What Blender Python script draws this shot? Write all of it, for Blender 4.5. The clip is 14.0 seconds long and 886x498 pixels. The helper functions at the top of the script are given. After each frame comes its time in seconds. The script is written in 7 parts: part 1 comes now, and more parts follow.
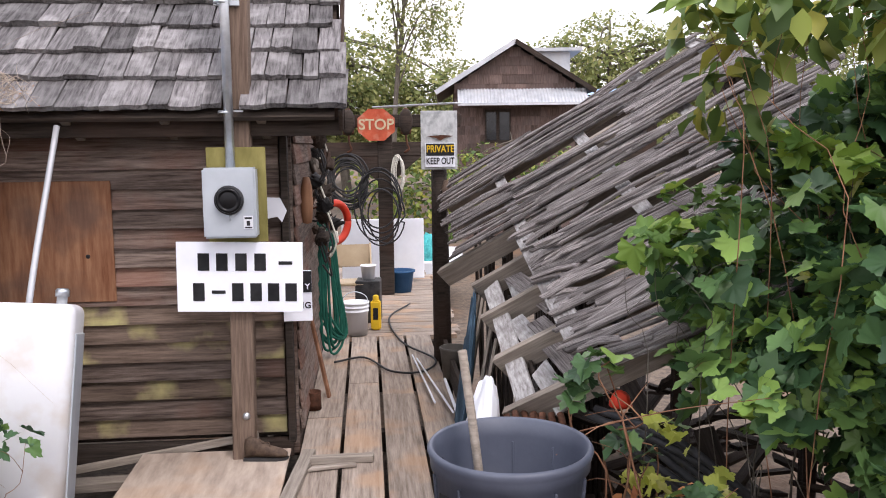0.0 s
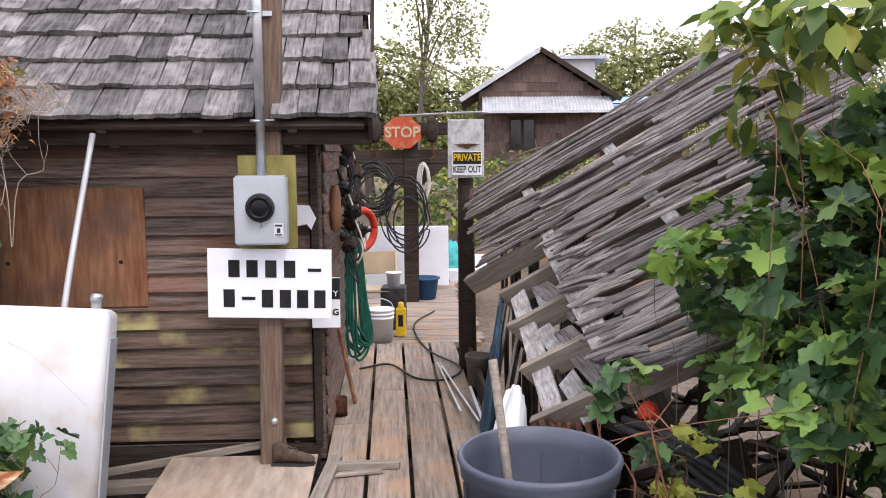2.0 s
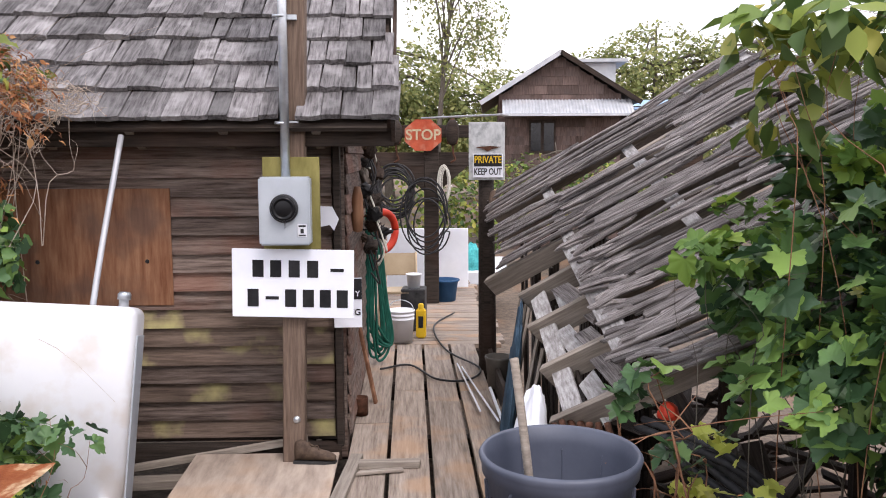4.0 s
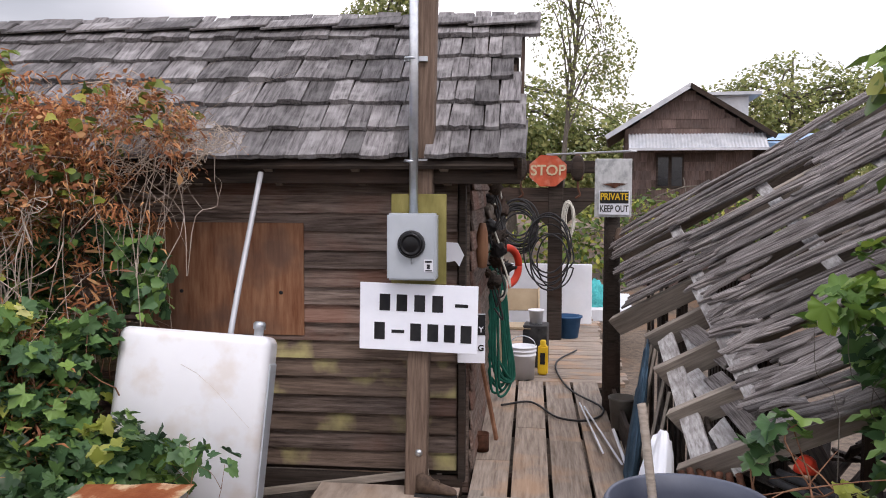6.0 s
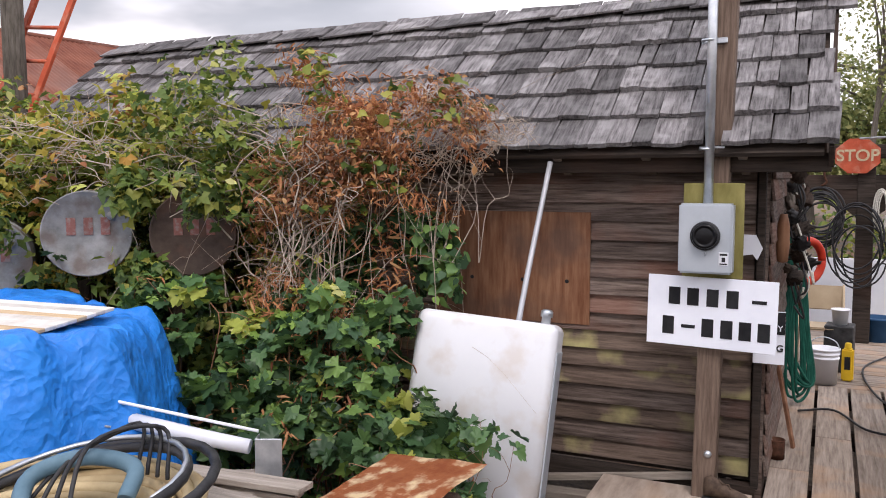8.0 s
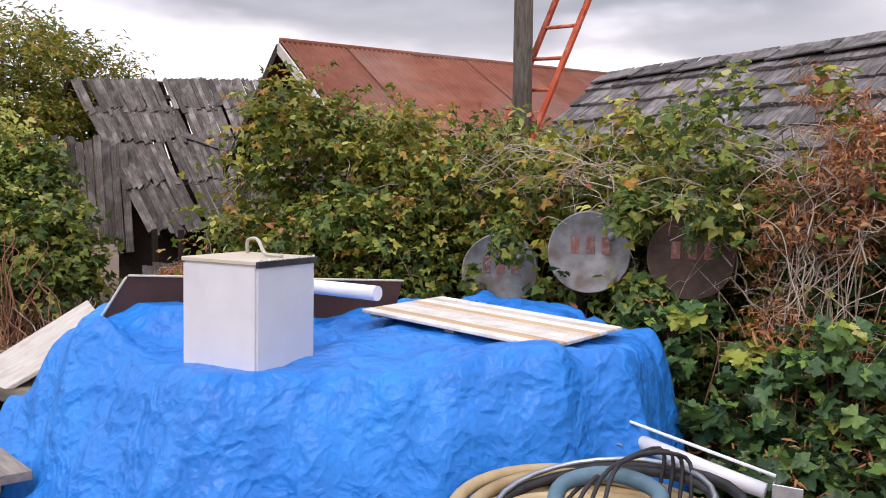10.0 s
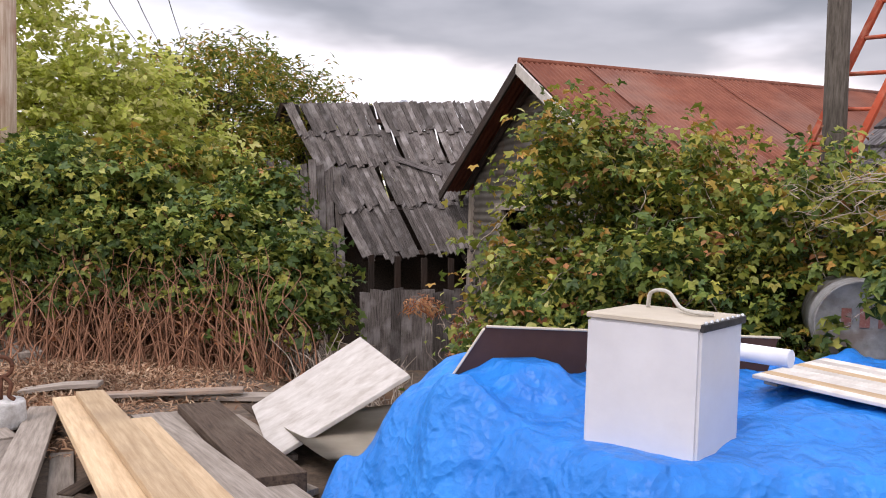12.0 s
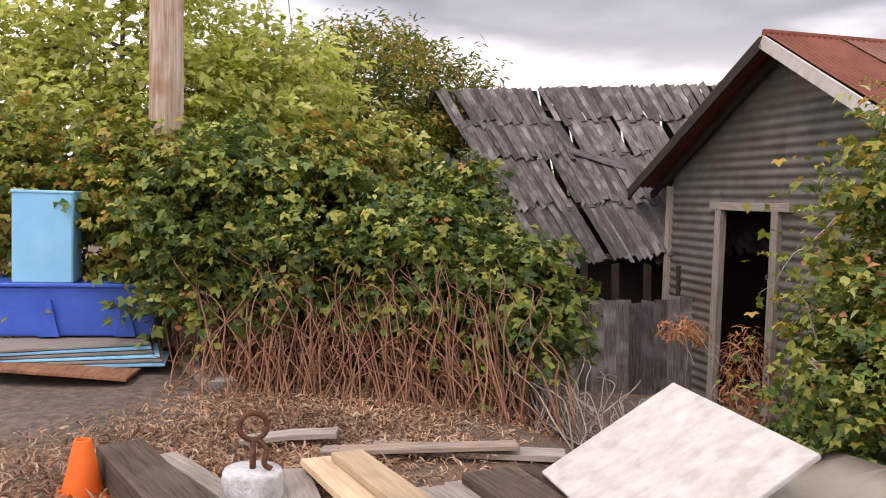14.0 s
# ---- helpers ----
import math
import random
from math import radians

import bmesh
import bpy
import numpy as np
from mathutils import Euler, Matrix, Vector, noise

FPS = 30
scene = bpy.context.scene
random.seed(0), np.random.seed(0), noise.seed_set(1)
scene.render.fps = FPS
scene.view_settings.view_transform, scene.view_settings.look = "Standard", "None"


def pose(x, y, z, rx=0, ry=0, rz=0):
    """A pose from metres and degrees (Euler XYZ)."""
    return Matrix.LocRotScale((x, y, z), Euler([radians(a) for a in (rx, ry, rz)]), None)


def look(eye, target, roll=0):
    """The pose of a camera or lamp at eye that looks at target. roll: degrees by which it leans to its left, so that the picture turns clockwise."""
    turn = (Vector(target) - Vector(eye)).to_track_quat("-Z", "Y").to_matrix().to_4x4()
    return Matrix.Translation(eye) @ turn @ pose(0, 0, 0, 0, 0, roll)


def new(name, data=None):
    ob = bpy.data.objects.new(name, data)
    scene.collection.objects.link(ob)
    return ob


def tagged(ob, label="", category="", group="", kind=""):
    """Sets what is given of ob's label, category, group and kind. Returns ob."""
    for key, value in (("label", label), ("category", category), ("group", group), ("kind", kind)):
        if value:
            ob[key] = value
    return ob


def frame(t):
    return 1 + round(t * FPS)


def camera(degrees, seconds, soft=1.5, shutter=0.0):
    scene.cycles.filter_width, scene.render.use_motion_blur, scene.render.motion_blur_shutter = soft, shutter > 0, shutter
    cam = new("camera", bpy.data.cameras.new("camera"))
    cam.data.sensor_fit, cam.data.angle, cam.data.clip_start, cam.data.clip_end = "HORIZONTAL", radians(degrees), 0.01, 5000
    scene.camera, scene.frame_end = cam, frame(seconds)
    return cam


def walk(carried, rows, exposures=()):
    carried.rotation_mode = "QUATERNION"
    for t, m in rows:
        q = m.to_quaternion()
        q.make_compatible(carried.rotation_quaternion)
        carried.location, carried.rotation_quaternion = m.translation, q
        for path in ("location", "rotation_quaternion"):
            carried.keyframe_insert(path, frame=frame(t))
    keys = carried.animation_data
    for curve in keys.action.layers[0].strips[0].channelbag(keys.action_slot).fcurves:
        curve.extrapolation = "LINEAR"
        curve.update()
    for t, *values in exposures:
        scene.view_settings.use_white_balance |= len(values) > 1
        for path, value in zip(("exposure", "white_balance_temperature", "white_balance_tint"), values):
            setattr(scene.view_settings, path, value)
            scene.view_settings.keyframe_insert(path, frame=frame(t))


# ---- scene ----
cam = camera(55.7, 14.0, soft=1.0)
PATH = [
    (0, (0.044, 0.008, 2.131), (0.03, 1.993, 1.888), -0.6),
    (0.5, (0.03, 0.008, 2.138), (0.015, 1.993, 1.895), -0.6),
    (1, (0.017, -0.004, 2.143), (-0.001, 1.981, 1.9), -0.5),
    (1.5, (0.009, -0.022, 2.142), (-0.029, 1.964, 1.906), -0.4),
    (2, (0.008, -0.023, 2.148), (-0.059, 1.963, 1.921), -0.3),
    (4.3, (-0.006, -0.084, 2.141), (-0.139, 1.899, 1.922), -0.1),
    (4.5, (0.005, -0.087, 2.141), (-0.191, 1.891, 1.921), 0.0),
    (5, (0.006, -0.093, 2.15), (-0.296, 1.872, 1.936), -0.0),
    (5.5, (-0.005, -0.092, 2.163), (-0.37, 1.865, 1.97), -0.0),
    (6, (-0.025, -0.105, 2.172), (-0.424, 1.849, 2.03), 0.2),
    (6.5, (-0.047, -0.118, 2.17), (-0.499, 1.826, 2.051), 0.4),
    (7, (-0.07, -0.114, 2.162), (-0.615, 1.806, 2.025), 0.4),
    (7.5, (-0.116, -0.11, 2.146), (-0.878, 1.732, 1.981), 0.0),
    (8, (-0.107, -0.119, 2.185), (-1.111, 1.602, 2.013), -0.1),
    (8.5, (-0.145, -0.141, 2.162), (-1.342, 1.454, 2.014), -0.0),
    (9, (-0.179, -0.172, 2.165), (-1.57, 1.258, 2.023), 0.3),
    (9.2, (-0.218, -0.211, 2.175), (-1.701, 1.123, 2.034), 0.6),
    (11.3, (-1.122, -0.669, 2.232), (-2.975, 0.075, 2.125), 1.1),
    (11.5, (-1.273, -0.777, 2.229), (-3.134, -0.053, 2.128), 1.3),
    (12, (-1.71, -1.14, 2.27), (-3.581, -0.44, 2.178), 1.7),
    (12.5, (-2.189, -1.445, 2.269), (-4.064, -0.754, 2.177), 1.7),
    (13, (-2.689, -1.755, 2.3), (-4.575, -1.098, 2.203), 1.8),
    (13.5, (-3.202, -2.065, 2.349), (-5.103, -1.45, 2.251), 1.8),
    (14, (-3.747, -2.264, 2.335), (-5.668, -1.72, 2.216), 1.7),
]
walk(cam, [(t, look(eye, target, roll)) for t, eye, target, roll in PATH], exposures=[(0, 0.62, 6600, 21), (4.5, 0.55, 6600, 21), (5.5, 0.32, 6600, 21), (6.5, 0.2, 6600, 21), (8, 0.27, 6600, 21), (9.5, 0.2, 6700, 24), (11.5, 0.14, 6700, 23), (14, 0.27, 6900, 25)])


# ---- light ----
world = bpy.data.worlds.new("overcast")
scene.world = world
world.use_nodes = True
wn, wl = world.node_tree.nodes, world.node_tree.links
wn.clear()
w_out = wn.new("ShaderNodeOutputWorld")
w_bg = wn.new("ShaderNodeBackground")
w_sky = wn.new("ShaderNodeTexSky")
w_sky.sky_type, w_sky.sun_disc = "NISHITA", False
w_sky.sun_elevation, w_sky.sun_rotation = radians(48), radians(35)
w_tc = wn.new("ShaderNodeTexCoord")
w_map = wn.new("ShaderNodeMapping")
w_map.inputs["Scale"].default_value = (1.0, 1.0, 3.2)
w_map.inputs["Location"].default_value = (0.35, 0.1, 0.0)
w_noise = wn.new("ShaderNodeTexNoise")
w_noise.inputs["Scale"].default_value, w_noise.inputs["Detail"].default_value, w_noise.inputs["Roughness"].default_value = 2.1, 5.0, 0.5
w_ramp = wn.new("ShaderNodeValToRGB")
w_ramp.color_ramp.elements[0].position, w_ramp.color_ramp.elements[0].color = 0.38, (0.128, 0.148, 0.163, 1)
w_ramp.color_ramp.elements[1].position, w_ramp.color_ramp.elements[1].color = 0.66, (0.37, 0.395, 0.415, 1)
w_pale = wn.new("ShaderNodeValToRGB")
w_pale.color_ramp.elements[0].position, w_pale.color_ramp.elements[0].color = 0.38, (0.68, 0.735, 0.79, 1)
w_pale.color_ramp.elements[1].position, w_pale.color_ramp.elements[1].color = 0.56, (1.0, 1.0, 0.99, 1)
w_sep = wn.new("ShaderNodeSeparateXYZ")


def sky_range(lo, hi, kind="SMOOTHSTEP"):
    r = wn.new("ShaderNodeMapRange")
    r.interpolation_type = kind
    r.inputs["From Min"].default_value, r.inputs["From Max"].default_value = lo, hi
    return r


# a bank of rain cloud stands in the north-west above a bright band; the zenith is grey too
w_dir = wn.new("ShaderNodeVectorMath")
w_dir.operation = "DOT_PRODUCT"
w_dir.inputs[1].default_value = (-0.85, 0.53, 0.0)
w_side, w_base, w_high = sky_range(0.74, 0.93), sky_range(0.205, 0.275), sky_range(0.34, 0.62)
w_add = wn.new("ShaderNodeMath")
w_add.operation = "MULTIPLY_ADD"
w_add.inputs[1].default_value = 0.3
w_bank, w_dark = wn.new("ShaderNodeMath"), wn.new("ShaderNodeMath")
w_bank.operation, w_dark.operation = "MULTIPLY", "MAXIMUM"
w_cloud = wn.new("ShaderNodeMix")
w_cloud.data_type = "RGBA"
w_mix = wn.new("ShaderNodeMix")
w_mix.data_type = "RGBA"
w_mix.inputs["Factor"].default_value = 0.9
w_gain = wn.new("ShaderNodeVectorMath")
w_gain.operation = "SCALE"
w_gain.inputs["Scale"].default_value = 0.09
wl.new(w_tc.outputs["Generated"], w_map.inputs["Vector"])
wl.new(w_tc.outputs["Generated"], w_dir.inputs[0])
wl.new(w_map.outputs["Vector"], w_noise.inputs["Vector"])
wl.new(w_dir.outputs["Value"], w_side.inputs["Value"])
wl.new(w_tc.outputs["Generated"], w_sep.inputs["Vector"])
wl.new(w_noise.outputs["Fac"], w_add.inputs[0])
w_off = wn.new("ShaderNodeMath")
w_off.operation = "SUBTRACT"
w_off.inputs[1].default_value = 0.09
wl.new(w_sep.outputs["Z"], w_off.inputs[0])
wl.new(w_off.outputs["Value"], w_add.inputs[2])
wl.new(w_add.outputs["Value"], w_base.inputs["Value"])
wl.new(w_sep.outputs["Z"], w_high.inputs["Value"])
wl.new(w_side.outputs["Result"], w_bank.inputs[0])
wl.new(w_base.outputs["Result"], w_bank.inputs[1])
wl.new(w_bank.outputs["Value"], w_dark.inputs[0])
wl.new(w_high.outputs["Result"], w_dark.inputs[1])
wl.new(w_noise.outputs["Fac"], w_ramp.inputs["Fac"])
wl.new(w_noise.outputs["Fac"], w_pale.inputs["Fac"])
wl.new(w_dark.outputs["Value"], w_cloud.inputs["Factor"])
wl.new(w_pale.outputs["Color"], w_cloud.inputs["A"])
wl.new(w_ramp.outputs["Color"], w_cloud.inputs["B"])
wl.new(w_sky.outputs["Color"], w_gain.inputs[0])
wl.new(w_gain.outputs["Vector"], w_mix.inputs["A"])
wl.new(w_cloud.outputs["Result"], w_mix.inputs["B"])
# an overcast sky grows brighter towards the zenith
w_zen = wn.new("ShaderNodeMapRange")
w_zen.inputs["From Min"].default_value, w_zen.inputs["From Max"].default_value = 0.1, 0.9
w_zen.inputs["To Min"].default_value, w_zen.inputs["To Max"].default_value = 0.95, 4.1
w_lift = wn.new("ShaderNodeVectorMath")
w_lift.operation = "SCALE"
wl.new(w_sep.outputs["Z"], w_zen.inputs["Value"])
wl.new(w_mix.outputs["Result"], w_lift.inputs[0])
wl.new(w_zen.outputs["Result"], w_lift.inputs["Scale"])
wl.new(w_lift.outputs["Vector"], w_bg.inputs["Color"])
w_bg.inputs["Strength"].default_value = 1.2
wl.new(w_bg.outputs["Background"], w_out.inputs["Surface"])

sun = new("sun", bpy.data.lights.new("sun", "SUN"))
sun.data.energy, sun.data.angle, sun.data.color = 1.5, radians(20), (1.0, 0.96, 0.9)
sun.matrix_world = look((0, 0, 30), (-8, 14, 6))

# ---- materials ----


def rgb(c):
    return (c[0], c[1], c[2], 1.0)


def mat(name, c1, c2, c3=None, scale=6.0, stretch=(1, 1, 1), rough=0.85, bump=0.25, metal=0.0, stain=0.35, stain_scale=1.4, vary=0.18, fine=70.0, spec=0.16, glossvar=0.1, bdist=0.01):
    """A weathered surface: streaked grain, larger stains, fine relief; each object a little different."""
    m = bpy.data.materials.new(name)
    m.use_nodes = True
    n, l = m.node_tree.nodes, m.node_tree.links
    b = n["Principled BSDF"]
    tc, oi = n.new("ShaderNodeTexCoord"), n.new("ShaderNodeObjectInfo")
    off = n.new("ShaderNodeVectorMath")
    off.operation = "SCALE"
    off.inputs[0].default_value = (17.0, 31.0, 23.0)
    l.new(oi.outputs["Random"], off.inputs["Scale"])
    add = n.new("ShaderNodeVectorMath")
    l.new(tc.outputs["Object"], add.inputs[0])
    l.new(off.outputs["Vector"], add.inputs[1])
    mp = n.new("ShaderNodeMapping")
    mp.inputs["Scale"].default_value = stretch
    l.new(add.outputs["Vector"], mp.inputs["Vector"])
    g = n.new("ShaderNodeTexNoise")
    g.inputs["Scale"].default_value, g.inputs["Detail"].default_value, g.inputs["Roughness"].default_value = scale, 6.0, 0.65
    l.new(mp.outputs["Vector"], g.inputs["Vector"])
    r = n.new("ShaderNodeValToRGB")
    r.color_ramp.elements[0].position, r.color_ramp.elements[0].color = 0.32, rgb(c1)
    r.color_ramp.elements[1].position, r.color_ramp.elements[1].color = 0.68, rgb(c2)
    l.new(g.outputs["Fac"], r.inputs["Fac"])
    s = n.new("ShaderNodeTexNoise")
    s.inputs["Scale"].default_value, s.inputs["Detail"].default_value = stain_scale, 5.0
    l.new(add.outputs["Vector"], s.inputs["Vector"])
    sr = n.new("ShaderNodeMapRange")
    sr.inputs["From Min"].default_value, sr.inputs["From Max"].default_value, sr.inputs["To Max"].default_value = 0.5, 0.66, stain
    l.new(s.outputs["Fac"], sr.inputs["Value"])
    mx = n.new("ShaderNodeMix")
    mx.data_type = "RGBA"
    mx.inputs["B"].default_value = rgb(c3 or [v * 0.55 for v in c1])
    l.new(sr.outputs["Result"], mx.inputs["Factor"])
    l.new(r.outputs["Color"], mx.inputs["A"])
    hv = n.new("ShaderNodeHueSaturation")
    vr = n.new("ShaderNodeMapRange")
    vr.inputs["To Min"].default_value, vr.inputs["To Max"].default_value = 1 - vary, 1 + vary
    l.new(oi.outputs["Random"], vr.inputs["Value"])
    l.new(vr.outputs["Result"], hv.inputs["Value"])
    l.new(mx.outputs["Result"], hv.inputs["Color"])
    l.new(hv.outputs["Color"], b.inputs["Base Color"])
    f = n.new("ShaderNodeTexNoise")
    f.inputs["Scale"].default_value, f.inputs["Detail"].default_value = fine, 4.0
    l.new(mp.outputs["Vector"], f.inputs["Vector"])
    mixh = n.new("ShaderNodeMath")
    l.new(f.outputs["Fac"], mixh.inputs[0])
    l.new(g.outputs["Fac"], mixh.inputs[1])
    bp = n.new("ShaderNodeBump")
    bp.inputs["Strength"].default_value, bp.inputs["Distance"].default_value = bump, bdist
    l.new(mixh.outputs["Value"], bp.inputs["Height"])
    l.new(bp.outputs["Normal"], b.inputs["Normal"])
    rr = n.new("ShaderNodeMapRange")
    rr.inputs["To Min"].default_value, rr.inputs["To Max"].default_value = max(0.03, rough - glossvar), min(1, rough + glossvar)
    l.new(s.outputs["Fac"], rr.inputs["Value"])
    l.new(rr.outputs["Result"], b.inputs["Roughness"])
    b.inputs["Metallic"].default_value = metal
    b.inputs["Specular IOR Level"].default_value = spec
    return m


def leafmat(name, cols, trans=0.3, rough=0.5):
    """Leaves: each one its own tone out of the list, a little light coming through."""
    m = bpy.data.materials.new(name)
    m.use_nodes = True
    n, l = m.node_tree.nodes, m.node_tree.links
    b = n["Principled BSDF"]
    ge = n.new("ShaderNodeNewGeometry")
    r = n.new("ShaderNodeValToRGB")
    e = r.color_ramp.elements
    while len(e) < len(cols):
        e.new(0.5)
    for i, c in enumerate(cols):
        e[i].position, e[i].color = i / max(1, len(cols) - 1), rgb(c)
    l.new(ge.outputs["Random Per Island"], r.inputs["Fac"])
    tc, no = n.new("ShaderNodeTexCoord"), n.new("ShaderNodeTexNoise")
    no.inputs["Scale"].default_value, no.inputs["Detail"].default_value = 1.1, 3.0
    l.new(tc.outputs["Object"], no.inputs["Vector"])
    hv, vr = n.new("ShaderNodeHueSaturation"), n.new("ShaderNodeMapRange")
    vr.inputs["From Min"].default_value, vr.inputs["From Max"].default_value = 0.3, 0.7
    vr.inputs["To Min"].default_value, vr.inputs["To Max"].default_value = 0.65, 1.35
    l.new(no.outputs["Fac"], vr.inputs["Value"])
    l.new(vr.outputs["Result"], hv.inputs["Value"])
    l.new(r.outputs["Color"], hv.inputs["Color"])
    l.new(hv.outputs["Color"], b.inputs["Base Color"])
    b.inputs["Roughness"].default_value, b.inputs["Specular IOR Level"].default_value = rough, 0.3
    t, mx = n.new("ShaderNodeBsdfTranslucent"), n.new("ShaderNodeMixShader")
    l.new(hv.outputs["Color"], t.inputs["Color"])
    mx.inputs["Fac"].default_value = trans
    l.new(b.outputs["BSDF"], mx.inputs[1])
    l.new(t.outputs["BSDF"], mx.inputs[2])
    l.new(mx.outputs["Shader"], n["Material Output"].inputs["Surface"])
    return m


GRAIN = (0.6, 9, 9)
M = {}
M["shake"] = mat("grey_cedar_shake", (0.055, 0.05, 0.05), (0.25, 0.235, 0.235), (0.42, 0.405, 0.4), 5, (9, 0.7, 9), 0.9, 0.7, stain=0.4, stain_scale=5, vary=0.42)
M["lap"] = mat("brown_lap_board", (0.065, 0.045, 0.036), (0.27, 0.21, 0.178), (0.2, 0.085, 0.055), 5, GRAIN, 0.85, 0.6, stain=0.5, vary=0.36)
M["lap_yellow"] = mat("lap_board_with_yellow_paint", (0.06, 0.042, 0.032), (0.19, 0.14, 0.11), (0.4, 0.36, 0.16), 5, GRAIN, 0.85, 0.45, stain=0.85, stain_scale=2.3, vary=0.2)
# dark timber, its colour lowered further to carry the deep shade under eaves
M["dark_wood"] = mat("dark_shaded_wood", (0.018, 0.014, 0.012), (0.06, 0.046, 0.037), (0.07, 0.036, 0.024), 5, GRAIN, 0.85, 0.35)
M["post"] = mat("brown_post", (0.09, 0.06, 0.045), (0.2, 0.145, 0.11), (0.06, 0.045, 0.035), 6, (9, 9, 0.6), 0.85, 0.35)
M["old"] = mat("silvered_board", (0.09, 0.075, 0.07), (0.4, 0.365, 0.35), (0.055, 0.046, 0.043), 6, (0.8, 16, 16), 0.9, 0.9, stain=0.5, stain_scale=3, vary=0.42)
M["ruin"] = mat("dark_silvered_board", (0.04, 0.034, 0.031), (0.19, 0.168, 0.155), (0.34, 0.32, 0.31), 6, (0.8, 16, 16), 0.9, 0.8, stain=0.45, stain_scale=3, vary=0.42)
M["oldw"] = mat("board_with_white_paint", (0.2, 0.18, 0.17), (0.55, 0.54, 0.53), (0.17, 0.15, 0.14), 5, (2, 9, 9), 0.85, 0.5, stain=0.7, stain_scale=4)
M["deck"] = mat("worn_deck_plank", (0.16, 0.125, 0.1), (0.38, 0.315, 0.26), (0.42, 0.26, 0.155), 4, GRAIN, 0.85, 0.45, stain=0.55, stain_scale=2.2, vary=0.14)
M["ply"] = mat("reddish_plywood", (0.17, 0.066, 0.032), (0.33, 0.175, 0.1), (0.1, 0.07, 0.06), 4, (5, 1, 0.6), 0.75, 0.15, stain=0.6, stain_scale=2.2)
M["plyramp"] = mat("bare_plywood", (0.24, 0.19, 0.155), (0.42, 0.345, 0.28), (0.44, 0.28, 0.17), 3, (4, 0.8, 1), 0.85, 0.2, stain=0.5)
M["plyyel"] = mat("mossy_plywood", (0.13, 0.115, 0.035), (0.25, 0.22, 0.08), None, 6, (1, 1, 0.4), 0.85, 0.2)
M["beam"] = mat("creosoted_beam", (0.045, 0.032, 0.025), (0.13, 0.095, 0.07), (0.16, 0.13, 0.1), 5, GRAIN, 0.85, 0.45)
M["newwood"] = mat("fresh_sawn_wood", (0.42, 0.29, 0.17), (0.62, 0.47, 0.3), (0.35, 0.26, 0.18), 4, GRAIN, 0.75, 0.2, stain=0.45)
M["greywood"] = mat("grey_plank", (0.2, 0.17, 0.14), (0.38, 0.33, 0.28), (0.13, 0.1, 0.08), 5, GRAIN, 0.85, 0.4)
M["rust"] = mat("rusted_roof_iron", (0.145, 0.045, 0.028), (0.235, 0.088, 0.054), (0.2, 0.15, 0.13), 2.5, (1, 1, 1), 0.75, 0.15, stain=0.45, stain_scale=0.5, vary=0.12)
M["rustflake"] = mat("flaking_rust_and_paint", (0.3, 0.09, 0.035), (0.45, 0.17, 0.07), (0.75, 0.62, 0.4), 9, (1, 1, 1), 0.8, 0.4, stain=0.95, stain_scale=9)
M["rustiron"] = mat("rusty_iron", (0.06, 0.03, 0.02), (0.17, 0.075, 0.045), None, 20, (1, 1, 1), 0.75, 0.5, metal=0.3)
M["corr"] = mat("grey_corrugated_iron", (0.11, 0.1, 0.088), (0.2, 0.187, 0.165), (0.17, 0.1, 0.07), 3, (1, 1, 1), 0.6, 0.1, metal=0.35, stain=0.5)
M["galv"] = mat("galvanised_steel", (0.42, 0.45, 0.48), (0.6, 0.63, 0.66), None, 12, (1, 1, 1), 0.38, 0.05, metal=0.85, stain=0.2)
M["iron_white"] = mat("pale_roof_iron", (0.36, 0.375, 0.4), (0.5, 0.51, 0.53), (0.45, 0.43, 0.42), 3, (1, 1, 1), 0.5, 0.05, metal=0.3)
M["tankwhite"] = mat("white_tank_paint", (0.8, 0.81, 0.84), (0.86, 0.87, 0.89), (0.6, 0.48, 0.36), 2, (1, 1, 1), 0.38, 0.03, stain=0.4, stain_scale=4.5, spec=0.5)
M["white"] = mat("white_plastic", (0.64, 0.655, 0.7), (0.74, 0.755, 0.79), (0.55, 0.53, 0.5), 3, (1, 1, 1), 0.4, 0.03, stain=0.25, spec=0.5)
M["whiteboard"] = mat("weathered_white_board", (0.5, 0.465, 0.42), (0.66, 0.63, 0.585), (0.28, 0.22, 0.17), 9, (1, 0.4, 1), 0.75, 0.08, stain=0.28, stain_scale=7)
M["cream"] = mat("cream_sheet", (0.5, 0.44, 0.34), (0.66, 0.6, 0.5), (0.36, 0.29, 0.2), 2, (1, 1, 1), 0.7, 0.15, stain=0.5)
M["signwhite"] = mat("white_sign", (0.66, 0.68, 0.74), (0.76, 0.78, 0.83), None, 2, (1, 1, 1), 0.5, 0.02, stain=0.15)
M["black"] = mat("black_paint", (0.012, 0.012, 0.014), (0.03, 0.03, 0.032), None, 9, (1, 1, 1), 0.5, 0.05)
M["rubber"] = mat("black_rubber", (0.013, 0.013, 0.014), (0.045, 0.045, 0.047), (0.09, 0.085, 0.08), 12, (1, 1, 1), 0.5, 0.1)
M["glassblack"] = mat("dark_meter_glass", (0.004, 0.004, 0.005), (0.009, 0.009, 0.01), None, 9, (1, 1, 1), 0.3, 0.0, spec=0.2, glossvar=0.03)
M["greybox"] = mat("grey_enamel", (0.3, 0.33, 0.36), (0.37, 0.4, 0.43), None, 3, (1, 1, 1), 0.4, 0.02, stain=0.15, spec=0.5)
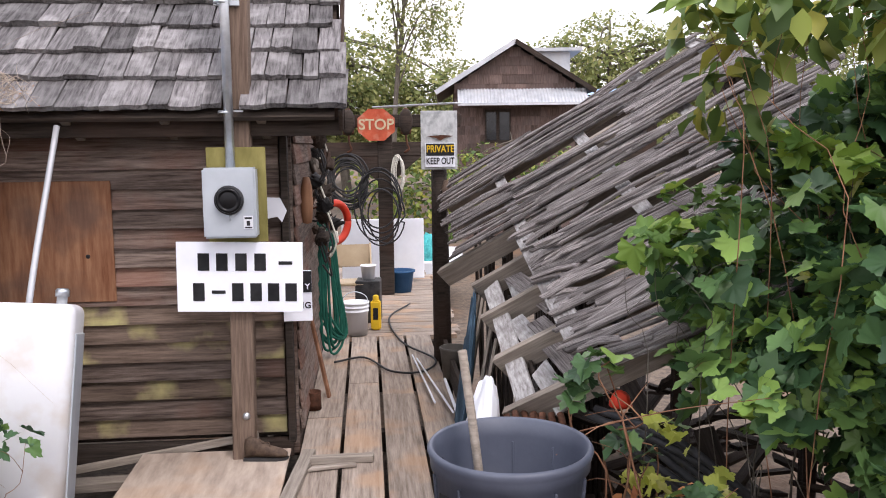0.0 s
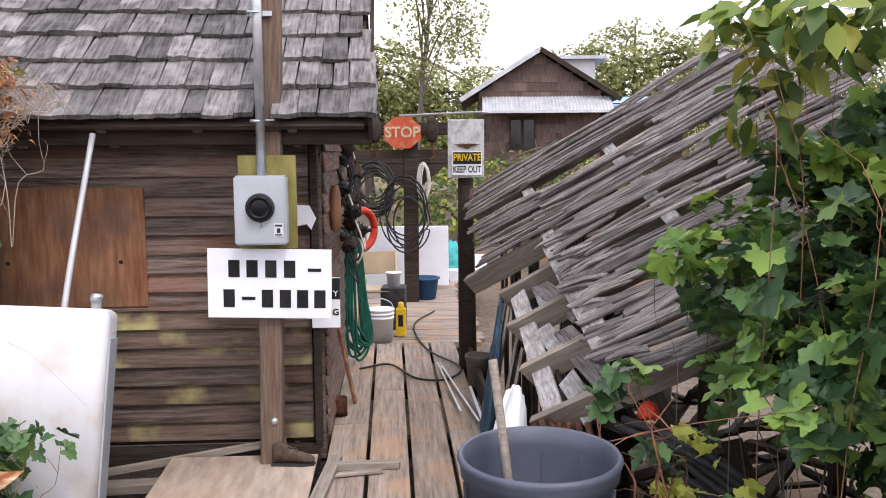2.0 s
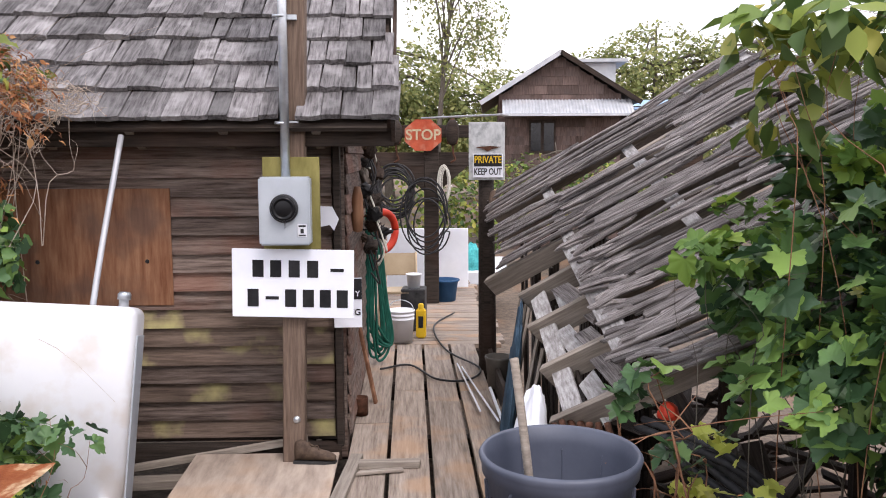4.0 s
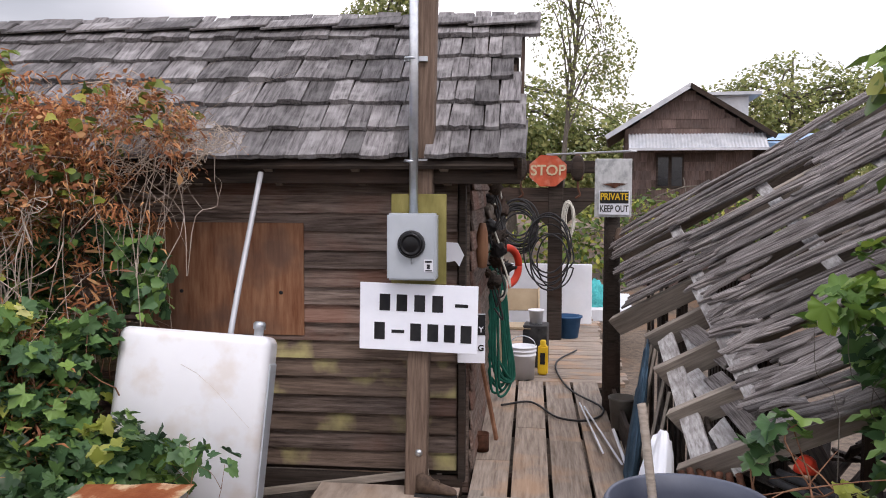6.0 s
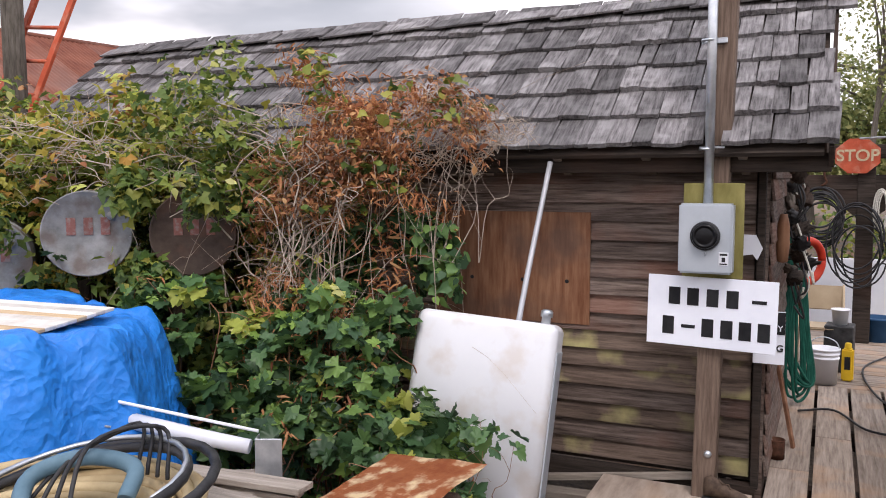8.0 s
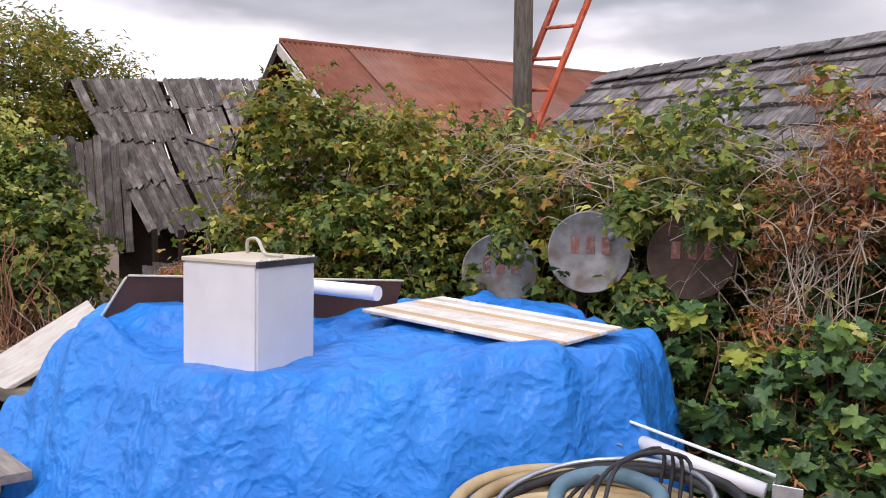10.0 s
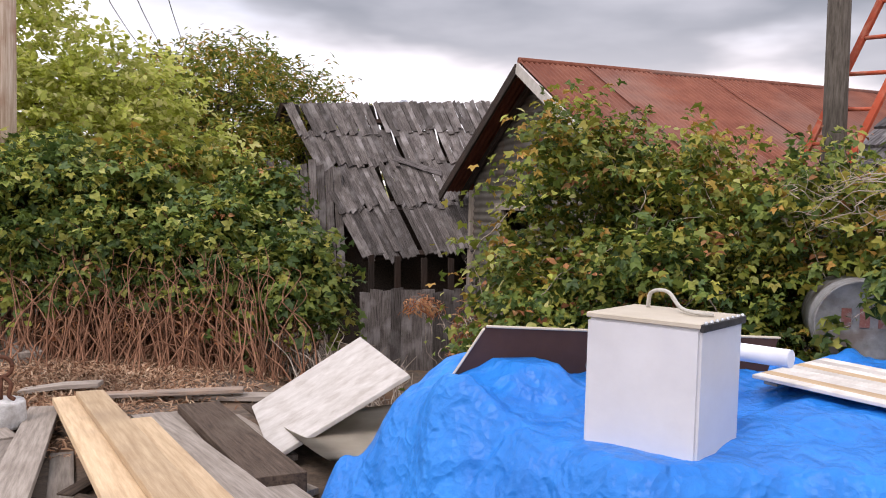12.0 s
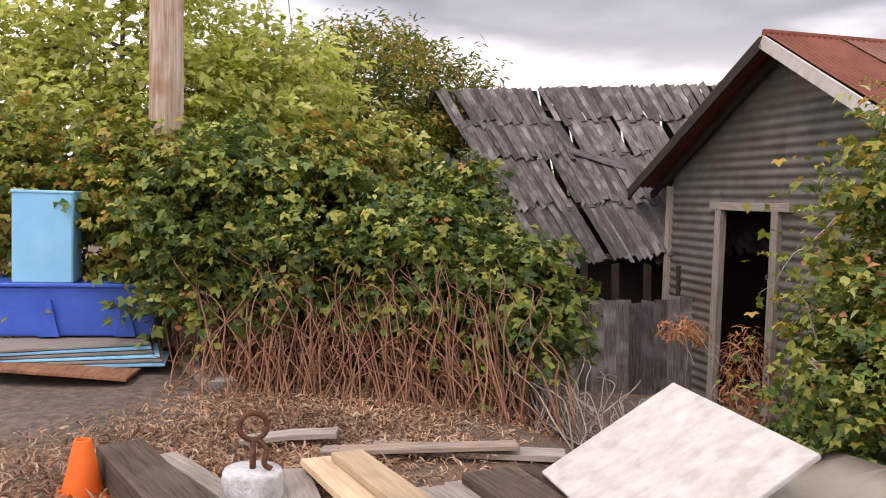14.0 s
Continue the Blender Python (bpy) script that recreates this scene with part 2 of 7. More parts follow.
M["stopred"] = mat("faded_red_sign", (0.32, 0.055, 0.025), (0.48, 0.1, 0.05), (0.5, 0.28, 0.2), 7, (1, 1, 1), 0.6, 0.08, stain=0.4, stain_scale=9)
M["cream_letter"] = mat("cream_letters", (0.36, 0.3, 0.19), (0.52, 0.45, 0.3), (0.35, 0.16, 0.08), 30, (1, 1, 1), 0.7, 0.05, stain=0.5, stain_scale=25)
M["yellow"] = mat("yellow_plastic", (0.6, 0.38, 0.02), (0.72, 0.48, 0.03), None, 6, (1, 1, 1), 0.5, 0.05)
M["zincboard"] = mat("grey_zinc_board", (0.32, 0.33, 0.33), (0.48, 0.49, 0.49), (0.2, 0.21, 0.21), 22, (1, 1, 0.5), 0.7, 0.1, stain=0.7, stain_scale=14)
M["drumbrown"] = mat("dark_brown_drum", (0.04, 0.027, 0.021), (0.085, 0.062, 0.05), (0.12, 0.06, 0.04), 7, (1, 1, 1), 0.75, 0.1, stain=0.5, stain_scale=5)
M["drumgrey"] = mat("dull_grey_drum", (0.17, 0.17, 0.165), (0.3, 0.3, 0.29), (0.13, 0.09, 0.07), 9, (1, 1, 1), 0.7, 0.1, stain=0.7, stain_scale=6)
M["drumink"] = mat("faded_red_ink", (0.17, 0.07, 0.06), (0.24, 0.11, 0.09), (0.2, 0.19, 0.18), 30, (1, 1, 1), 0.8, 0.05, stain=0.7, stain_scale=30)
M["brute"] = mat("grey_bin_plastic", (0.045, 0.052, 0.075), (0.065, 0.075, 0.105), (0.09, 0.1, 0.13), 4, (1, 1, 1), 0.5, 0.05, stain=0.3, stain_scale=5, spec=0.5)
M["tarp"] = mat("blue_tarpaulin", (0.008, 0.135, 0.46), (0.012, 0.19, 0.6), (0.016, 0.23, 0.68), 5.5, (1, 1, 1), 0.4, 0.35, stain=0.4, stain_scale=1.2, spec=0.28, fine=24, bdist=0.02)


def crumple(m, scales, dist):
    """Crisp creases over a thin sheet: the edges of warped cells, laid over its own relief."""
    n, l = m.node_tree.nodes, m.node_tree.links
    tc, wob = n.new("ShaderNodeTexCoord"), n.new("ShaderNodeTexNoise")
    wob.inputs["Scale"].default_value, wob.inputs["Detail"].default_value = 4.0, 3.0
    l.new(tc.outputs["Object"], wob.inputs["Vector"])
    warp = n.new("ShaderNodeVectorMath")
    warp.operation = "MULTIPLY_ADD"
    warp.inputs[1].default_value = (0.25, 0.25, 0.25)
    l.new(wob.outputs["Color"], warp.inputs[0])
    l.new(tc.outputs["Object"], warp.inputs[2])
    last = None
    for sc, amount in scales:
        v, k = n.new("ShaderNodeTexVoronoi"), n.new("ShaderNodeMath")
        v.inputs["Scale"].default_value = sc
        l.new(warp.outputs["Vector"], v.inputs["Vector"])
        k.operation = "MULTIPLY_ADD"
        k.inputs[1].default_value = amount
        k.inputs[2].default_value = 0.0
        l.new(v.outputs["Distance"], k.inputs[0])
        if last is not None:
            l.new(last.outputs["Value"], k.inputs[2])
        last = k
    bp = n.new("ShaderNodeBump")
    bp.inputs["Strength"].default_value, bp.inputs["Distance"].default_value = 0.9, dist
    l.new(last.outputs["Value"], bp.inputs["Height"])
    l.new(n["Bump"].outputs["Normal"], bp.inputs["Normal"])
    l.new(bp.outputs["Normal"], n["Principled BSDF"].inputs["Normal"])


crumple(M["tarp"], ((3.0, 1.0), (7.5, 0.55), (17.0, 0.3)), 0.036)
M["blueplastic"] = mat("blue_plastic", (0.03, 0.095, 0.48), (0.045, 0.13, 0.58), None, 4, (1, 1, 1), 0.45, 0.03, spec=0.5)
M["dullblue"] = mat("dull_blue_plastic", (0.015, 0.06, 0.14), (0.03, 0.09, 0.19), None, 4, (1, 1, 1), 0.5, 0.03)
M["lightblue"] = mat("pale_blue_enamel", (0.2, 0.5, 0.75), (0.28, 0.6, 0.82), None, 2, (1, 1, 1), 0.45, 0.03, stain=0.15)
M["orange"] = mat("orange_plastic", (0.75, 0.13, 0.02), (0.85, 0.18, 0.03), None, 4, (1, 1, 1), 0.5, 0.05)
M["redplastic"] = mat("red_plastic", (0.5, 0.035, 0.015), (0.62, 0.06, 0.03), None, 4, (1, 1, 1), 0.45, 0.05)
M["teal"] = mat("teal_netting", (0.03, 0.25, 0.26), (0.08, 0.42, 0.42), None, 25, (1, 1, 1), 0.8, 0.5)
M["greenhose"] = mat("green_hose", (0.008, 0.06, 0.045), (0.02, 0.14, 0.1), None, 8, (1, 1, 1), 0.45, 0.05)
M["tanhose"] = mat("tan_hose", (0.34, 0.25, 0.13), (0.48, 0.38, 0.22), (0.22, 0.15, 0.08), 5, (1, 1, 1), 0.5, 0.1)
M["bluehose"] = mat("grey_blue_hose", (0.07, 0.13, 0.17), (0.12, 0.2, 0.25), None, 5, (1, 1, 1), 0.5, 0.05)
M["rope"] = mat("pale_rope", (0.4, 0.38, 0.33), (0.6, 0.58, 0.52), None, 60, (1, 1, 1), 0.9, 0.4)
M["concrete"] = mat("rough_concrete", (0.38, 0.37, 0.35), (0.6, 0.59, 0.57), (0.2, 0.17, 0.13), 24, (1, 1, 1), 0.9, 0.8, stain=0.4, stain_scale=8)
M["brownpanel"] = mat("brown_panel", (0.085, 0.042, 0.032), (0.125, 0.066, 0.05), None, 3, (1, 1, 1), 0.55, 0.04)
M["leather"] = mat("worn_brown_leather", (0.05, 0.033, 0.024), (0.13, 0.09, 0.065), None, 18, (1, 1, 1), 0.7, 0.4)
M["denim"] = mat("blue_grey_cloth", (0.03, 0.06, 0.09), (0.07, 0.12, 0.17), None, 9, (1, 1, 1), 0.9, 0.3)
M["beige"] = mat("beige_metal", (0.33, 0.25, 0.16), (0.42, 0.33, 0.22), None, 4, (1, 1, 1), 0.5, 0.03)
M["graveltex"] = mat("leaf_strewn_ground", (0.075, 0.06, 0.048), (0.19, 0.145, 0.11), (0.21, 0.12, 0.07), 11, (1, 1, 1), 0.95, 0.7, stain=0.8, stain_scale=0.6, vary=0.0, fine=45)
M["bark"] = mat("grey_bark", (0.06, 0.05, 0.04), (0.17, 0.15, 0.125), None, 7, (6, 6, 0.8), 0.9, 0.6)
M["polewood"] = mat("peeled_utility_pole", (0.3, 0.2, 0.13), (0.6, 0.5, 0.4), (0.26, 0.11, 0.055), 4, (8, 8, 0.4), 0.85, 0.3, stain=0.7, stain_scale=1.5)
M["twig"] = mat("pale_dead_twig", (0.27, 0.21, 0.16), (0.5, 0.43, 0.36), None, 9, (1, 1, 1), 0.9, 0.2)
M["cane"] = mat("brown_dead_cane", (0.15, 0.068, 0.04), (0.38, 0.2, 0.12), None, 9, (1, 1, 1), 0.85, 0.2)
M["wall_house"] = mat("red_brown_shingle", (0.075, 0.05, 0.042), (0.16, 0.115, 0.1), (0.11, 0.095, 0.09), 4, (9, 9, 1), 0.9, 0.3, vary=0.3)
M["dimglass"] = mat("dusty_window_glass", (0.01, 0.01, 0.012), (0.025, 0.025, 0.028), None, 3, (1, 1, 1), 0.1, 0.0, spec=0.5)
M["blueroof"] = mat("blue_roof_iron", (0.16, 0.28, 0.45), (0.24, 0.38, 0.56), None, 3, (1, 1, 1), 0.5, 0.05)
M["leaf_dark"] = leafmat("currant_leaf", [(0.03, 0.068, 0.032), (0.046, 0.1, 0.042), (0.066, 0.135, 0.05), (0.105, 0.195, 0.055), (0.21, 0.33, 0.07)], 0.24, 0.42)
M["leaf_bramble"] = leafmat("bramble_leaf", [(0.042, 0.078, 0.022), (0.078, 0.13, 0.032), (0.13, 0.19, 0.038), (0.2, 0.24, 0.045), (0.35, 0.32, 0.06)], 0.32, 0.5)
M["leaf_olive"] = leafmat("autumn_leaf", [(0.08, 0.125, 0.026), (0.14, 0.19, 0.03), (0.21, 0.24, 0.036), (0.32, 0.29, 0.045), (0.45, 0.25, 0.055)], 0.34, 0.5)
M["leaf_bright"] = leafmat("young_tree_leaf", [(0.32, 0.37, 0.07), (0.46, 0.5, 0.1), (0.58, 0.6, 0.16), (0.66, 0.63, 0.28)], 0.55, 0.5)
M["leaf_fresh"] = leafmat("fresh_shoot_leaf", [(0.08, 0.165, 0.036), (0.13, 0.24, 0.045), (0.21, 0.33, 0.055), (0.32, 0.43, 0.07)], 0.3, 0.45)
M["leaf_far"] = leafmat("far_tree_leaf", [(0.13, 0.17, 0.065), (0.2, 0.235, 0.08), (0.28, 0.3, 0.105), (0.36, 0.35, 0.14)], 0.4, 0.6)
M["leaf_dead"] = leafmat("withered_leaf", [(0.19, 0.068, 0.032), (0.33, 0.13, 0.055), (0.45, 0.2, 0.085), (0.54, 0.31, 0.14)], 0.3, 0.7)
M["litter"] = leafmat("dry_litter", [(0.14, 0.068, 0.037), (0.27, 0.145, 0.082), (0.37, 0.225, 0.135), (0.48, 0.35, 0.235)], 0.1, 0.85)

# ---- building blocks ----
rnd = random.Random(5)


def mesh_of(name, bm):
    me = bpy.data.meshes.new(name)
    bm.to_mesh(me)
    bm.free()
    return me


def part(name, data, material, parent=None, label="", m=None):
    me = mesh_of(name, data) if isinstance(data, bmesh.types.BMesh) else data
    if material is not None and not me.materials:
        me.materials.append(material)
    ob = new(name, me)
    if parent is not None:
        ob.parent = parent
    if m is not None:
        ob.matrix_basis = m
    if label:
        ob["label"] = label
    return ob


def thing(name, label, category, m=None, group="", kind=""):
    ob = new(name)
    ob.empty_display_size = 0.1
    if m is not None:
        ob.matrix_basis = m
    return tagged(ob, label, category, group, kind)


def solid(name, data, material, label, category, m=None, group="", kind=""):
    return tagged(part(name, data, material, None, "", m), label, category, group, kind)


def box(sx, sy, sz, bevel=0.006, base=False, seg=1, jitter=0.0):
    bm = bmesh.new()
    bmesh.ops.create_cube(bm, size=1)
    for v in bm.verts:
        v.co = Vector((v.co.x * sx + rnd.uniform(-jitter, jitter), v.co.y * sy + rnd.uniform(-jitter, jitter), (v.co.z + (0.5 if base else 0)) * sz + rnd.uniform(-jitter, jitter)))
    if bevel > 0:
        bmesh.ops.bevel(bm, geom=list(bm.edges), offset=min(bevel, 0.4 * min(sx, sy, sz)), segments=seg, affect="EDGES")
    return bm


def aim(p0, p1, up=(0, 0, 1)):
    """A pose at p0 whose x axis runs to p1 and whose z axis is near up."""
    x = (Vector(p1) - Vector(p0)).normalized()
    y = Vector(up).cross(x)
    if y.length < 1e-4:
        y = Vector((0, 1, 0)).cross(x)
    y.normalize()
    z = x.cross(y)
    return Matrix(((x.x, y.x, z.x, p0[0]), (x.y, y.y, z.y, p0[1]), (x.z, y.z, z.z, p0[2]), (0, 0, 0, 1)))


def board_bm(length, w, t, bow=0.0, ragged=0.0, bevel=0.003, seed=0):
    """A board along x from 0 to length, a little bowed, with ragged ends."""
    q = random.Random(seed)
    bm = bmesh.new()
    n = max(2, min(8, int(length / 0.35)))
    rows = []
    for i in range(n + 1):
        s = i / n
        x = s * length + (q.uniform(-ragged, ragged) if i in (0, n) else 0)
        zz = bow * math.sin(math.pi * s) + q.uniform(-1, 1) * ragged * 0.08
        e = q.uniform(-1, 1) * ragged * 0.12
        skew = q.uniform(-ragged, ragged) if i in (0, n) else 0
        rows.append([bm.verts.new((x - skew, -w / 2 + e, zz - t / 2)), bm.verts.new((x + skew, w / 2 + e, zz - t / 2)), bm.verts.new((x + skew, w / 2 + e, zz + t / 2)), bm.verts.new((x - skew, -w / 2 + e, zz + t / 2))])
    for a, b in zip(rows, rows[1:]):
        for k in range(4):
            bm.faces.new((a[k], b[k], b[(k + 1) % 4], a[(k + 1) % 4]))
    bm.faces.new(rows[0][::-1])
    bm.faces.new(rows[-1])
    bmesh.ops.recalc_face_normals(bm, faces=list(bm.faces))
    if bevel:
        sharp = [e for e in bm.edges if len(e.link_faces) == 2 and e.calc_face_angle(0) > 0.9]
        bmesh.ops.bevel(bm, geom=sharp, offset=min(bevel, t * 0.3), segments=1, affect="EDGES")
    return bm


def plank(name, parent, material, p0, p1, w, t, up=(0, 0, 1), bow=0.0, ragged=0.012, label="", tags=None):
    ob = part(name, board_bm((Vector(p1) - Vector(p0)).length, w, t, bow, ragged, seed=rnd.random()), material, parent, label, aim(p0, p1, up))
    if tags:
        tagged(ob, *tags)
    return ob


def sweep(bm, pts, r, sides=7, r1=None, cap=True):
    """A tube along points, from radius r to r1."""
    pts = [Vector(p) for p in pts]
    r1 = r if r1 is None else r1
    ref, rings = None, []
    for i, p in enumerate(pts):
        d = (pts[min(i + 1, len(pts) - 1)] - pts[max(i - 1, 0)]).normalized()
        if ref is None:
            ref = d.orthogonal().normalized()
        ref = (ref - d * ref.dot(d))
        ref = ref.normalized() if ref.length > 1e-5 else d.orthogonal().normalized()
        o = d.cross(ref)
        rad = r + (r1 - r) * i / max(1, len(pts) - 1)
        rings.append([bm.verts.new(p + rad * (math.cos(a) * ref + math.sin(a) * o)) for a in (2 * math.pi * k / sides for k in range(sides))])
    for a, b in zip(rings, rings[1:]):
        for k in range(sides):
            f = bm.faces.new((a[k], a[(k + 1) % sides], b[(k + 1) % sides], b[k]))
            f.smooth = True
    if cap and sides > 2:
        bm.faces.new(rings[0][::-1])
        bm.faces.new(rings[-1])
    return bm


def tube(pts, r, sides=8, r1=None):
    return sweep(bmesh.new(), pts, r, sides, r1)


def spline(pts, n=8):
    """Points of a smooth curve through the given ones."""
    p = [Vector(q) for q in pts]
    p = [2 * p[0] - p[1]] + p + [2 * p[-1] - p[-2]]
    out = []
    for a, b, c, d in zip(p, p[1:], p[2:], p[3:]):
        for k in range(n):
            s = k / n
            out.append(0.5 * ((2 * b) + (c - a) * s + (2 * a - 5 * b + 4 * c - d) * s * s + (3 * b - a - 3 * c + d) * s ** 3))
    out.append(p[-2])
    return out


def lathe(profile, sides=32):
    """A turned shape round z from (radius, height) pairs."""
    bm = bmesh.new()
    rings = []
    for r, z in profile:
        rings.append([bm.verts.new((max(r, 1e-4) * math.cos(2 * math.pi * k / sides), max(r, 1e-4) * math.sin(2 * math.pi * k / sides), z)) for k in range(sides)])
    for a, b in zip(rings, rings[1:]):
        for k in range(sides):
            f = bm.faces.new((a[k], a[(k + 1) % sides], b[(k + 1) % sides], b[k]))
            f.smooth = True
    bmesh.ops.remove_doubles(bm, verts=list(bm.verts), dist=2e-4)
    return bm


def poly(pts, depth, axis=(0, 0, 1), bevel=0.0):
    """A flat plate: the outline pts pushed out by depth along axis."""
    bm = bmesh.new()
    f = bm.faces.new([bm.verts.new(p) for p in pts])
    r = bmesh.ops.extrude_face_region(bm, geom=[f])
    bmesh.ops.translate(bm, verts=[v for v in r["geom"] if isinstance(v, bmesh.types.BMVert)], vec=Vector(axis) * depth)
    bmesh.ops.recalc_face_normals(bm, faces=list(bm.faces))
    if bevel:
        bmesh.ops.bevel(bm, geom=list(bm.edges), offset=bevel, segments=2, affect="EDGES")
    return bm


def letters(text, height, depth=0.003):
    """A mesh of words in the built-in font, centred, in the xz plane facing -y."""
    cu = bpy.data.curves.new("letters", "FONT")
    cu.body, cu.size, cu.extrude, cu.align_x, cu.align_y = text, height * 1.38, depth, "CENTER", "CENTER"
    cu.offset = height * 0.025
    ob = bpy.data.objects.new("letters", cu)
    me = bpy.data.meshes.new_from_object(ob)
    bpy.data.objects.remove(ob)
    me.transform(pose(0, 0, 0, 90, 0, 0))
    return me


# leaves: outline, rib and fold, with the stalk at the origin and the tip along y
LOBED = [(0, 0, 0), (0.24, -0.05, 0.05), (0.43, 0.1, 0.1), (0.39, 0.3, 0.07), (0.45, 0.5, 0.09), (0.24, 0.7, 0.03), (0, 1.0, -0.12), (-0.22, 0.68, 0.05), (-0.44, 0.47, 0.12), (-0.38, 0.28, 0.08), (-0.41, 0.1, 0.12), (-0.24, -0.04, 0.05), (0, 0.42, -0.03)]
LOBED_F = [(12, i, i + 1) for i in range(0, 11)] + [(12, 11, 0)]
OVAL = [(0, 0, 0), (0.26, 0.25, 0.07), (0.3, 0.55, 0.08), (0, 1, -0.1), (-0.3, 0.55, 0.08), (-0.26, 0.25, 0.07), (0, 0.5, -0.02)]
OVAL_F = [(6, i, (i + 1) % 6) for i in range(6)]
DIAMOND = [(0, 0, 0), (0.33, 0.45, 0.06), (0, 1, -0.1), (-0.33, 0.45, 0.06)]
DIAMOND_F = [(0, 1, 2), (0, 2, 3)]
STRIP = [(0.06, 0, 0), (0.08, 0.5, 0.12), (0, 1, 0), (-0.08, 0.5, 0.12), (-0.06, 0, 0)]
STRIP_F = [(0, 1, 3), (0, 3, 4), (1, 2, 3)]


def palmate():
    """A toothed leaf of five lobes round the end of its stalk."""
    out = [(0, 0, 0)]
    n = 26
    for i in range(n + 1):
        a = radians(-128 + 256 * i / n)
        r = 0.56
        for c, ln, wd in ((0, 1.0, 58), (52, 0.8, 52), (-52, 0.8, 52), (105, 0.52, 40), (-105, 0.52, 40)):
            r = max(r, ln * max(0.0, 1 - (abs(math.degrees(a) - c) / wd) ** 1.15) ** 0.75)
        r *= 1.0 + (0.05 if i % 2 else -0.05)
        x, y = r * math.sin(a), r * math.cos(a)
        out.append((x, y, 0.16 * abs(x) - 0.12 * y * y + 0.03 * math.sin(9 * a)))
    return out, [(0, i, i + 1) for i in range(1, n + 1)]


def trifoliate():
    """A bramble leaf: three toothless leaflets on one stalk."""
    out, tris = [(0, 0.22, 0)], []
    for a, ln, w in ((0, 0.78, 0.27), (68, 0.6, 0.23), (-68, 0.6, 0.23)):
        ca, sa = math.cos(radians(a)), math.sin(radians(a))
        k = len(out)
        for u, v, z in ((w, 0.42 * ln, 0.09), (0, ln, -0.1), (-w, 0.42 * ln, 0.09), (0, 0.45 * ln, -0.01)):
            out.append((u * ca + v * sa, 0.22 + v * ca - u * sa, z))
        tris += [(k + 3, 0, k), (k + 3, k, k + 1), (k + 3, k + 1, k + 2), (k + 3, k + 2, 0)]
    return out, tris


SHAPES = {"trifoliate": trifoliate(), "palmate": palmate(), "lobed": (LOBED, LOBED_F), "oval": (OVAL, OVAL_F), "diamond": (DIAMOND, DIAMOND_F), "strip": (STRIP, STRIP_F), "strip_leaf": ([(0, 0, 0), (0.15, 0.4, 0.05), (0, 1, -0.12), (-0.15, 0.4, 0.05)], DIAMOND_F)}


def leaf_mesh(name, pts, normals, size, shape, seed, droop=0.3, spread=0.62):
    """One mesh of many single leaves at pts, turned about normals."""
    g = np.random.default_rng(seed)
    tv, tf = np.array(SHAPES[shape][0]), np.array(SHAPES[shape][1])
    n = len(pts)
    pts, normals = np.asarray(pts, float), np.asarray(normals, float)
    nn = normals + g.normal(0, spread, (n, 3))
    nn /= np.linalg.norm(nn, axis=1)[:, None] + 1e-9
    tip = g.normal(0, 1, (n, 3)) + np.array([0, 0, -droop])
    tip -= nn * np.sum(tip * nn, axis=1)[:, None]
    tip /= np.linalg.norm(tip, axis=1)[:, None] + 1e-9
    side = np.cross(tip, nn)
    s = (size * g.uniform(0.55, 1.25, n))[:, None, None]
    curl = g.uniform(0.3, 2.2, n)[:, None, None]
    v = pts[:, None, :] + s * (tv[None, :, 0:1] * side[:, None, :] + tv[None, :, 1:2] * tip[:, None, :] + curl * tv[None, :, 2:3] * nn[:, None, :])
    k = len(tv)
    f = (tf[None, :, :] + (np.arange(n) * k)[:, None, None]).reshape(-1, 3)
    me = bpy.data.meshes.new(name)
    me.vertices.add(n * k)
    me.vertices.foreach_set("co", v.reshape(-1).astype(np.float32))
    me.loops.add(f.size)
    me.loops.foreach_set("vertex_index", f.reshape(-1).astype(np.int32))
    me.polygons.add(len(f))
    me.polygons.foreach_set("loop_start", np.arange(0, f.size, 3, dtype=np.int32))
    me.polygons.foreach_set("use_smooth", np.ones(len(f), dtype=bool))
    me.update(calc_edges=True)
    return me


def in_blobs(blobs, n, seed, inner=0.25, gap=0.12, gscale=1.6, low=-0.5):
    """Points in the outer shell of a heap of ellipsoids, with gaps, and the way outwards at each."""
    g = np.random.default_rng(seed)
    wts = np.array([(b[3] * b[4] * b[5]) ** (2 / 3) for b in blobs])
    wts /= wts.sum()
    P, N = [], []
    while len(P) < n:
        b = blobs[g.choice(len(blobs), p=wts)]
        d = g.normal(0, 1, 3)
        d /= np.linalg.norm(d)
        if d[2] < low:
            continue
        r = g.uniform(0.35, 0.8) if g.random() < inner else g.uniform(0.8, 1.08)
        p = np.array(b[:3]) + d * np.array(b[3:6]) * r
        if noise.noise(Vector(p) * gscale) < -0.5 + gap * 2 * g.random() + gap:
            continue
        nrm = d / np.array(b[3:6])
        nrm = nrm / np.linalg.norm(nrm) + np.array([0, 0, 0.5])
        P.append(p)
        N.append(nrm)
    return np.array(P), np.array(N)


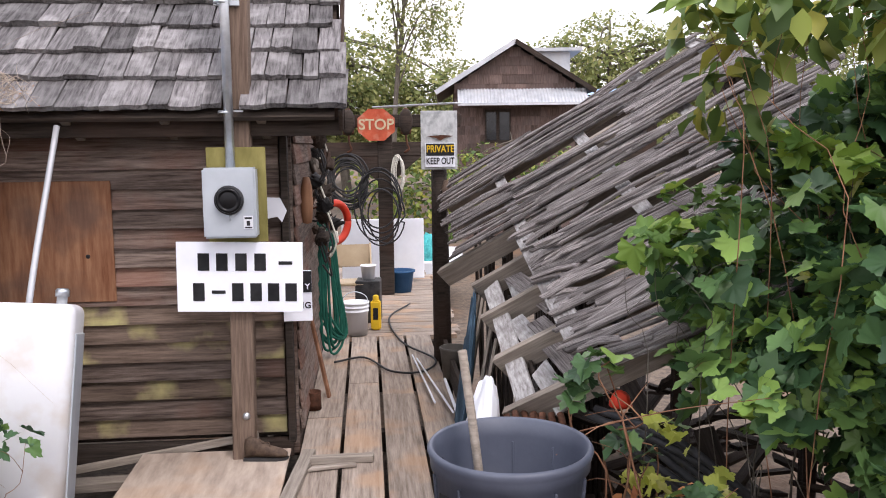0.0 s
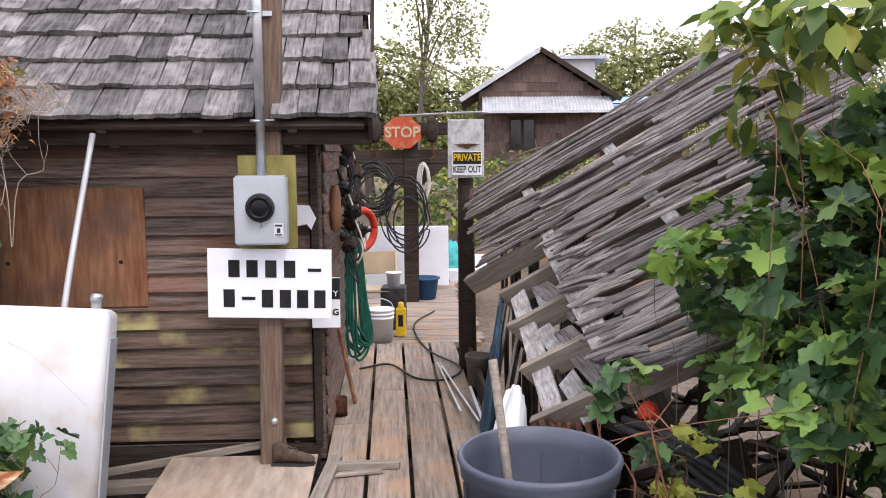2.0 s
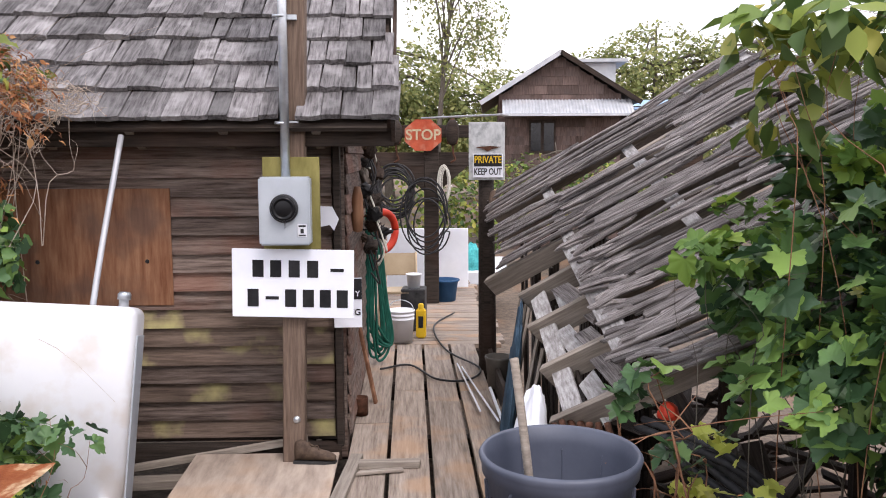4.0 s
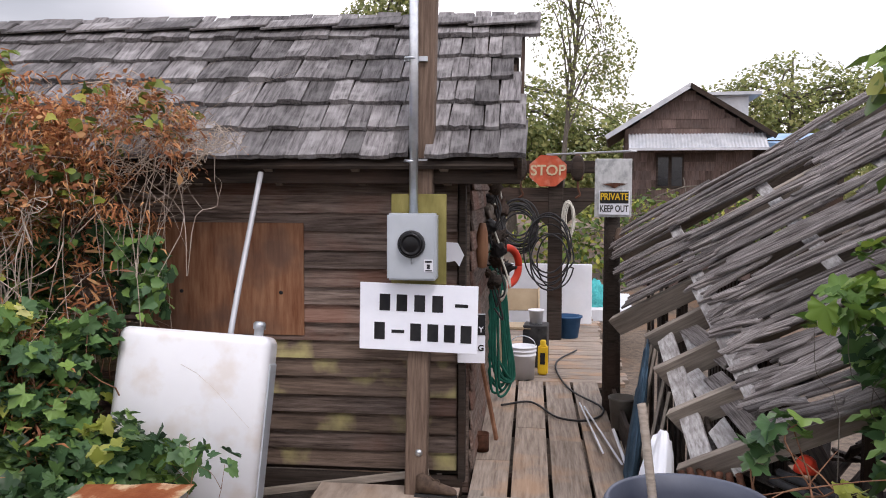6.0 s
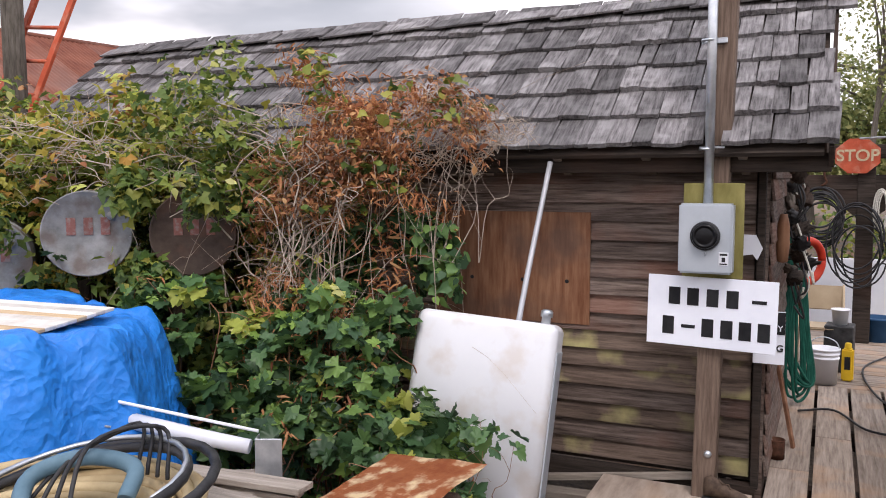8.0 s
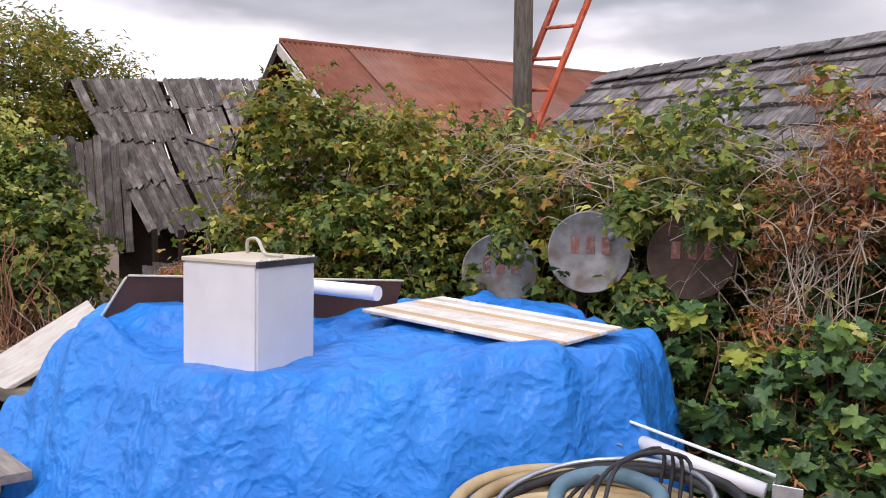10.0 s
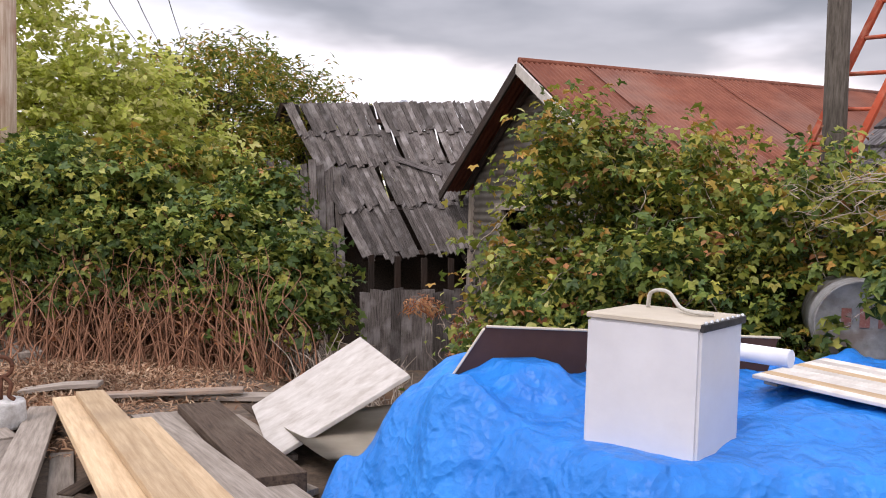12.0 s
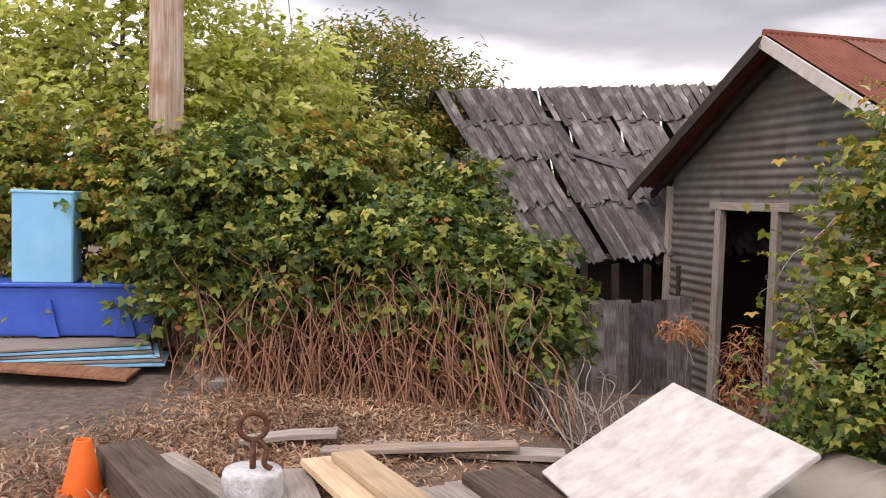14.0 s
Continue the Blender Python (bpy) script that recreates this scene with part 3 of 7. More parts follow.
def sprays(blobs, n, seed, inner, gap, per=9, length=0.42):
    """Leaves set along arching shoots that grow out of a heap of ellipsoids."""
    A, D = in_blobs(blobs, max(4, n // per), seed, inner, gap)
    g = np.random.default_rng(seed + 5)
    P, N = [], []
    for a, d in zip(A, D):
        d = d / np.linalg.norm(d) + g.normal(0, 0.55, 3) + np.array([0, 0, 0.15])
        d /= np.linalg.norm(d)
        side = np.cross(d, (0, 0, 1)) + 1e-6
        side /= np.linalg.norm(side)
        ln = length * g.uniform(0.5, 1.4)
        for k in range(per):
            s = (k + g.uniform(0, 1)) / per
            P.append(a + d * ln * s + side * (0.07 if k % 2 else -0.07) * g.uniform(0.3, 1.2) - np.array([0, 0, 0.35 * ln * s * s]))
            N.append(np.array([0, 0, 0.9]) + 0.5 * d + side * g.normal(0, 0.3))
    return np.array(P), np.array(N)


def stems_bm(roots, tips, r, seed, wob=0.12, sides=4, forks=0):
    q = random.Random(seed)
    bm = bmesh.new()
    for a, b in zip(roots, tips):
        a, b = Vector(a), Vector(b)
        k = (b - a).length
        mid = [a.lerp(b, s) + Vector((q.gauss(0, wob), q.gauss(0, wob), q.gauss(0, wob) + 0.35 * k * s * (1 - s))) * (k ** 0.5) for s in (0.3, 0.6, 0.8)]
        line = spline([a, *mid, b], 3)
        sweep(bm, line, r, sides, r * 0.35, False)
        for _ in range(forks):
            i = q.randrange(4, len(line) - 1)
            e = line[i] + Vector((q.gauss(0, 1), q.gauss(0, 1), q.gauss(0.3, 0.8))) * 0.16 * k
            m2 = line[i].lerp(e, 0.5) + Vector((q.gauss(0, 0.03), q.gauss(0, 0.03), 0.03)) * k
            sweep(bm, spline([line[i], m2, e], 3), r * 0.5, 3, r * 0.2, False)
    return bm


def shrub(name, label, blobs, n, size, leaf, seed, shape="lobed", stem=None, nstem=25, rstem=0.008, root=None, group="", gap=0.12, inner=0.25, extra=(), wild=0.0, droop=0.3, shoots=0.0):
    b0 = root or (blobs[0][0], blobs[0][1], blobs[0][2] - blobs[0][5])
    t = thing(name, label, "shrub", Matrix.Translation(b0), group)
    inv = np.array(b0)
    P, N = sprays(blobs, n, seed, inner, gap, 9, shoots) if shoots else in_blobs(blobs, n, seed, inner, gap)
    part("leaves", leaf_mesh("leaves", P - inv, N, size, shape, seed, droop), leaf, t)["kind"] = "stuff"
    for k, (frac, mm, shp, sz) in enumerate(extra):
        P2, N2 = sprays(blobs, int(n * frac), seed + 71 + k, 0.1, gap + 0.1, 9, shoots) if shoots else in_blobs(blobs, int(n * frac), seed + 71 + k, 0.1, gap + 0.1, 2.2)
        part("leaves", leaf_mesh("leaves", P2 - inv, N2, sz, shp, seed + 9 + k), mm, t)["kind"] = "stuff"
    if nstem:
        q = random.Random(seed)
        ends = [P[q.randrange(len(P))] - inv for _ in range(nstem)]
        starts = [(e[0] * q.uniform(0.5, 0.8) + q.uniform(-0.15, 0.15), e[1] * q.uniform(0.5, 0.8) + q.uniform(-0.15, 0.15), 0) for e in ends]
        if wild:
            far_ = [np.array(P[q.randrange(len(P))] - inv) for _ in range(nstem)]
            starts = [tuple(e * (1 - wild) + f_ * wild) if k % 9 else s for k, (e, f_, s) in enumerate(zip(ends, far_, starts))]
        part("stem", stems_bm(starts, ends, rstem, seed, 0.05 if wild else 0.06, 4, 3 if wild else 1), stem or M["cane"], t)["kind"] = "stuff"
    return t


def tree(name, label, base, height, crown, n, size, leaf, seed, trunk_r=0.15, shape="diamond", gap=0.2, lean=(0, 0), limbs=14, shoots=0.0):
    t = thing(name, label, "tree", Matrix.Translation(base))
    q = random.Random(seed)
    top = Vector((lean[0], lean[1], height * 0.93))
    line = spline([(0, 0, -0.3), top * 0.35 + Vector((q.gauss(0, 0.1), q.gauss(0, 0.1), 0)), top * 0.7 + Vector((q.gauss(0, 0.15), q.gauss(0, 0.15), 0)), top], 4)
    bm = tube(line, trunk_r, 7, trunk_r * 0.15)
    rel = [(c[0] - base[0], c[1] - base[1], c[2] - base[2], c[3], c[4], c[5]) for c in crown]
    for k in range(limbs):
        c = rel[k % len(rel)]
        s = line[min(len(line) - 2, max(2, int(len(line) * q.uniform(0.3, 0.9))))]
        e = Vector((c[0] + q.uniform(-0.7, 0.7) * c[3], c[1] + q.uniform(-0.7, 0.7) * c[4], c[2] + q.uniform(-0.2, 0.8) * c[5]))
        sweep(bm, spline([s, s.lerp(e, 0.5) + Vector((0, 0, 0.06 * height)), e], 4), trunk_r * 0.35, 5, trunk_r * 0.06, False)
    part("trunk", bm, M["bark"], t)
    P, N = sprays(rel, n, seed, 0.35, gap, 11, shoots) if shoots else in_blobs(rel, n, seed, 0.35, gap, 3.0 / max(0.5, crown[0][3]), -0.9)
    part("crown", leaf_mesh("crown", P, N, size, shape, seed), leaf, t)["kind"] = "stuff"
    return t


# ---- ground ----


def smooth(a, b, v):
    s = min(1.0, max(0.0, (v - a) / (b - a)))
    return s * s * (3 - 2 * s)


def ground_z(x, y):
    edge = 1.7 - 1.9 * smooth(-6.0, -10.0, x)
    low = -0.75 + 0.5 * smooth(-5.0, -9.0, x)
    top = 0.5 + 0.06 * smooth(-3, -8, x)
    s = smooth(edge, edge + 2.4, y)
    near = 0.03 * noise.noise(Vector((x * 1.3, y * 1.3, 0))) + 0.012 * noise.noise(Vector((x * 6, y * 6, 3)))
    return top * (1 - s) + low * s + near


def ground_sheet():
    def axis(lo, hi, fine_lo, fine_hi):
        v, x = [], lo
        while x < hi:
            v.append(x)
            x += 0.16 if fine_lo <= x <= fine_hi else max(0.3, min(60, 0.35 * min(abs(x - fine_lo), abs(x - fine_hi)) + 0.3))
        return v + [hi]
    xs, ys = axis(-600, 600, -16, 4), axis(-600, 600, -6, 6)
    bm = bmesh.new()
    grid = [[bm.verts.new((x, y, ground_z(x, y))) for x in xs] for y in ys]
    for a, b in zip(grid, grid[1:]):
        for k in range(len(xs) - 1):
            bm.faces.new((a[k], a[k + 1], b[k + 1], b[k])).smooth = True
    return bm


solid("ground", ground_sheet(), M["graveltex"], "gravel and dirt ground strewn with dry leaves", "ground", kind="structure")

# ---- plank shed with a shake roof ----
S = pose(-1.09, 5.9, 0, 0, 0, 5.5)
shed = thing("plank_shed", "old brown clapboard shed with a grey cedar shake roof", "shed", S)
UL = -6.95
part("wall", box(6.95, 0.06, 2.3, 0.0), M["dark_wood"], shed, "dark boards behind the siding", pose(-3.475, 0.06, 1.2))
part("wall", box(0.06, 2.6, 2.5, 0.0), M["lap"], shed, "", pose(0.0, 1.36, 1.15))
part("wall", box(0.06, 2.6, 2.5, 0.0), M["lap"], shed, "", pose(UL, 1.36, 1.15))
part("wall", box(6.95, 0.06, 2.3, 0.0), M["dark_wood"], shed, "", pose(-3.475, 2.7, 1.2))
EXPO = 0.136
for i in range(16):
    z = 0.09 + i * EXPO
    cuts = [UL, -4.1 + rnd.uniform(-0.8, 0.8), -0.05]
    for a, b in zip(cuts, cuts[1:]):
        bm = bmesh.new()
        h = EXPO + 0.02
        pr = [(-0.046, 0), (-0.044, 0.016), (-0.008, h), (0.004, h), (0.004, 0)]
        ends = []
        for x in (0.003, b - a - 0.003):
            ends.append([bm.verts.new((x, p[0] + rnd.uniform(-0.002, 0.002), p[1] + rnd.uniform(-0.003, 0.003))) for p in pr])
        for k in range(5):
            bm.faces.new((ends[0][k], ends[0][(k + 1) % 5], ends[1][(k + 1) % 5], ends[1][k]))
        bm.faces.new(ends[0][::-1])
        bm.faces.new(ends[1])
        bmesh.ops.recalc_face_normals(bm, faces=list(bm.faces))
        part("siding_board", bm, M["lap_yellow"] if i in (0, 2, 4, 5, 6) else M["lap"], shed, "", pose(a, 0.026, z, 0, rnd.uniform(-0.06, 0.06), 0))
part("corner_board", box(0.05, 0.1, 2.25, 0.004), M["dark_wood"], shed, "", pose(-0.012, -0.02, 1.15))
for k in range(15):
    part("siding_board", board_bm(2.55, 0.15, 0.02, seed=k), M["lap"], shed, "", pose(0.045, 0.1, 0.14 + k * 0.15, 82, 0, 90))
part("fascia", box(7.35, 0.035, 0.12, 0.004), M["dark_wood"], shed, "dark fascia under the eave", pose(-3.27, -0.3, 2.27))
for u in [-0.12 - 0.62 * k for k in range(11)]:
    part("rafter_tail", box(0.06, 0.36, 0.1, 0.006), M["greywood"], shed, "", pose(u, -0.2, 2.3, -20, 0, 0))
RISE, RUN = 1.15, 1.42
SL = math.atan2(RISE, RUN)
SLEN = math.hypot(RISE, RUN)
roof = part("roof", box(7.32, SLEN + 0.02, 0.03, 0.0), M["dark_wood"], shed, "dark roof boards under grey shakes", Matrix.Translation((-3.3, 0.29, 2.9)) @ pose(0, 0, 0, math.degrees(SL), 0, 0))
part("roof", box(7.32, SLEN + 0.02, 0.03, 0.0), M["dark_wood"], shed, "", Matrix.Translation((-3.3, 1.71, 2.9)) @ pose(0, 0, 0, -math.degrees(SL), 0, 0))
part("gable", poly([(0, -0.02, 2.2), (0, 2.7, 2.2), (0, 1.0, 3.45)], 0.05, (1, 0, 0)), M["dark_wood"], shed, "", pose(-0.03, 0, 0))
part("gable", poly([(0, -0.02, 2.2), (0, 2.7, 2.2), (0, 1.0, 3.45)], 0.05, (1, 0, 0)), M["dark_wood"], shed, "", pose(UL, 0, 0))
part("barge_board", board_bm(SLEN, 0.16, 0.03), M["dark_wood"], shed, "", aim((0.4, -0.4, 2.3), (0.4, 1.0, 3.42), (1, 0, 0)))


def shake_bm(w, ln, t, seed):
    q = random.Random(seed)
    bm = bmesh.new()
    n = 3
    lo, hi = [], []
    for k in range(n + 1):
        x = -w / 2 + w * k / n
        e = q.uniform(-0.012, 0.008)
        lo.append((bm.verts.new((x, e, 0)), bm.verts.new((x, e, t + q.uniform(-0.003, 0.003)))))
        hi.append((bm.verts.new((x, ln, 0)), bm.verts.new((x, ln, 0.006))))
    for k in range(n):
        bm.faces.new((lo[k][1], lo[k + 1][1], hi[k + 1][1], hi[k][1]))
        bm.faces.new((lo[k][0], lo[k + 1][0], lo[k + 1][1], lo[k][1]))
    bm.faces.new((lo[0][0], lo[0][1], hi[0][1], hi[0][0]))
    bm.faces.new((lo[n][1], lo[n][0], hi[n][0], hi[n][1]))
    return bm


SHAKES = [mesh_of("shake", shake_bm(w, 0.46, 0.028 + 0.007 * (k % 3), k)) for k, w in enumerate((0.1, 0.12, 0.135, 0.15, 0.165, 0.18, 0.2, 0.22, 0.13, 0.17))]
WIDTHS = (0.1, 0.12, 0.135, 0.15, 0.165, 0.18, 0.2, 0.22, 0.13, 0.17)
slope_m = pose(0, -0.42, 2.385, math.degrees(SL), 0, 0)
for row in range(6):
    u = UL - 0.02
    s0 = -0.03 + row * 0.325
    while u < 0.34:
        k = rnd.randrange(10)
        w = WIDTHS[k]
        if not (-0.36 < u + w / 2 < -0.2 and row == 0):
            part("shake", SHAKES[k], M["shake"], roof, "", roof.matrix_basis.inverted() @ slope_m @ pose(u + w / 2, s0 + rnd.uniform(-0.012, 0.012), 0.022, rnd.uniform(-1.5, 1) - 2.8, rnd.uniform(-1.8, 1.8), rnd.uniform(-1.6, 1.6)))
        u += w + rnd.uniform(0.002, 0.01)
u = UL
while u < 0.0:
    ln = rnd.uniform(0.5, 0.62)
    part("ridge_cap", board_bm(ln + 0.05, 0.2, 0.02, seed=rnd.random()), M["shake"], roof, "", roof.matrix_basis.inverted() @ Matrix.Translation((u, 0.93, 3.55)) @ pose(0, 0, 0, math.degrees(SL) - 12, -2.5, 0))
    part("ridge_cap", board_bm(ln + 0.05, 0.16, 0.02, seed=rnd.random()), M["shake"], roof, "", roof.matrix_basis.inverted() @ Matrix.Translation((u, 1.09, 3.545)) @ pose(0, 0, 0, -math.degrees(SL), -2.5, 0))
    u += ln
# plywood panel over the window
part("plywood_panel", box(1.25, 0.016, 0.84, 0.003), M["ply"], shed, "reddish plywood sheet nailed over a window", pose(-1.82, -0.02, 1.5))
for du in (-0.42, 0.0, 0.35):
    part("dark_knot", lathe([(0, 0), (0.016, 0.001), (0.01, 0.003), (0, 0.003)], 8), M["black"], shed, "", pose(-1.72 + du, -0.028, 1.4, 90, 0, 0))
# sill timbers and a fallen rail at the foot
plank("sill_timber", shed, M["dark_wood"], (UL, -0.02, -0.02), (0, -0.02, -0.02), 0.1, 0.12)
plank("fallen_rail", shed, M["greywood"], (-1.75, -0.12, -0.13), (-0.25, -0.1, 0.1), 0.04, 0.05)
plank("footing_timber", shed, M["greywood"], (-2.6, -0.22, -0.2), (-0.9, -0.2, -0.16), 0.14, 0.06)
for u in (-0.3, -2.2, -4.5, -6.7):
    part("stilt", tube([(u, 0.1, -1.2), (u, 0.1, 0.05)], 0.09, 8), M["dark_wood"], shed)

# ---- boardwalk ----
walkway = thing("boardwalk", "worn wooden boardwalk of long planks beside the shed", "boardwalk", S, kind="structure")
for k in range(4):
    v = -1.2 + 0.08 * k - (0.1 if k == 2 else 0)
    first = True
    while v < 3.3:
        e = min(3.4, v + (rnd.uniform(1.0, 1.8) if first and k == 0 else rnd.uniform(2.0, 3.2)))
        first = False
        if 3.4 - e < 0.5:
            e = 3.4
        plank("plank", walkway, M["deck"], (0.19 + 0.303 * k, v + 0.006, -0.03), (0.19 + 0.303 * k, e - 0.006, -0.03 + rnd.uniform(-0.006, 0.006)), 0.274, 0.05, ragged=0.006)
        v = e
v = 3.5
while v < 9.0:
    w = rnd.choice((0.18, 0.2, 0.24))
    plank("plank", walkway, M["deck"], (-0.3, v, -0.03), (1.45 + rnd.uniform(0, 0.2), v, -0.03 + rnd.uniform(-0.006, 0.008)), w - 0.012, 0.05, ragged=0.01)
    v += w
for v in (-1.0, 0.4, 2.0, 3.4, 5.5, 7.5):
    plank("joist", walkway, M["dark_wood"], (-0.2, v, -0.15), (1.4, v, -0.15), 0.1, 0.16)
for u, v in ((0.1, -0.9), (1.2, -0.9), (0.1, 2.0), (1.2, 2.0), (1.2, 5.5), (0.1, 5.5)):
    part("pile", tube([(u, v, -1.3), (u, v, -0.2)], 0.09, 8), M["dark_wood"], walkway)
solid("plywood_ramp", box(1.02, 1.05, 0.02, 0.003), M["plyramp"], "stained plywood sheet laid as a ramp to the boardwalk", "plywood sheet", S @ pose(-0.52, -0.72, 0.01, 1.0, 0, 0))
plank("edge_batten", None, M["greywood"], S @ Vector((0.02, -1.25, 0.02)), S @ Vector((0.12, -0.25, 0.02)), 0.09, 0.04, tags=("grey wooden batten lying along the boardwalk edge", "batten"))
plank("loose_batten", None, M["greywood"], S @ Vector((0.13, -0.42, 0.022)), S @ Vector((0.56, -0.42, 0.022)), 0.075, 0.045, tags=("short grey batten lying across the planks", "batten"))
plank("split_board", None, M["greywood"], S @ Vector((0.16, -0.56, 0.012)), S @ Vector((0.42, -0.52, 0.012)), 0.05, 0.02, ragged=0.03, tags=("thin split piece of grey wood on the planks", "wood scrap"))

# ---- meter post ----
mpost = thing("meter_post", "brown timber post carrying an electric meter and conduit", "post", S @ pose(-0.285, -0.3, 0.0))
part("timber", box(0.15, 0.14, 5.2, 0.008, True), M["post"], mpost, "", pose(-0.03, 0, -0.05, 0, 1.15, 0))
part("backing_panel", box(0.38, 0.02, 0.62, 0.003), M["plyyel"], mpost, "mossy yellowed plywood backing", pose(0.0, -0.085, 1.83))
mbox = part("meter_box", box(0.335, 0.13, 0.45, 0.012, seg=2), M["greybox"], mpost, "grey enamelled meter box", pose(-0.03, -0.165, 1.785))
part("meter_ring", lathe([(0.092, 0), (0.094, 0.012), (0.088, 0.03), (0.082, 0.034)], 36), M["rubber"], mbox, "", pose(0.0, -0.065, 0.02, 90, 0, 0))
part("meter_glass", lathe([(0.08, 0.02), (0.08, 0.04), (0.074, 0.05), (0.06, 0.052), (0.058, 0.045), (0.05, 0.048), (0, 0.05)], 36), M["glassblack"], mbox, "dark round meter glass", pose(0.0, -0.065, 0.02, 90, 0, 0))
part("seal_tag", tube([(0, 0, 0), (0.004, -0.01, -0.02), (0.0, -0.006, -0.035)], 0.004, 5), M["galv"], mbox, "", pose(0.0, -0.066, -0.075))
lab = part("label_plate", box(0.06, 0.003, 0.085, 0.001), M["white"], mbox, "small white label", pose(0.115, -0.067, -0.125))
part("label_bar", box(0.046, 0.002, 0.013, 0), M["black"], lab, "", pose(0, -0.0025, 0.028))
part("label_bar", box(0.022, 0.002, 0.03, 0), M["black"], lab, "", pose(0, -0.0025, -0.005))
part("label_bar", box(0.046, 0.002, 0.008, 0), M["black"], lab, "", pose(0, -0.0025, -0.032))
part("conduit", tube([(-0.03, -0.13, 2.0), (-0.03, -0.12, 3.2), (-0.03, -0.11, 5.2)], 0.031, 14), M["galv"], mpost, "galvanised conduit pipe")
for z in (2.36, 3.05, 3.75):
    cl = part("pipe_strap", box(0.16, 0.02, 0.035, 0.003), M["galv"], mpost, "", pose(-0.02, -0.085, z))
    part("strap_clip", tube([(-0.03 + 0.042 * math.cos(a), -0.03 + 0.042 * math.sin(a), 0) for a in (math.pi * 2 * k / 14 for k in range(15))], 0.009, 5), M["galv"], cl)
part("bolt_head", lathe([(0.026, 0), (0.026, 0.006), (0.015, 0.016), (0, 0.018)], 12), M["galv"], mpost, "", pose(0.0, -0.07, 0.33, 90, 0, 0))
nsign = thing("number_sign", "white board with bold black bars in place of writing", "sign", S @ pose(-0.285, -0.41, 1.29, 0, 1.0, -3.5))
part("sign_board", box(0.825, 0.012, 0.465, 0.002), M["signwhite"], nsign)


def stroke_bars(parent, xs, z, w, h, y=-0.008, m=None):
    for x in xs:
        part("dark_bar", box(w, 0.003, h, 0.0), m or M["black"], parent, "", pose(x, y, z))


stroke_bars(nsign, (-0.235, -0.115, 0.01, 0.135), 0.1, 0.075, 0.115)
stroke_bars(nsign, (0.3,), 0.095, 0.09, 0.022)
stroke_bars(nsign, (-0.27, -0.015, 0.105, 0.22, 0.335), -0.1, 0.075, 0.12)
part("dark_bar", box(0.09, 0.003, 0.022, 0), M["black"], nsign, "", pose(-0.14, -0.008, -0.1))
wsign = thing("warning_sign", "small black and white sign half hidden behind a board", "sign", S @ pose(0.06, -0.1, 1.1))
part("sign_board", box(0.2, 0.008, 0.36, 0.002), M["signwhite"], wsign)
part("dark_band", box(0.2, 0.004, 0.15, 0), M["black"], wsign, "", pose(0, -0.006, 0.1))
part("letters", letters("Y", 0.04), M["signwhite"], wsign, "", pose(0.07, -0.009, 0.065))
part("letters", letters("NG", 0.045), M["black"], wsign, "", pose(0.045, -0.006, -0.07))
# paper on the corner
solid("paper_notice", poly([(-0.07, 0, -0.075), (0.01, 0, -0.06), (0.04, 0, -0.1), (0.075, 0, -0.02), (0.03, 0, 0.07), (-0.07, 0, 0.075)], 0.006, (0, 1, 0)), M["signwhite"], "folded white paper notice pinned to the shed corner", "notice", S @ pose(-0.07, -0.11, 1.72))
boot = thing("old_boot", "worn brown leather boot at the foot of a post", "boot", S @ pose(-0.17, -0.38, 0.02, 0, 0, -4))


def boot_parts(bt):
    bm = bmesh.new()
    rings = []
    for x, w, h, z0 in ((-0.13, 0.035, 0.13, 0.02), (-0.09, 0.042, 0.15, 0.02), (-0.04, 0.042, 0.13, 0.02), (0.03, 0.042, 0.085, 0.02), (0.09, 0.048, 0.065, 0.02), (0.13, 0.04, 0.05, 0.02), (0.152, 0.02, 0.035, 0.02)):
        rings.append([bm.verts.new((x, w * math.cos(a), z0 + h / 2 + h / 2 * math.sin(a))) for a in (2 * math.pi * k / 12 for k in range(12))])
    for a, b in zip(rings, rings[1:]):
        for k in range(12):
            bm.faces.new((a[k], a[(k + 1) % 12], b[(k + 1) % 12], b[k])).smooth = True
    bm.faces.new(rings[0][::-1])
    bm.faces.new(rings[-1])
    part("upper", bm, M["leather"], bt)
    part("sole", poly([(-0.14, -0.04, 0), (0.08, -0.05, 0), (0.15, -0.03, 0), (0.16, 0.01, 0), (0.12, 0.045, 0), (-0.14, 0.04, 0)], 0.022, (0, 0, 1)), M["rubber"], bt, "black rubber sole")
    part("laces", tube(spline([(0.04, -0.02, 0.1), (0.02, 0.025, 0.115), (-0.01, -0.025, 0.13), (-0.04, 0.02, 0.15)], 4), 0.004, 5), M["leather"], bt)


boot_parts(boot)
can = thing("rusty_can", "open rusty tin can on the boardwalk", "can", S @ pose(0.09, 0.78, 0.0))
part("can_body", lathe([(0.0, 0.004), (0.058, 0.004), (0.06, 0.0), (0.06, 0.05), (0.0585, 0.055), (0.06, 0.06), (0.06, 0.145), (0.056, 0.148), (0.056, 0.01), (0, 0.01)], 24), M["rustiron"], can)
part("rim", lathe([(0.06, 0.14), (0.063, 0.145), (0.06, 0.15), (0.056, 0.148)], 24), M["rustiron"], can)

# ---- heating oil tank ----
tank = thing("oil_tank", "white painted steel oil tank with a vent pipe, beside the shed", "oil tank", pose(-2.64, 4.42, -0.42, 0, 0, 15) @ pose(0, 0, 0, -11, 5.0, 0))


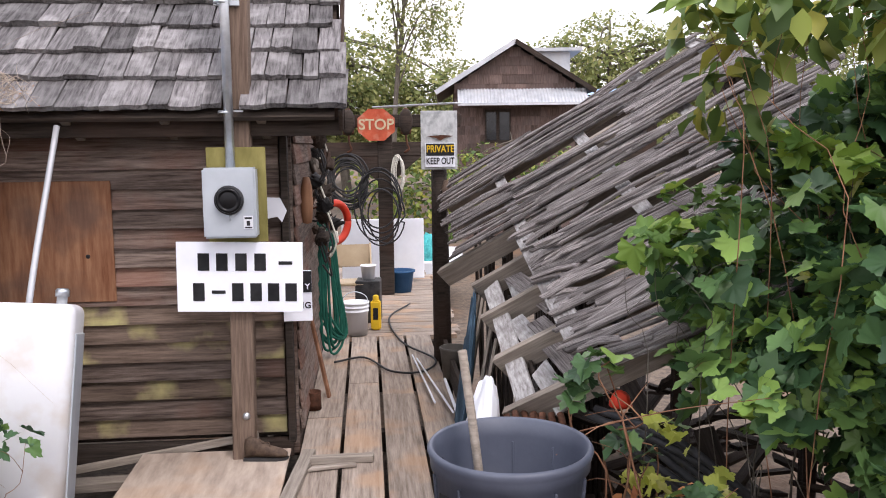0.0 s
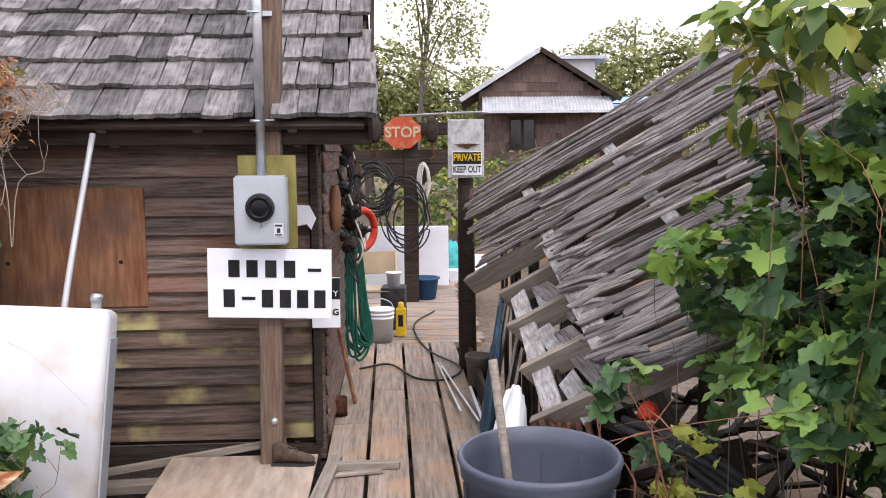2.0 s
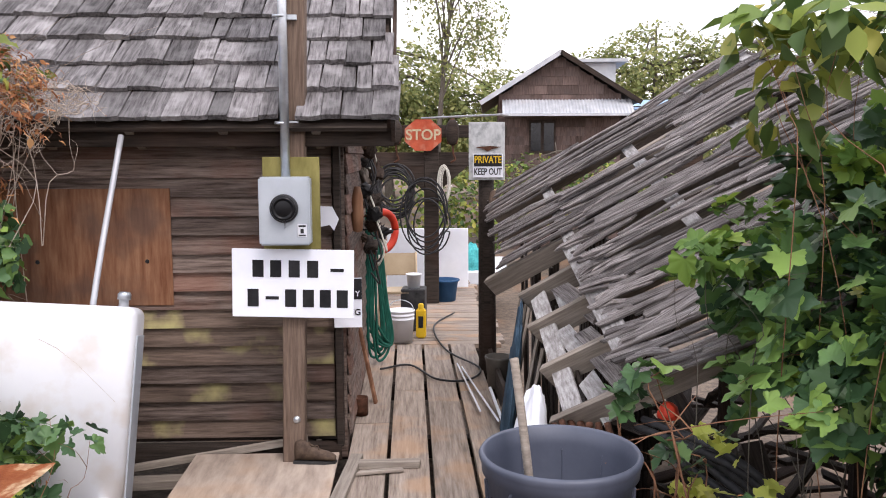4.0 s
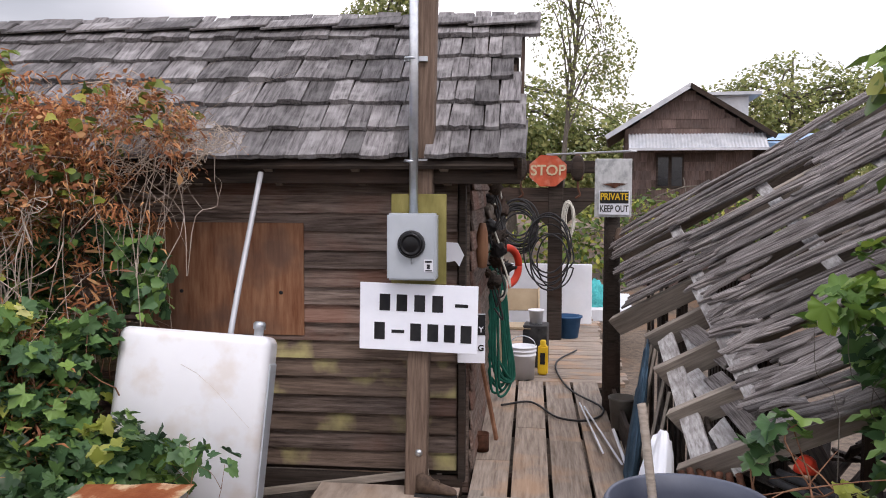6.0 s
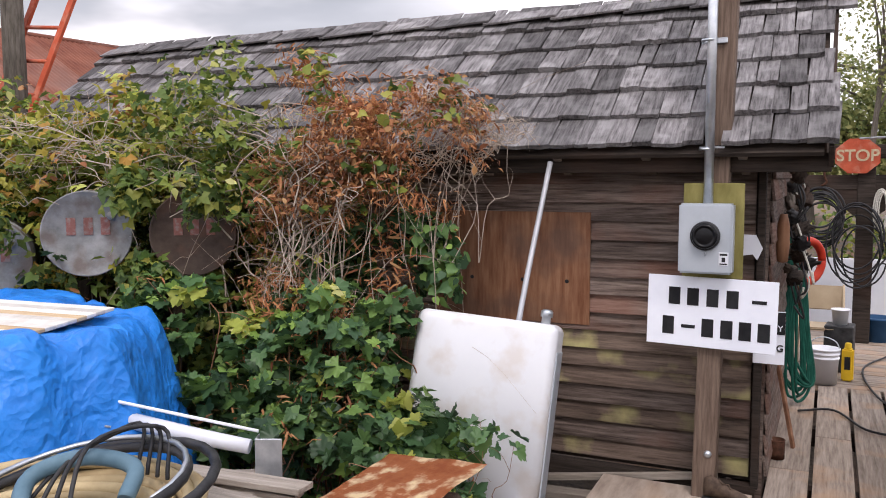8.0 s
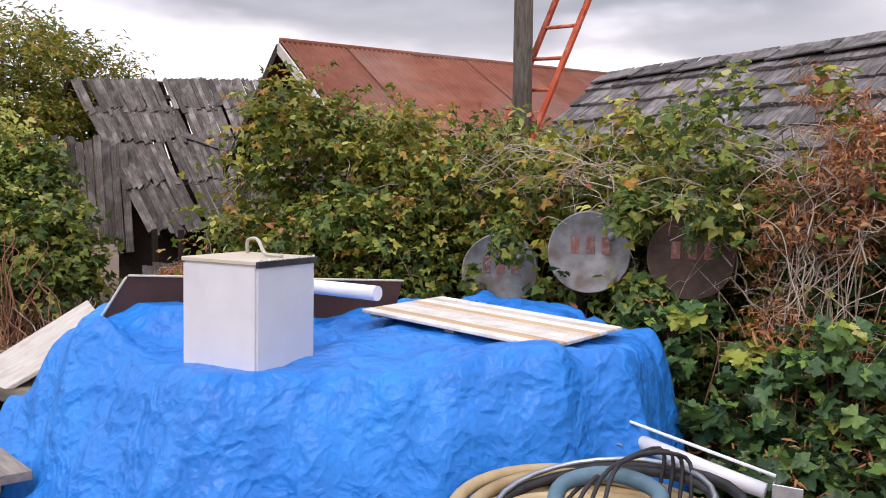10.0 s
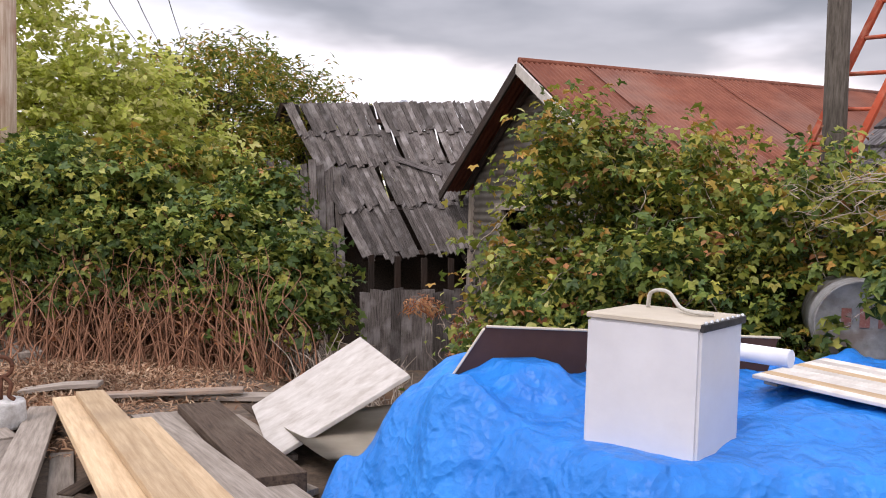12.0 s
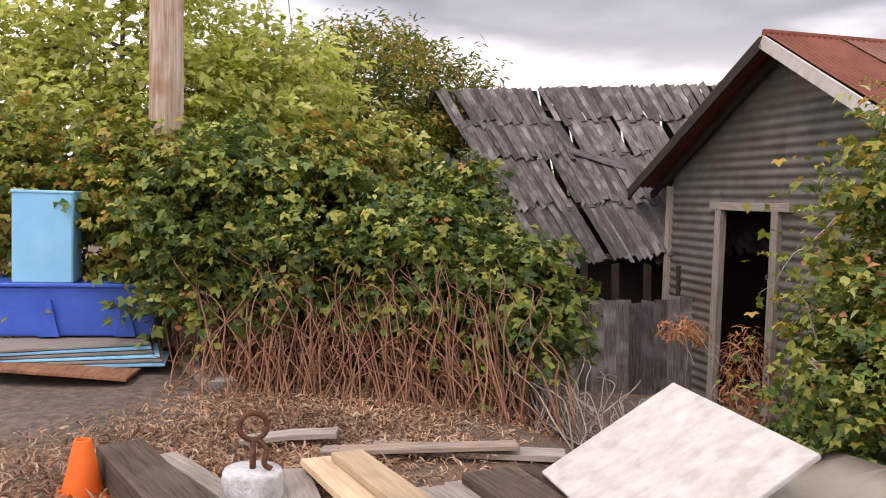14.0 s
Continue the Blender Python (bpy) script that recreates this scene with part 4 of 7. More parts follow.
def tank_bm(w=1.0, d=0.56, h=1.72, r=0.1, n=6):
    bm = box(w, d, h, 0.0, True)
    top = [e for e in bm.edges if all(v.co.z > h * 0.9 for v in e.verts)]
    side = [e for e in bm.edges if abs(e.verts[0].co.z - e.verts[1].co.z) > h * 0.5]
    bmesh.ops.bevel(bm, geom=top + side, offset=r, segments=n, affect="EDGES", profile=0.5)
    for f in bm.faces:
        f.smooth = True
    return bm


part("tank_shell", tank_bm(0.92, 0.42, 1.72, 0.06), M["tankwhite"], tank)
part("side_band", box(0.012, 0.3, 1.5, 0.004), M["greybox"], tank, "grey seam band", pose(0.462, 0.0, 0.8))
for x, h in ((0.35, 0.09),):
    part("filler_cap", lathe([(0.03, 0), (0.03, h * 0.6), (0.04, h * 0.6), (0.04, h), (0.03, h + 0.012), (0, h + 0.014)], 18), M["galv"], tank, "", pose(x, 0.02, 1.71))
part("sight_pipe", tube([(0.36, -0.2, 0.36), (0.36, -0.24, 0.4), (0.36, -0.24, 0.62)], 0.04, 14), M["white"], tank, "short white capped pipe")
part("vent_pipe", tube(spline([(0.17, 0.02, 1.68), (0.18, 0.1, 2.05), (0.21, 0.3, 2.84)], 5), 0.019, 12), M["iron_white"], tank, "white vent pipe up to the eave")
for x in (-0.4, 0.4):
    part("leg", box(0.06, 0.3, 0.5, 0.005), M["greybox"], tank, "", pose(x, 0, -0.18))

# ---- red iron-roofed shed ----
RS = pose(-11.83, 3.63, 0, 0, 0, -2)
red = thing("iron_roofed_shed", "corrugated iron shed with a rusty red gable roof", "shed", RS)


def corrugated(w, h, pitch=0.076, amp=0.012, rows=2, t=0.0, phase=0.0):
    """A sheet in xy, waves across x, with a little unevenness."""
    bm = bmesh.new()
    n = int(w / pitch * 6)
    g = []
    for j in range(rows + 1):
        g.append([bm.verts.new((w * i / n, h * j / rows, amp * math.sin(2 * math.pi * (w * i / n) / pitch + phase) + 0.012 * noise.noise(Vector((w * i / n * 0.8, h * j / rows * 0.8, phase))))) for i in range(n + 1)])
    for a, b in zip(g, g[1:]):
        for k in range(n):
            bm.faces.new((a[k], a[k + 1], b[k + 1], b[k])).smooth = True
    return bm


HW, DROP, DEEP = 3.1, 1.68, 6.2
sl = math.hypot(HW, DROP)
for sgn in (-1, 1):
    k = 0
    y = 0.0
    while y < DEEP - 0.1:
        w = min(0.98, DEEP - y)
        end = Vector((sgn * HW, y, 4.27 - DROP + 0.015 * (k % 2)))
        top = Vector((0, y, 4.27 + 0.015 * (k % 2)))
        d = (end - top).normalized()
        xx = Vector((0, 1, 0))
        mm = Matrix(((xx.x, d.x, 0, top.x), (xx.y, d.y, 0, top.y), (xx.z, d.z, 0, top.z), (0, 0, 0, 1)))
        zz = xx.cross(d) * (1 if sgn < 0 else -1)
        for r_ in range(3):
            mm[r_][2] = zz[r_]
        part("roof_sheet", corrugated(w + 0.03, sl + 0.05 * (k % 2), rows=8, phase=0.7 * k), M["rust"], red, "", mm)
        y += w
        k += 1
part("ridge_cap", tube([(0, 0.0, 4.27), (0, DEEP, 4.27)], 0.045, 8), M["rust"], red)
for sgn in (-1, 1):
    part("barge_board", board_bm(sl, 0.14, 0.035), M["whiteboard"] if sgn > 0 else M["dark_wood"], red, "barge board of the gable, pale right and dark left", aim((0, -0.02, 4.17), (sgn * HW, -0.02, 4.17 - DROP), (0, -1, 0)) @ pose(0, 0, 0, 0, 0, 0))
    part("rafter", board_bm(sl - 0.1, 0.1, 0.05), M["dark_wood"], red, "", aim((0, 0.3, 4.15), (sgn * (HW - 0.1), 0.3, 4.15 - DROP), (0, -1, 0)))
WX = 2.5
wz = lambda x: 4.16 - DROP * abs(x) / HW


def sheet_wall(x0, x1, z0, z1f, y):
    """Wall iron between x0 and x1 with level waves, cut to the gable above."""
    bm = bmesh.new()
    n = max(2, int((x1 - x0) / 0.15))
    zs = np.arange(z0, 4.2, 0.019)
    g = []
    for i in range(n + 1):
        x = x0 + (x1 - x0) * i / n
        g.append([bm.verts.new((x, y + 0.011 * math.sin(2 * math.pi * z / 0.115), min(z, z1f(x)))) for z in zs])
    for a, b in zip(g, g[1:]):
        for k in range(len(zs) - 1):
            if a[k].co.z < z1f(a[k].co.x) - 1e-6 or b[k].co.z < z1f(b[k].co.x) - 1e-6:
                bm.faces.new((a[k], b[k], b[k + 1], a[k + 1])).smooth = True
    return bm


DX0, DX1, DZ = -1.22, -0.06, 2.3
part("front_wall", sheet_wall(-WX, DX0 - 0.05, -0.4, wz, 0.36), M["corr"], red)
part("front_wall", sheet_wall(DX1 + 0.05, WX, -0.4, wz, 0.36), M["corr"], red)
part("front_wall", sheet_wall(DX0 - 0.05, DX1 + 0.05, DZ + 0.08, wz, 0.36), M["corr"], red)
for x in (DX0, DX1):
    plank("door_post", red, M["greywood"], (x, 0.34, -0.4), (x, 0.34, DZ), 0.13, 0.09, (0, -1, 0))
plank("door_lintel", red, M["greywood"], (DX0 - 0.2, 0.33, DZ + 0.05), (DX1 + 0.25, 0.33, DZ + 0.05), 0.1, 0.07, (0, -1, 0))
plank("corner_post", red, M["greywood"], (-WX - 0.02, 0.36, -0.5), (-WX - 0.02, 0.36, 2.62), 0.12, 0.1, (0, -1, 0))
for x in (-WX, WX):
    part("side_wall", box(0.05, DEEP - 0.6, 3.1, 0), M["dark_wood"], red, "", pose(x, DEEP / 2 + 0.1, 1.08))
part("back_wall", poly([(-WX, 0, -0.4), (WX, 0, -0.4), (WX, 0, 2.6), (0, 0, 4.1), (-WX, 0, 2.6)], 0.05, (0, 1, 0)), M["dark_wood"], red, "", pose(0, DEEP - 0.3, 0))

# ---- collapsing grey shed ----
ruin = thing("collapsing_shed", "collapsing grey wooden shed with holes in its board roof", "shed")
RA, RC = Vector((-18.6, 1.7, 4.28)), Vector((-15.4, 2.6, 1.34))
RB, RD = RA + Vector((4.0, 5.3, 0)), RC + Vector((2.9, 3.9, 0.6))
rn = (RB - RA).cross(RC - RA).normalized()
rn = -rn if rn.z < 0 else rn
COURSES = ((0.0, 0.24), (0.21, 0.46), (0.43, 0.72), (0.69, 1.0))
HOLES = ((0.08, 0.03), (0.12, 0.7), (0.31, 0.3), (0.33, 0.55), (0.5, 0.62), (0.83, 0.2), (0.8, 0.52), (0.06, 0.45), (0.55, 0.2))
for c, (lo, hi) in enumerate(COURSES):
    s = 0.0
    while s < 0.985:
        w = rnd.uniform(0.01, 0.02)
        mid = 0.5 * (lo + hi)
        gone = any(abs(mid - h0) < 0.14 and abs(s - h1) < 0.008 for h0, h1 in HOLES)
        a, skew = rnd.uniform(-0.02, 0.02) if c else 0.0, rnd.uniform(-0.004, 0.004)
        p = RA.lerp(RB, s + w / 2).lerp(RC.lerp(RD, s + w / 2), lo + a)
        q = RA.lerp(RB, s + w / 2 + skew).lerp(RC.lerp(RD, s + w / 2 + skew), hi + rnd.uniform(-0.03, 0.02))
        lift = rn * rnd.uniform(0.0, 0.035)
        if not gone and rnd.random() > 0.03:
            plank("roof_board", ruin, M["ruin"], p + lift + rn * 0.015, q + lift + rn * 0.05, w * rnd.uniform(5.4, 6.0), 0.022, rn + Vector((rnd.uniform(-0.08, 0.08), rnd.uniform(-0.08, 0.08), 0)), rnd.uniform(-0.015, 0.03), 0.03)
        s += w
for k in range(3):
    h0, h1 = HOLES[k + 2]
    p, q = RA.lerp(RB, h1 - 0.03).lerp(RC.lerp(RD, h1 - 0.03), h0 + 0.1), RA.lerp(RB, h1 + 0.1).lerp(RC.lerp(RD, h1 + 0.1), h0 + 0.22)
    plank("slipped_board", ruin, M["old"], p + rn * 0.09, q + rn * 0.1, 0.11, 0.02, rn, 0, 0.03)
for k in (0.12, 0.4, 0.7, 0.96):
    plank("purlin", ruin, M["dark_wood"], RA.lerp(RC, k) - rn * 0.06, RB.lerp(RD, k) - rn * 0.06, 0.1, 0.06, rn)
for k in (0.02, 0.35, 0.68, 0.97):
    plank("rafter", ruin, M["dark_wood"], RA.lerp(RB, k) - rn * 0.13, RC.lerp(RD, k) - rn * 0.13, 0.08, 0.1, rn)
# far slope and leaning gable boards
far = Vector((-0.75, 0.66, 0)) * 1.9 + Vector((0, 0, -2.6))
s = 0.0
while s < 1.0:
    if rnd.random() > 0.04:
        plank("roof_board", ruin, M["ruin"], RA.lerp(RB, s), RA.lerp(RB, s) + far, 0.19, 0.02, (-0.6, 0.5, 0.6), 0, 0.03)
    s += 0.034
gl, gr = Vector((-17.6, 1.0, 2.85)), Vector((-16.6, 2.35, 2.85))
for k in range(11):
    p = gl.lerp(gr, k / 10) + Vector((0, 0, rnd.uniform(-0.1, 0.1) + 0.25 * math.sin(k / 10 * 3)))
    plank("gable_board", ruin, M["ruin"], p, p + Vector((0.35, 0.05, -1.9)), 0.15, 0.02, (0.7, -0.6, 0.3), 0, 0.04)
plank("gable_rafter", ruin, M["dark_wood"], RA, RA + Vector((-0.95, -0.3, -1.3)), 0.09, 0.14)
wl0, wl1 = Vector((-14.5, 2.4, 0)), Vector((-13.4, 4.3, 0))
for k in range(14):
    p = wl0.lerp(wl1, k / 13)
    top = 1.0 + 0.12 * k / 13 + rnd.uniform(-0.08, 0.03)
    plank("wall_board", ruin, M["ruin"], (p.x, p.y, -0.45), (p.x - 0.12, p.y, top), 0.2, 0.02, (0.9, -0.4, 0), 0, 0.02)
for k in range(6):
    p = wl0.lerp(wl1, k / 5) + Vector((-0.25, 0.15, 0))
    plank("wall_stud", ruin, M["dark_wood"], (p.x, p.y, -0.4), (p.x - 0.15, p.y, 1.5), 0.09, 0.06, (1, 0, 0))
part("back_wall", poly([(-16.8, 2.3, -0.5), (-14.2, 6.6, -0.5), (-14.3, 6.6, 2.6), (-16.9, 2.3, 2.4)], 0.05, (-0.8, 0.5, 0)), M["dark_wood"], ruin)
part("roof_vent", lathe([(0.1, 0), (0.1, 0.3), (0.16, 0.3), (0.16, 0.36), (0.05, 0.44), (0, 0.44)], 16), M["galv"], ruin, "round metal roof vent", pose(-18.9, 4.3, 4.15))

# ---- far house ----
house = thing("far_house", "red-brown shingled house with a pale metal porch roof", "house", pose(2.1, 26, 0))
part("wall", poly([(-1.85, 0, -1), (1.85, 0, -1), (1.85, 0, 3.95), (0, 0, 5.15), (-1.85, 0, 3.95)], 6, (0, 1, 0)), M["wall_house"], house)
for r_ in range(11):
    z = 0.6 + r_ * 0.27
    x = -1.85
    while x < 1.83:
        w = rnd.uniform(0.14, 0.3)
        w = min(w, 1.85 - x)
        if not (-0.92 < x + w / 2 < -0.15 and 2.1 < z + 0.13 < 3.2):
            part("shingle", box(w - 0.01, 0.03, 0.29, 0), M["wall_house"], house, "", pose(x + w / 2, -0.02, z + 0.13, -3, 0, 0))
        x += w
for r_ in range(5):
    z = 3.75 + r_ * 0.27
    half = 1.85 * max(0.05, (5.15 - z - 0.2) / 1.2)
    x = -min(1.85, half)
    while x < min(1.85, half) - 0.02:
        w = min(rnd.uniform(0.3, 0.6), min(1.85, half) - x)
        part("shingle", box(w - 0.01, 0.03, 0.29, 0), M["wall_house"], house, "", pose(x + w / 2, -0.02, z + 0.13, -3, 0, 0))
        x += w
for sgn in (-1, 1):
    part("roof", board_bm(2.85, 6.6, 0.08), M["corr"], house, "", aim((0, 3.0, 5.28), (sgn * 2.35, 3.0, 3.82), (0, 0, 1)))
    part("barge_board", board_bm(2.85, 0.07, 0.14), M["iron_white"] if sgn < 0 else M["dark_wood"], house, "", aim((0, -0.33, 5.24), (sgn * 2.35, -0.33, 3.78), (0, 0, 1)))
porch = part("porch_roof", corrugated(3.9, 0.95, 0.1, 0.018, 2), M["iron_white"], house, "pale corrugated porch roof", pose(-1.75, -0.85, 3.38, 30, 0, 0))
part("porch_edge", box(3.9, 0.04, 0.08, 0), M["iron_white"], house, "", pose(0.2, -0.86, 3.36))
win = part("window", box(0.8, 0.06, 1.02, 0.0), M["dark_wood"], house, "", pose(-0.52, -0.03, 2.72))
for x in (-0.2, 0.2):
    part("pane", box(0.3, 0.02, 0.85, 0), M["dimglass"], win, "", pose(x, -0.03, 0))
dor = part("dormer", box(1.9, 3, 1.2, 0.0), M["iron_white"], house, "pale upper storey", pose(1.0, 3.4, 4.55))
part("dormer_roof", box(2.4, 3.6, 0.1, 0.0), M["iron_white"], dor, "", pose(0.1, 0, 0.65))
part("flue", tube([(-0.6, 0, 0.6), (-0.6, 0, 1.1)], 0.1, 10), M["corr"], dor)
wing = thing("side_wing", "low wing with a blue metal roof", "house", pose(5.0, 27, 0))
part("wall", box(3.4, 3, 4.6, 0.0), M["dark_wood"], wing, "", pose(0, 1.5, 1.4))
part("roof", box(3.6, 3.6, 0.16, 0.0), M["blueroof"], wing, "", pose(0, 1.2, 3.75, 8, 0, 0))
# ---- fallen board roof beside the walk ----
fallen = thing("fallen_roof", "collapsed shed roof of silvered boards on splintered rafters", "collapsed roof")
FA, FB, FC = Vector((0.0, 8.2, 1.64)), Vector((0.29, 4.9, 0.72)), Vector((1.56, 7.2, 2.63))
fu = (FC - FA)
fv = (FB - FA)
fn = fu.cross(fv).normalized()
fn = -fn if fn.z < 0 else fn


def on_roof(a, b, lift=0.0):
    """A point of the roof plane: a along the boards, b along the eave from the far end."""
    return FA + fu * a + fv * b + fn * lift


GAPS = ((0.14, 0.3, 0.1, 0.016), (0.47, 0.27, 0.1, 0.035), (0.36, 0.14, 0.07, 0.02), (0.99, 0.03, 0.12, 0.02), (1.02, 0.34, 0.16, 0.018), (0.7, 0.16, 0.1, 0.016), (0.8, 0.5, 0.12, 0.014), (0.22, 0.44, 0.1, 0.014), (0.6, 0.62, 0.12, 0.014), (0.45, 0.8, 0.08, 0.02))
for a0, a1 in ((0.0, 0.5), (0.44, 0.98), (0.92, 1.34)):
    b = -0.04
    while b < 1.1:
        w = rnd.uniform(0.026, 0.05)
        eave = 0.0 if b < 0.5 else 0.29
        tilt, d, step = rnd.uniform(-0.25, 0.25), rnd.uniform(-0.012, 0.012), rnd.uniform(0.0, 0.045)
        lost = a1 <= eave + 0.1 or rnd.random() < 0.1 or any(abs(0.5 * (a0 + a1) - g0) < g2 + 0.08 and abs(b - g1) < g3 for g0, g1, g2, g3 in GAPS)
        t = 0.0
        while t < w - 0.006 and not lost:
            k = min(rnd.choice((0.007, 0.01, 0.014, 0.02)), w - t)
            s0, s1 = max(a0 - rnd.uniform(0, 0.14), eave) + rnd.uniform(-0.03, 0.035), a1 + rnd.uniform(-0.12, 0.12)
            bb = b + t + k / 2
            lift = 0.028 + step + rnd.uniform(0, 0.012)
            plank("roof_board", fallen, M["old"], on_roof(s0, bb - d, lift + 0.012), on_roof(s1, bb + d, lift - 0.004), k * 3.35, 0.02, fn + Vector((0, tilt, 0)), rnd.uniform(-0.02, 0.03), 0.03)
            t += k
        b += w + rnd.choice((0.003, 0.006, 0.012, 0.022))
for a in (0.3, 0.7, 1.05, 1.3):
    plank("batten", fallen, M["oldw"], on_roof(a, -0.05, 0.0), on_roof(a, 1.02, 0.0), 0.1, 0.025, fn)
for k, (b, a0, a1) in enumerate(((0.02, 0.0, 1.3), (0.2, 0.0, 1.3), (0.44, -0.12, 1.3), (0.56, 0.0, 1.3), (0.715, 0.01, 1.3), (0.89, 0.01, 1.2), (1.06, -0.01, 1.0))):
    drop = 0.0 if b < 0.5 else 0.07
    plank("rafter", fallen, M["greywood"], on_roof(a0, b, -0.09 - drop), on_roof(a1, b - 0.02, -0.09), 0.05, 0.17, fn, 0, 0.02)
for k in range(6):
    b = rnd.uniform(0.5, 0.98)
    a = rnd.uniform(0.02, 0.2)
    plank("broken_board", fallen, M["oldw"] if k % 2 else M["old"], on_roof(a, b, -0.16), on_roof(a + rnd.uniform(-0.02, 0.1), b + rnd.uniform(0.1, 0.2), -0.2), 0.13, 0.02, fn + Vector((rnd.uniform(-0.3, 0.3), 0, 0)), 0, 0.04)
for k in range(5):
    a = 0.3 + 0.3 * k
    plank("prop", fallen, M["dark_wood"], on_roof(a, 0.15 + 0.18 * k, -0.1), on_roof(a, 0.15 + 0.18 * k, -0.1) - Vector((0, 0, 2.2)), 0.08, 0.08, (1, 0, 0))
plank("long_batten", fallen, M["oldw"], on_roof(0.3, 0.52, 0.045), on_roof(0.315, 1.03, 0.045), 0.14, 0.03, fn)
plank("long_batten", fallen, M["oldw"], on_roof(0.07, 0.58, -0.14), on_roof(0.06, 1.06, -0.16), 0.13, 0.03, fn)
plank("long_batten", fallen, M["old"], on_roof(0.3, 1.0, 0.07), on_roof(0.62, 0.95, 0.09), 0.08, 0.03, fn)
# dark rubble, its number raised to put the ground below in shade
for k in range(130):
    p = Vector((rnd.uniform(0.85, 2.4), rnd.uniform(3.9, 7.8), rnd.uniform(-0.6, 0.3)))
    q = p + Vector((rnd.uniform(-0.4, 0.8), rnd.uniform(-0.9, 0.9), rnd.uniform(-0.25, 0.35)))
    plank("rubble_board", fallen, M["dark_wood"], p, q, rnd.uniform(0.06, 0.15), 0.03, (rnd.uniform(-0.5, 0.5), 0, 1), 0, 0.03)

# hidden opposite slope, added to block light so the roof gaps go black
for k in range(22):
    b = -0.03 + 0.056 * k
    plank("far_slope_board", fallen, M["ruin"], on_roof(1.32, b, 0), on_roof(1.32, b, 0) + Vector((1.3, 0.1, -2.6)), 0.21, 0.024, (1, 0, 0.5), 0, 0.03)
# dark backing added behind the gaps to keep the inside unlit
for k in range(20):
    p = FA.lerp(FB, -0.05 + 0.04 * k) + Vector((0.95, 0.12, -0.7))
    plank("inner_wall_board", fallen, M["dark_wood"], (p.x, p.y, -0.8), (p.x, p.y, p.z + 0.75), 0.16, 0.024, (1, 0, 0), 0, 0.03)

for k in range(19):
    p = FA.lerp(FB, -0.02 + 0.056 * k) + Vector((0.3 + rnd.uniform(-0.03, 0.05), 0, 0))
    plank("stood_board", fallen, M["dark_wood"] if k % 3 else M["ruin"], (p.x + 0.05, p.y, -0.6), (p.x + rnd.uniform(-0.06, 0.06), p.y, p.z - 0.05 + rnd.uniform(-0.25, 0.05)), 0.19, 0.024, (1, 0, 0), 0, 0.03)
for k, (v, top) in enumerate(((0.3, 0.95), (0.37, 0.88), (0.46, 0.98), (0.6, 0.8), (0.68, 0.74))):
    p = FA.lerp(FB, v)
    plank("leaning_board", fallen, M["greywood"], (p.x + 0.02, p.y - 0.25, -0.05), (p.x + 0.2, p.y + 0.1, top), 0.12, 0.024, (1, 0, 0.3), 0, 0.03)

# ---- signs and posts at the end of the walk ----
spost = thing("stop_post", "dark timber post with a cross beam and brackets", "post", pose(-0.86, 12.1, 0, 0, 0, 5.5))
part("post_timber", box(0.21, 0.2, 2.55, 0.01, True), M["dark_wood"], spost)
part("cross_beam", box(1.9, 0.14, 0.2, 0.01), M["dark_wood"], spost, "", pose(-0.2, -0.02, 2.1))
part("cross_beam", box(2.4, 0.1, 0.18, 0.01), M["dark_wood"], spost, "", pose(-0.1, 0.05, 2.5))
for sgn in (-1, 1):
    part("brace", poly([(0.08 * sgn, -0.08, 1.62), (0.62 * sgn, -0.08, 2.08), (0.07 * sgn, -0.08, 2.08)], 0.06, (0, 1, 0)), M["dark_wood"], spost)
stop = thing("stop_sign", "faded red octagonal stop sign on a cross beam", "road sign", pose(-0.96, 11.9, 2.44, 0, 0, 3) @ Matrix.Scale(1.2, 4))
oct_ = [(0.235 * math.cos(math.pi * (k + 0.5) / 4), 0, 0.2 * math.sin(math.pi * (k + 0.5) / 4)) for k in range(8)]
part("sign_plate", poly(oct_, 0.006, (0, 1, 0)), M["stopred"], stop)
part("letters", letters("STOP", 0.125), M["cream_letter"], stop, "cream worn letters", pose(0, -0.004, 0))
for x in (-0.3, 0.3):
    pul = thing("pulley_block", "old wooden pulley block hung on the beam", "pulley", pose(-0.95 + x * 1.35, 11.92, 2.44) @ Matrix.Scale(1.3, 4), "pulleys by the stop sign")
    part("cheek", lathe([(0, -0.05), (0.085, -0.045), (0.11, 0.0), (0.085, 0.045), (0, 0.05)], 16), M["dark_wood"], pul, "", pose(0, 0, 0.03, 90, 0, 0) @ Matrix.Diagonal((0.7, 1.35, 1, 1)))
    part("strap", tube(spline([(-0.04, 0, -0.1), (-0.06, 0, 0.05), (0, 0, 0.17), (0.06, 0, 0.05), (0.04, 0, -0.1)], 5), 0.014, 6), M["rustiron"], pul)
    part("hook", tube(spline([(0, 0, -0.08), (0.01, 0, -0.2), (0.03, 0, -0.26), (-0.02, 0, -0.3)], 4), 0.012, 6), M["rustiron"], pul)
ppost = thing("walk_post", "dark round post at the boardwalk edge", "post", pose(-0.03, 8.25, 0))
part("post_timber", tube([(0.02, 0.1, -1.0), (0, 0, 0.4), (-0.01, 0, 1.3), (-0.02, 0, 2.3)], 0.1, 12, 0.075), M["dark_wood"], ppost)
part("burl", lathe([(0, -0.12), (0.05, -0.08), (0.06, 0.02), (0.03, 0.1), (0, 0.11)], 10), M["post"], ppost, "", pose(0.06, -0.06, 1.7))
psign = thing("private_sign", "yellow and black private sign on a grey board", "sign", pose(-0.03, 8.12, 1.9, 0, 0, 3))
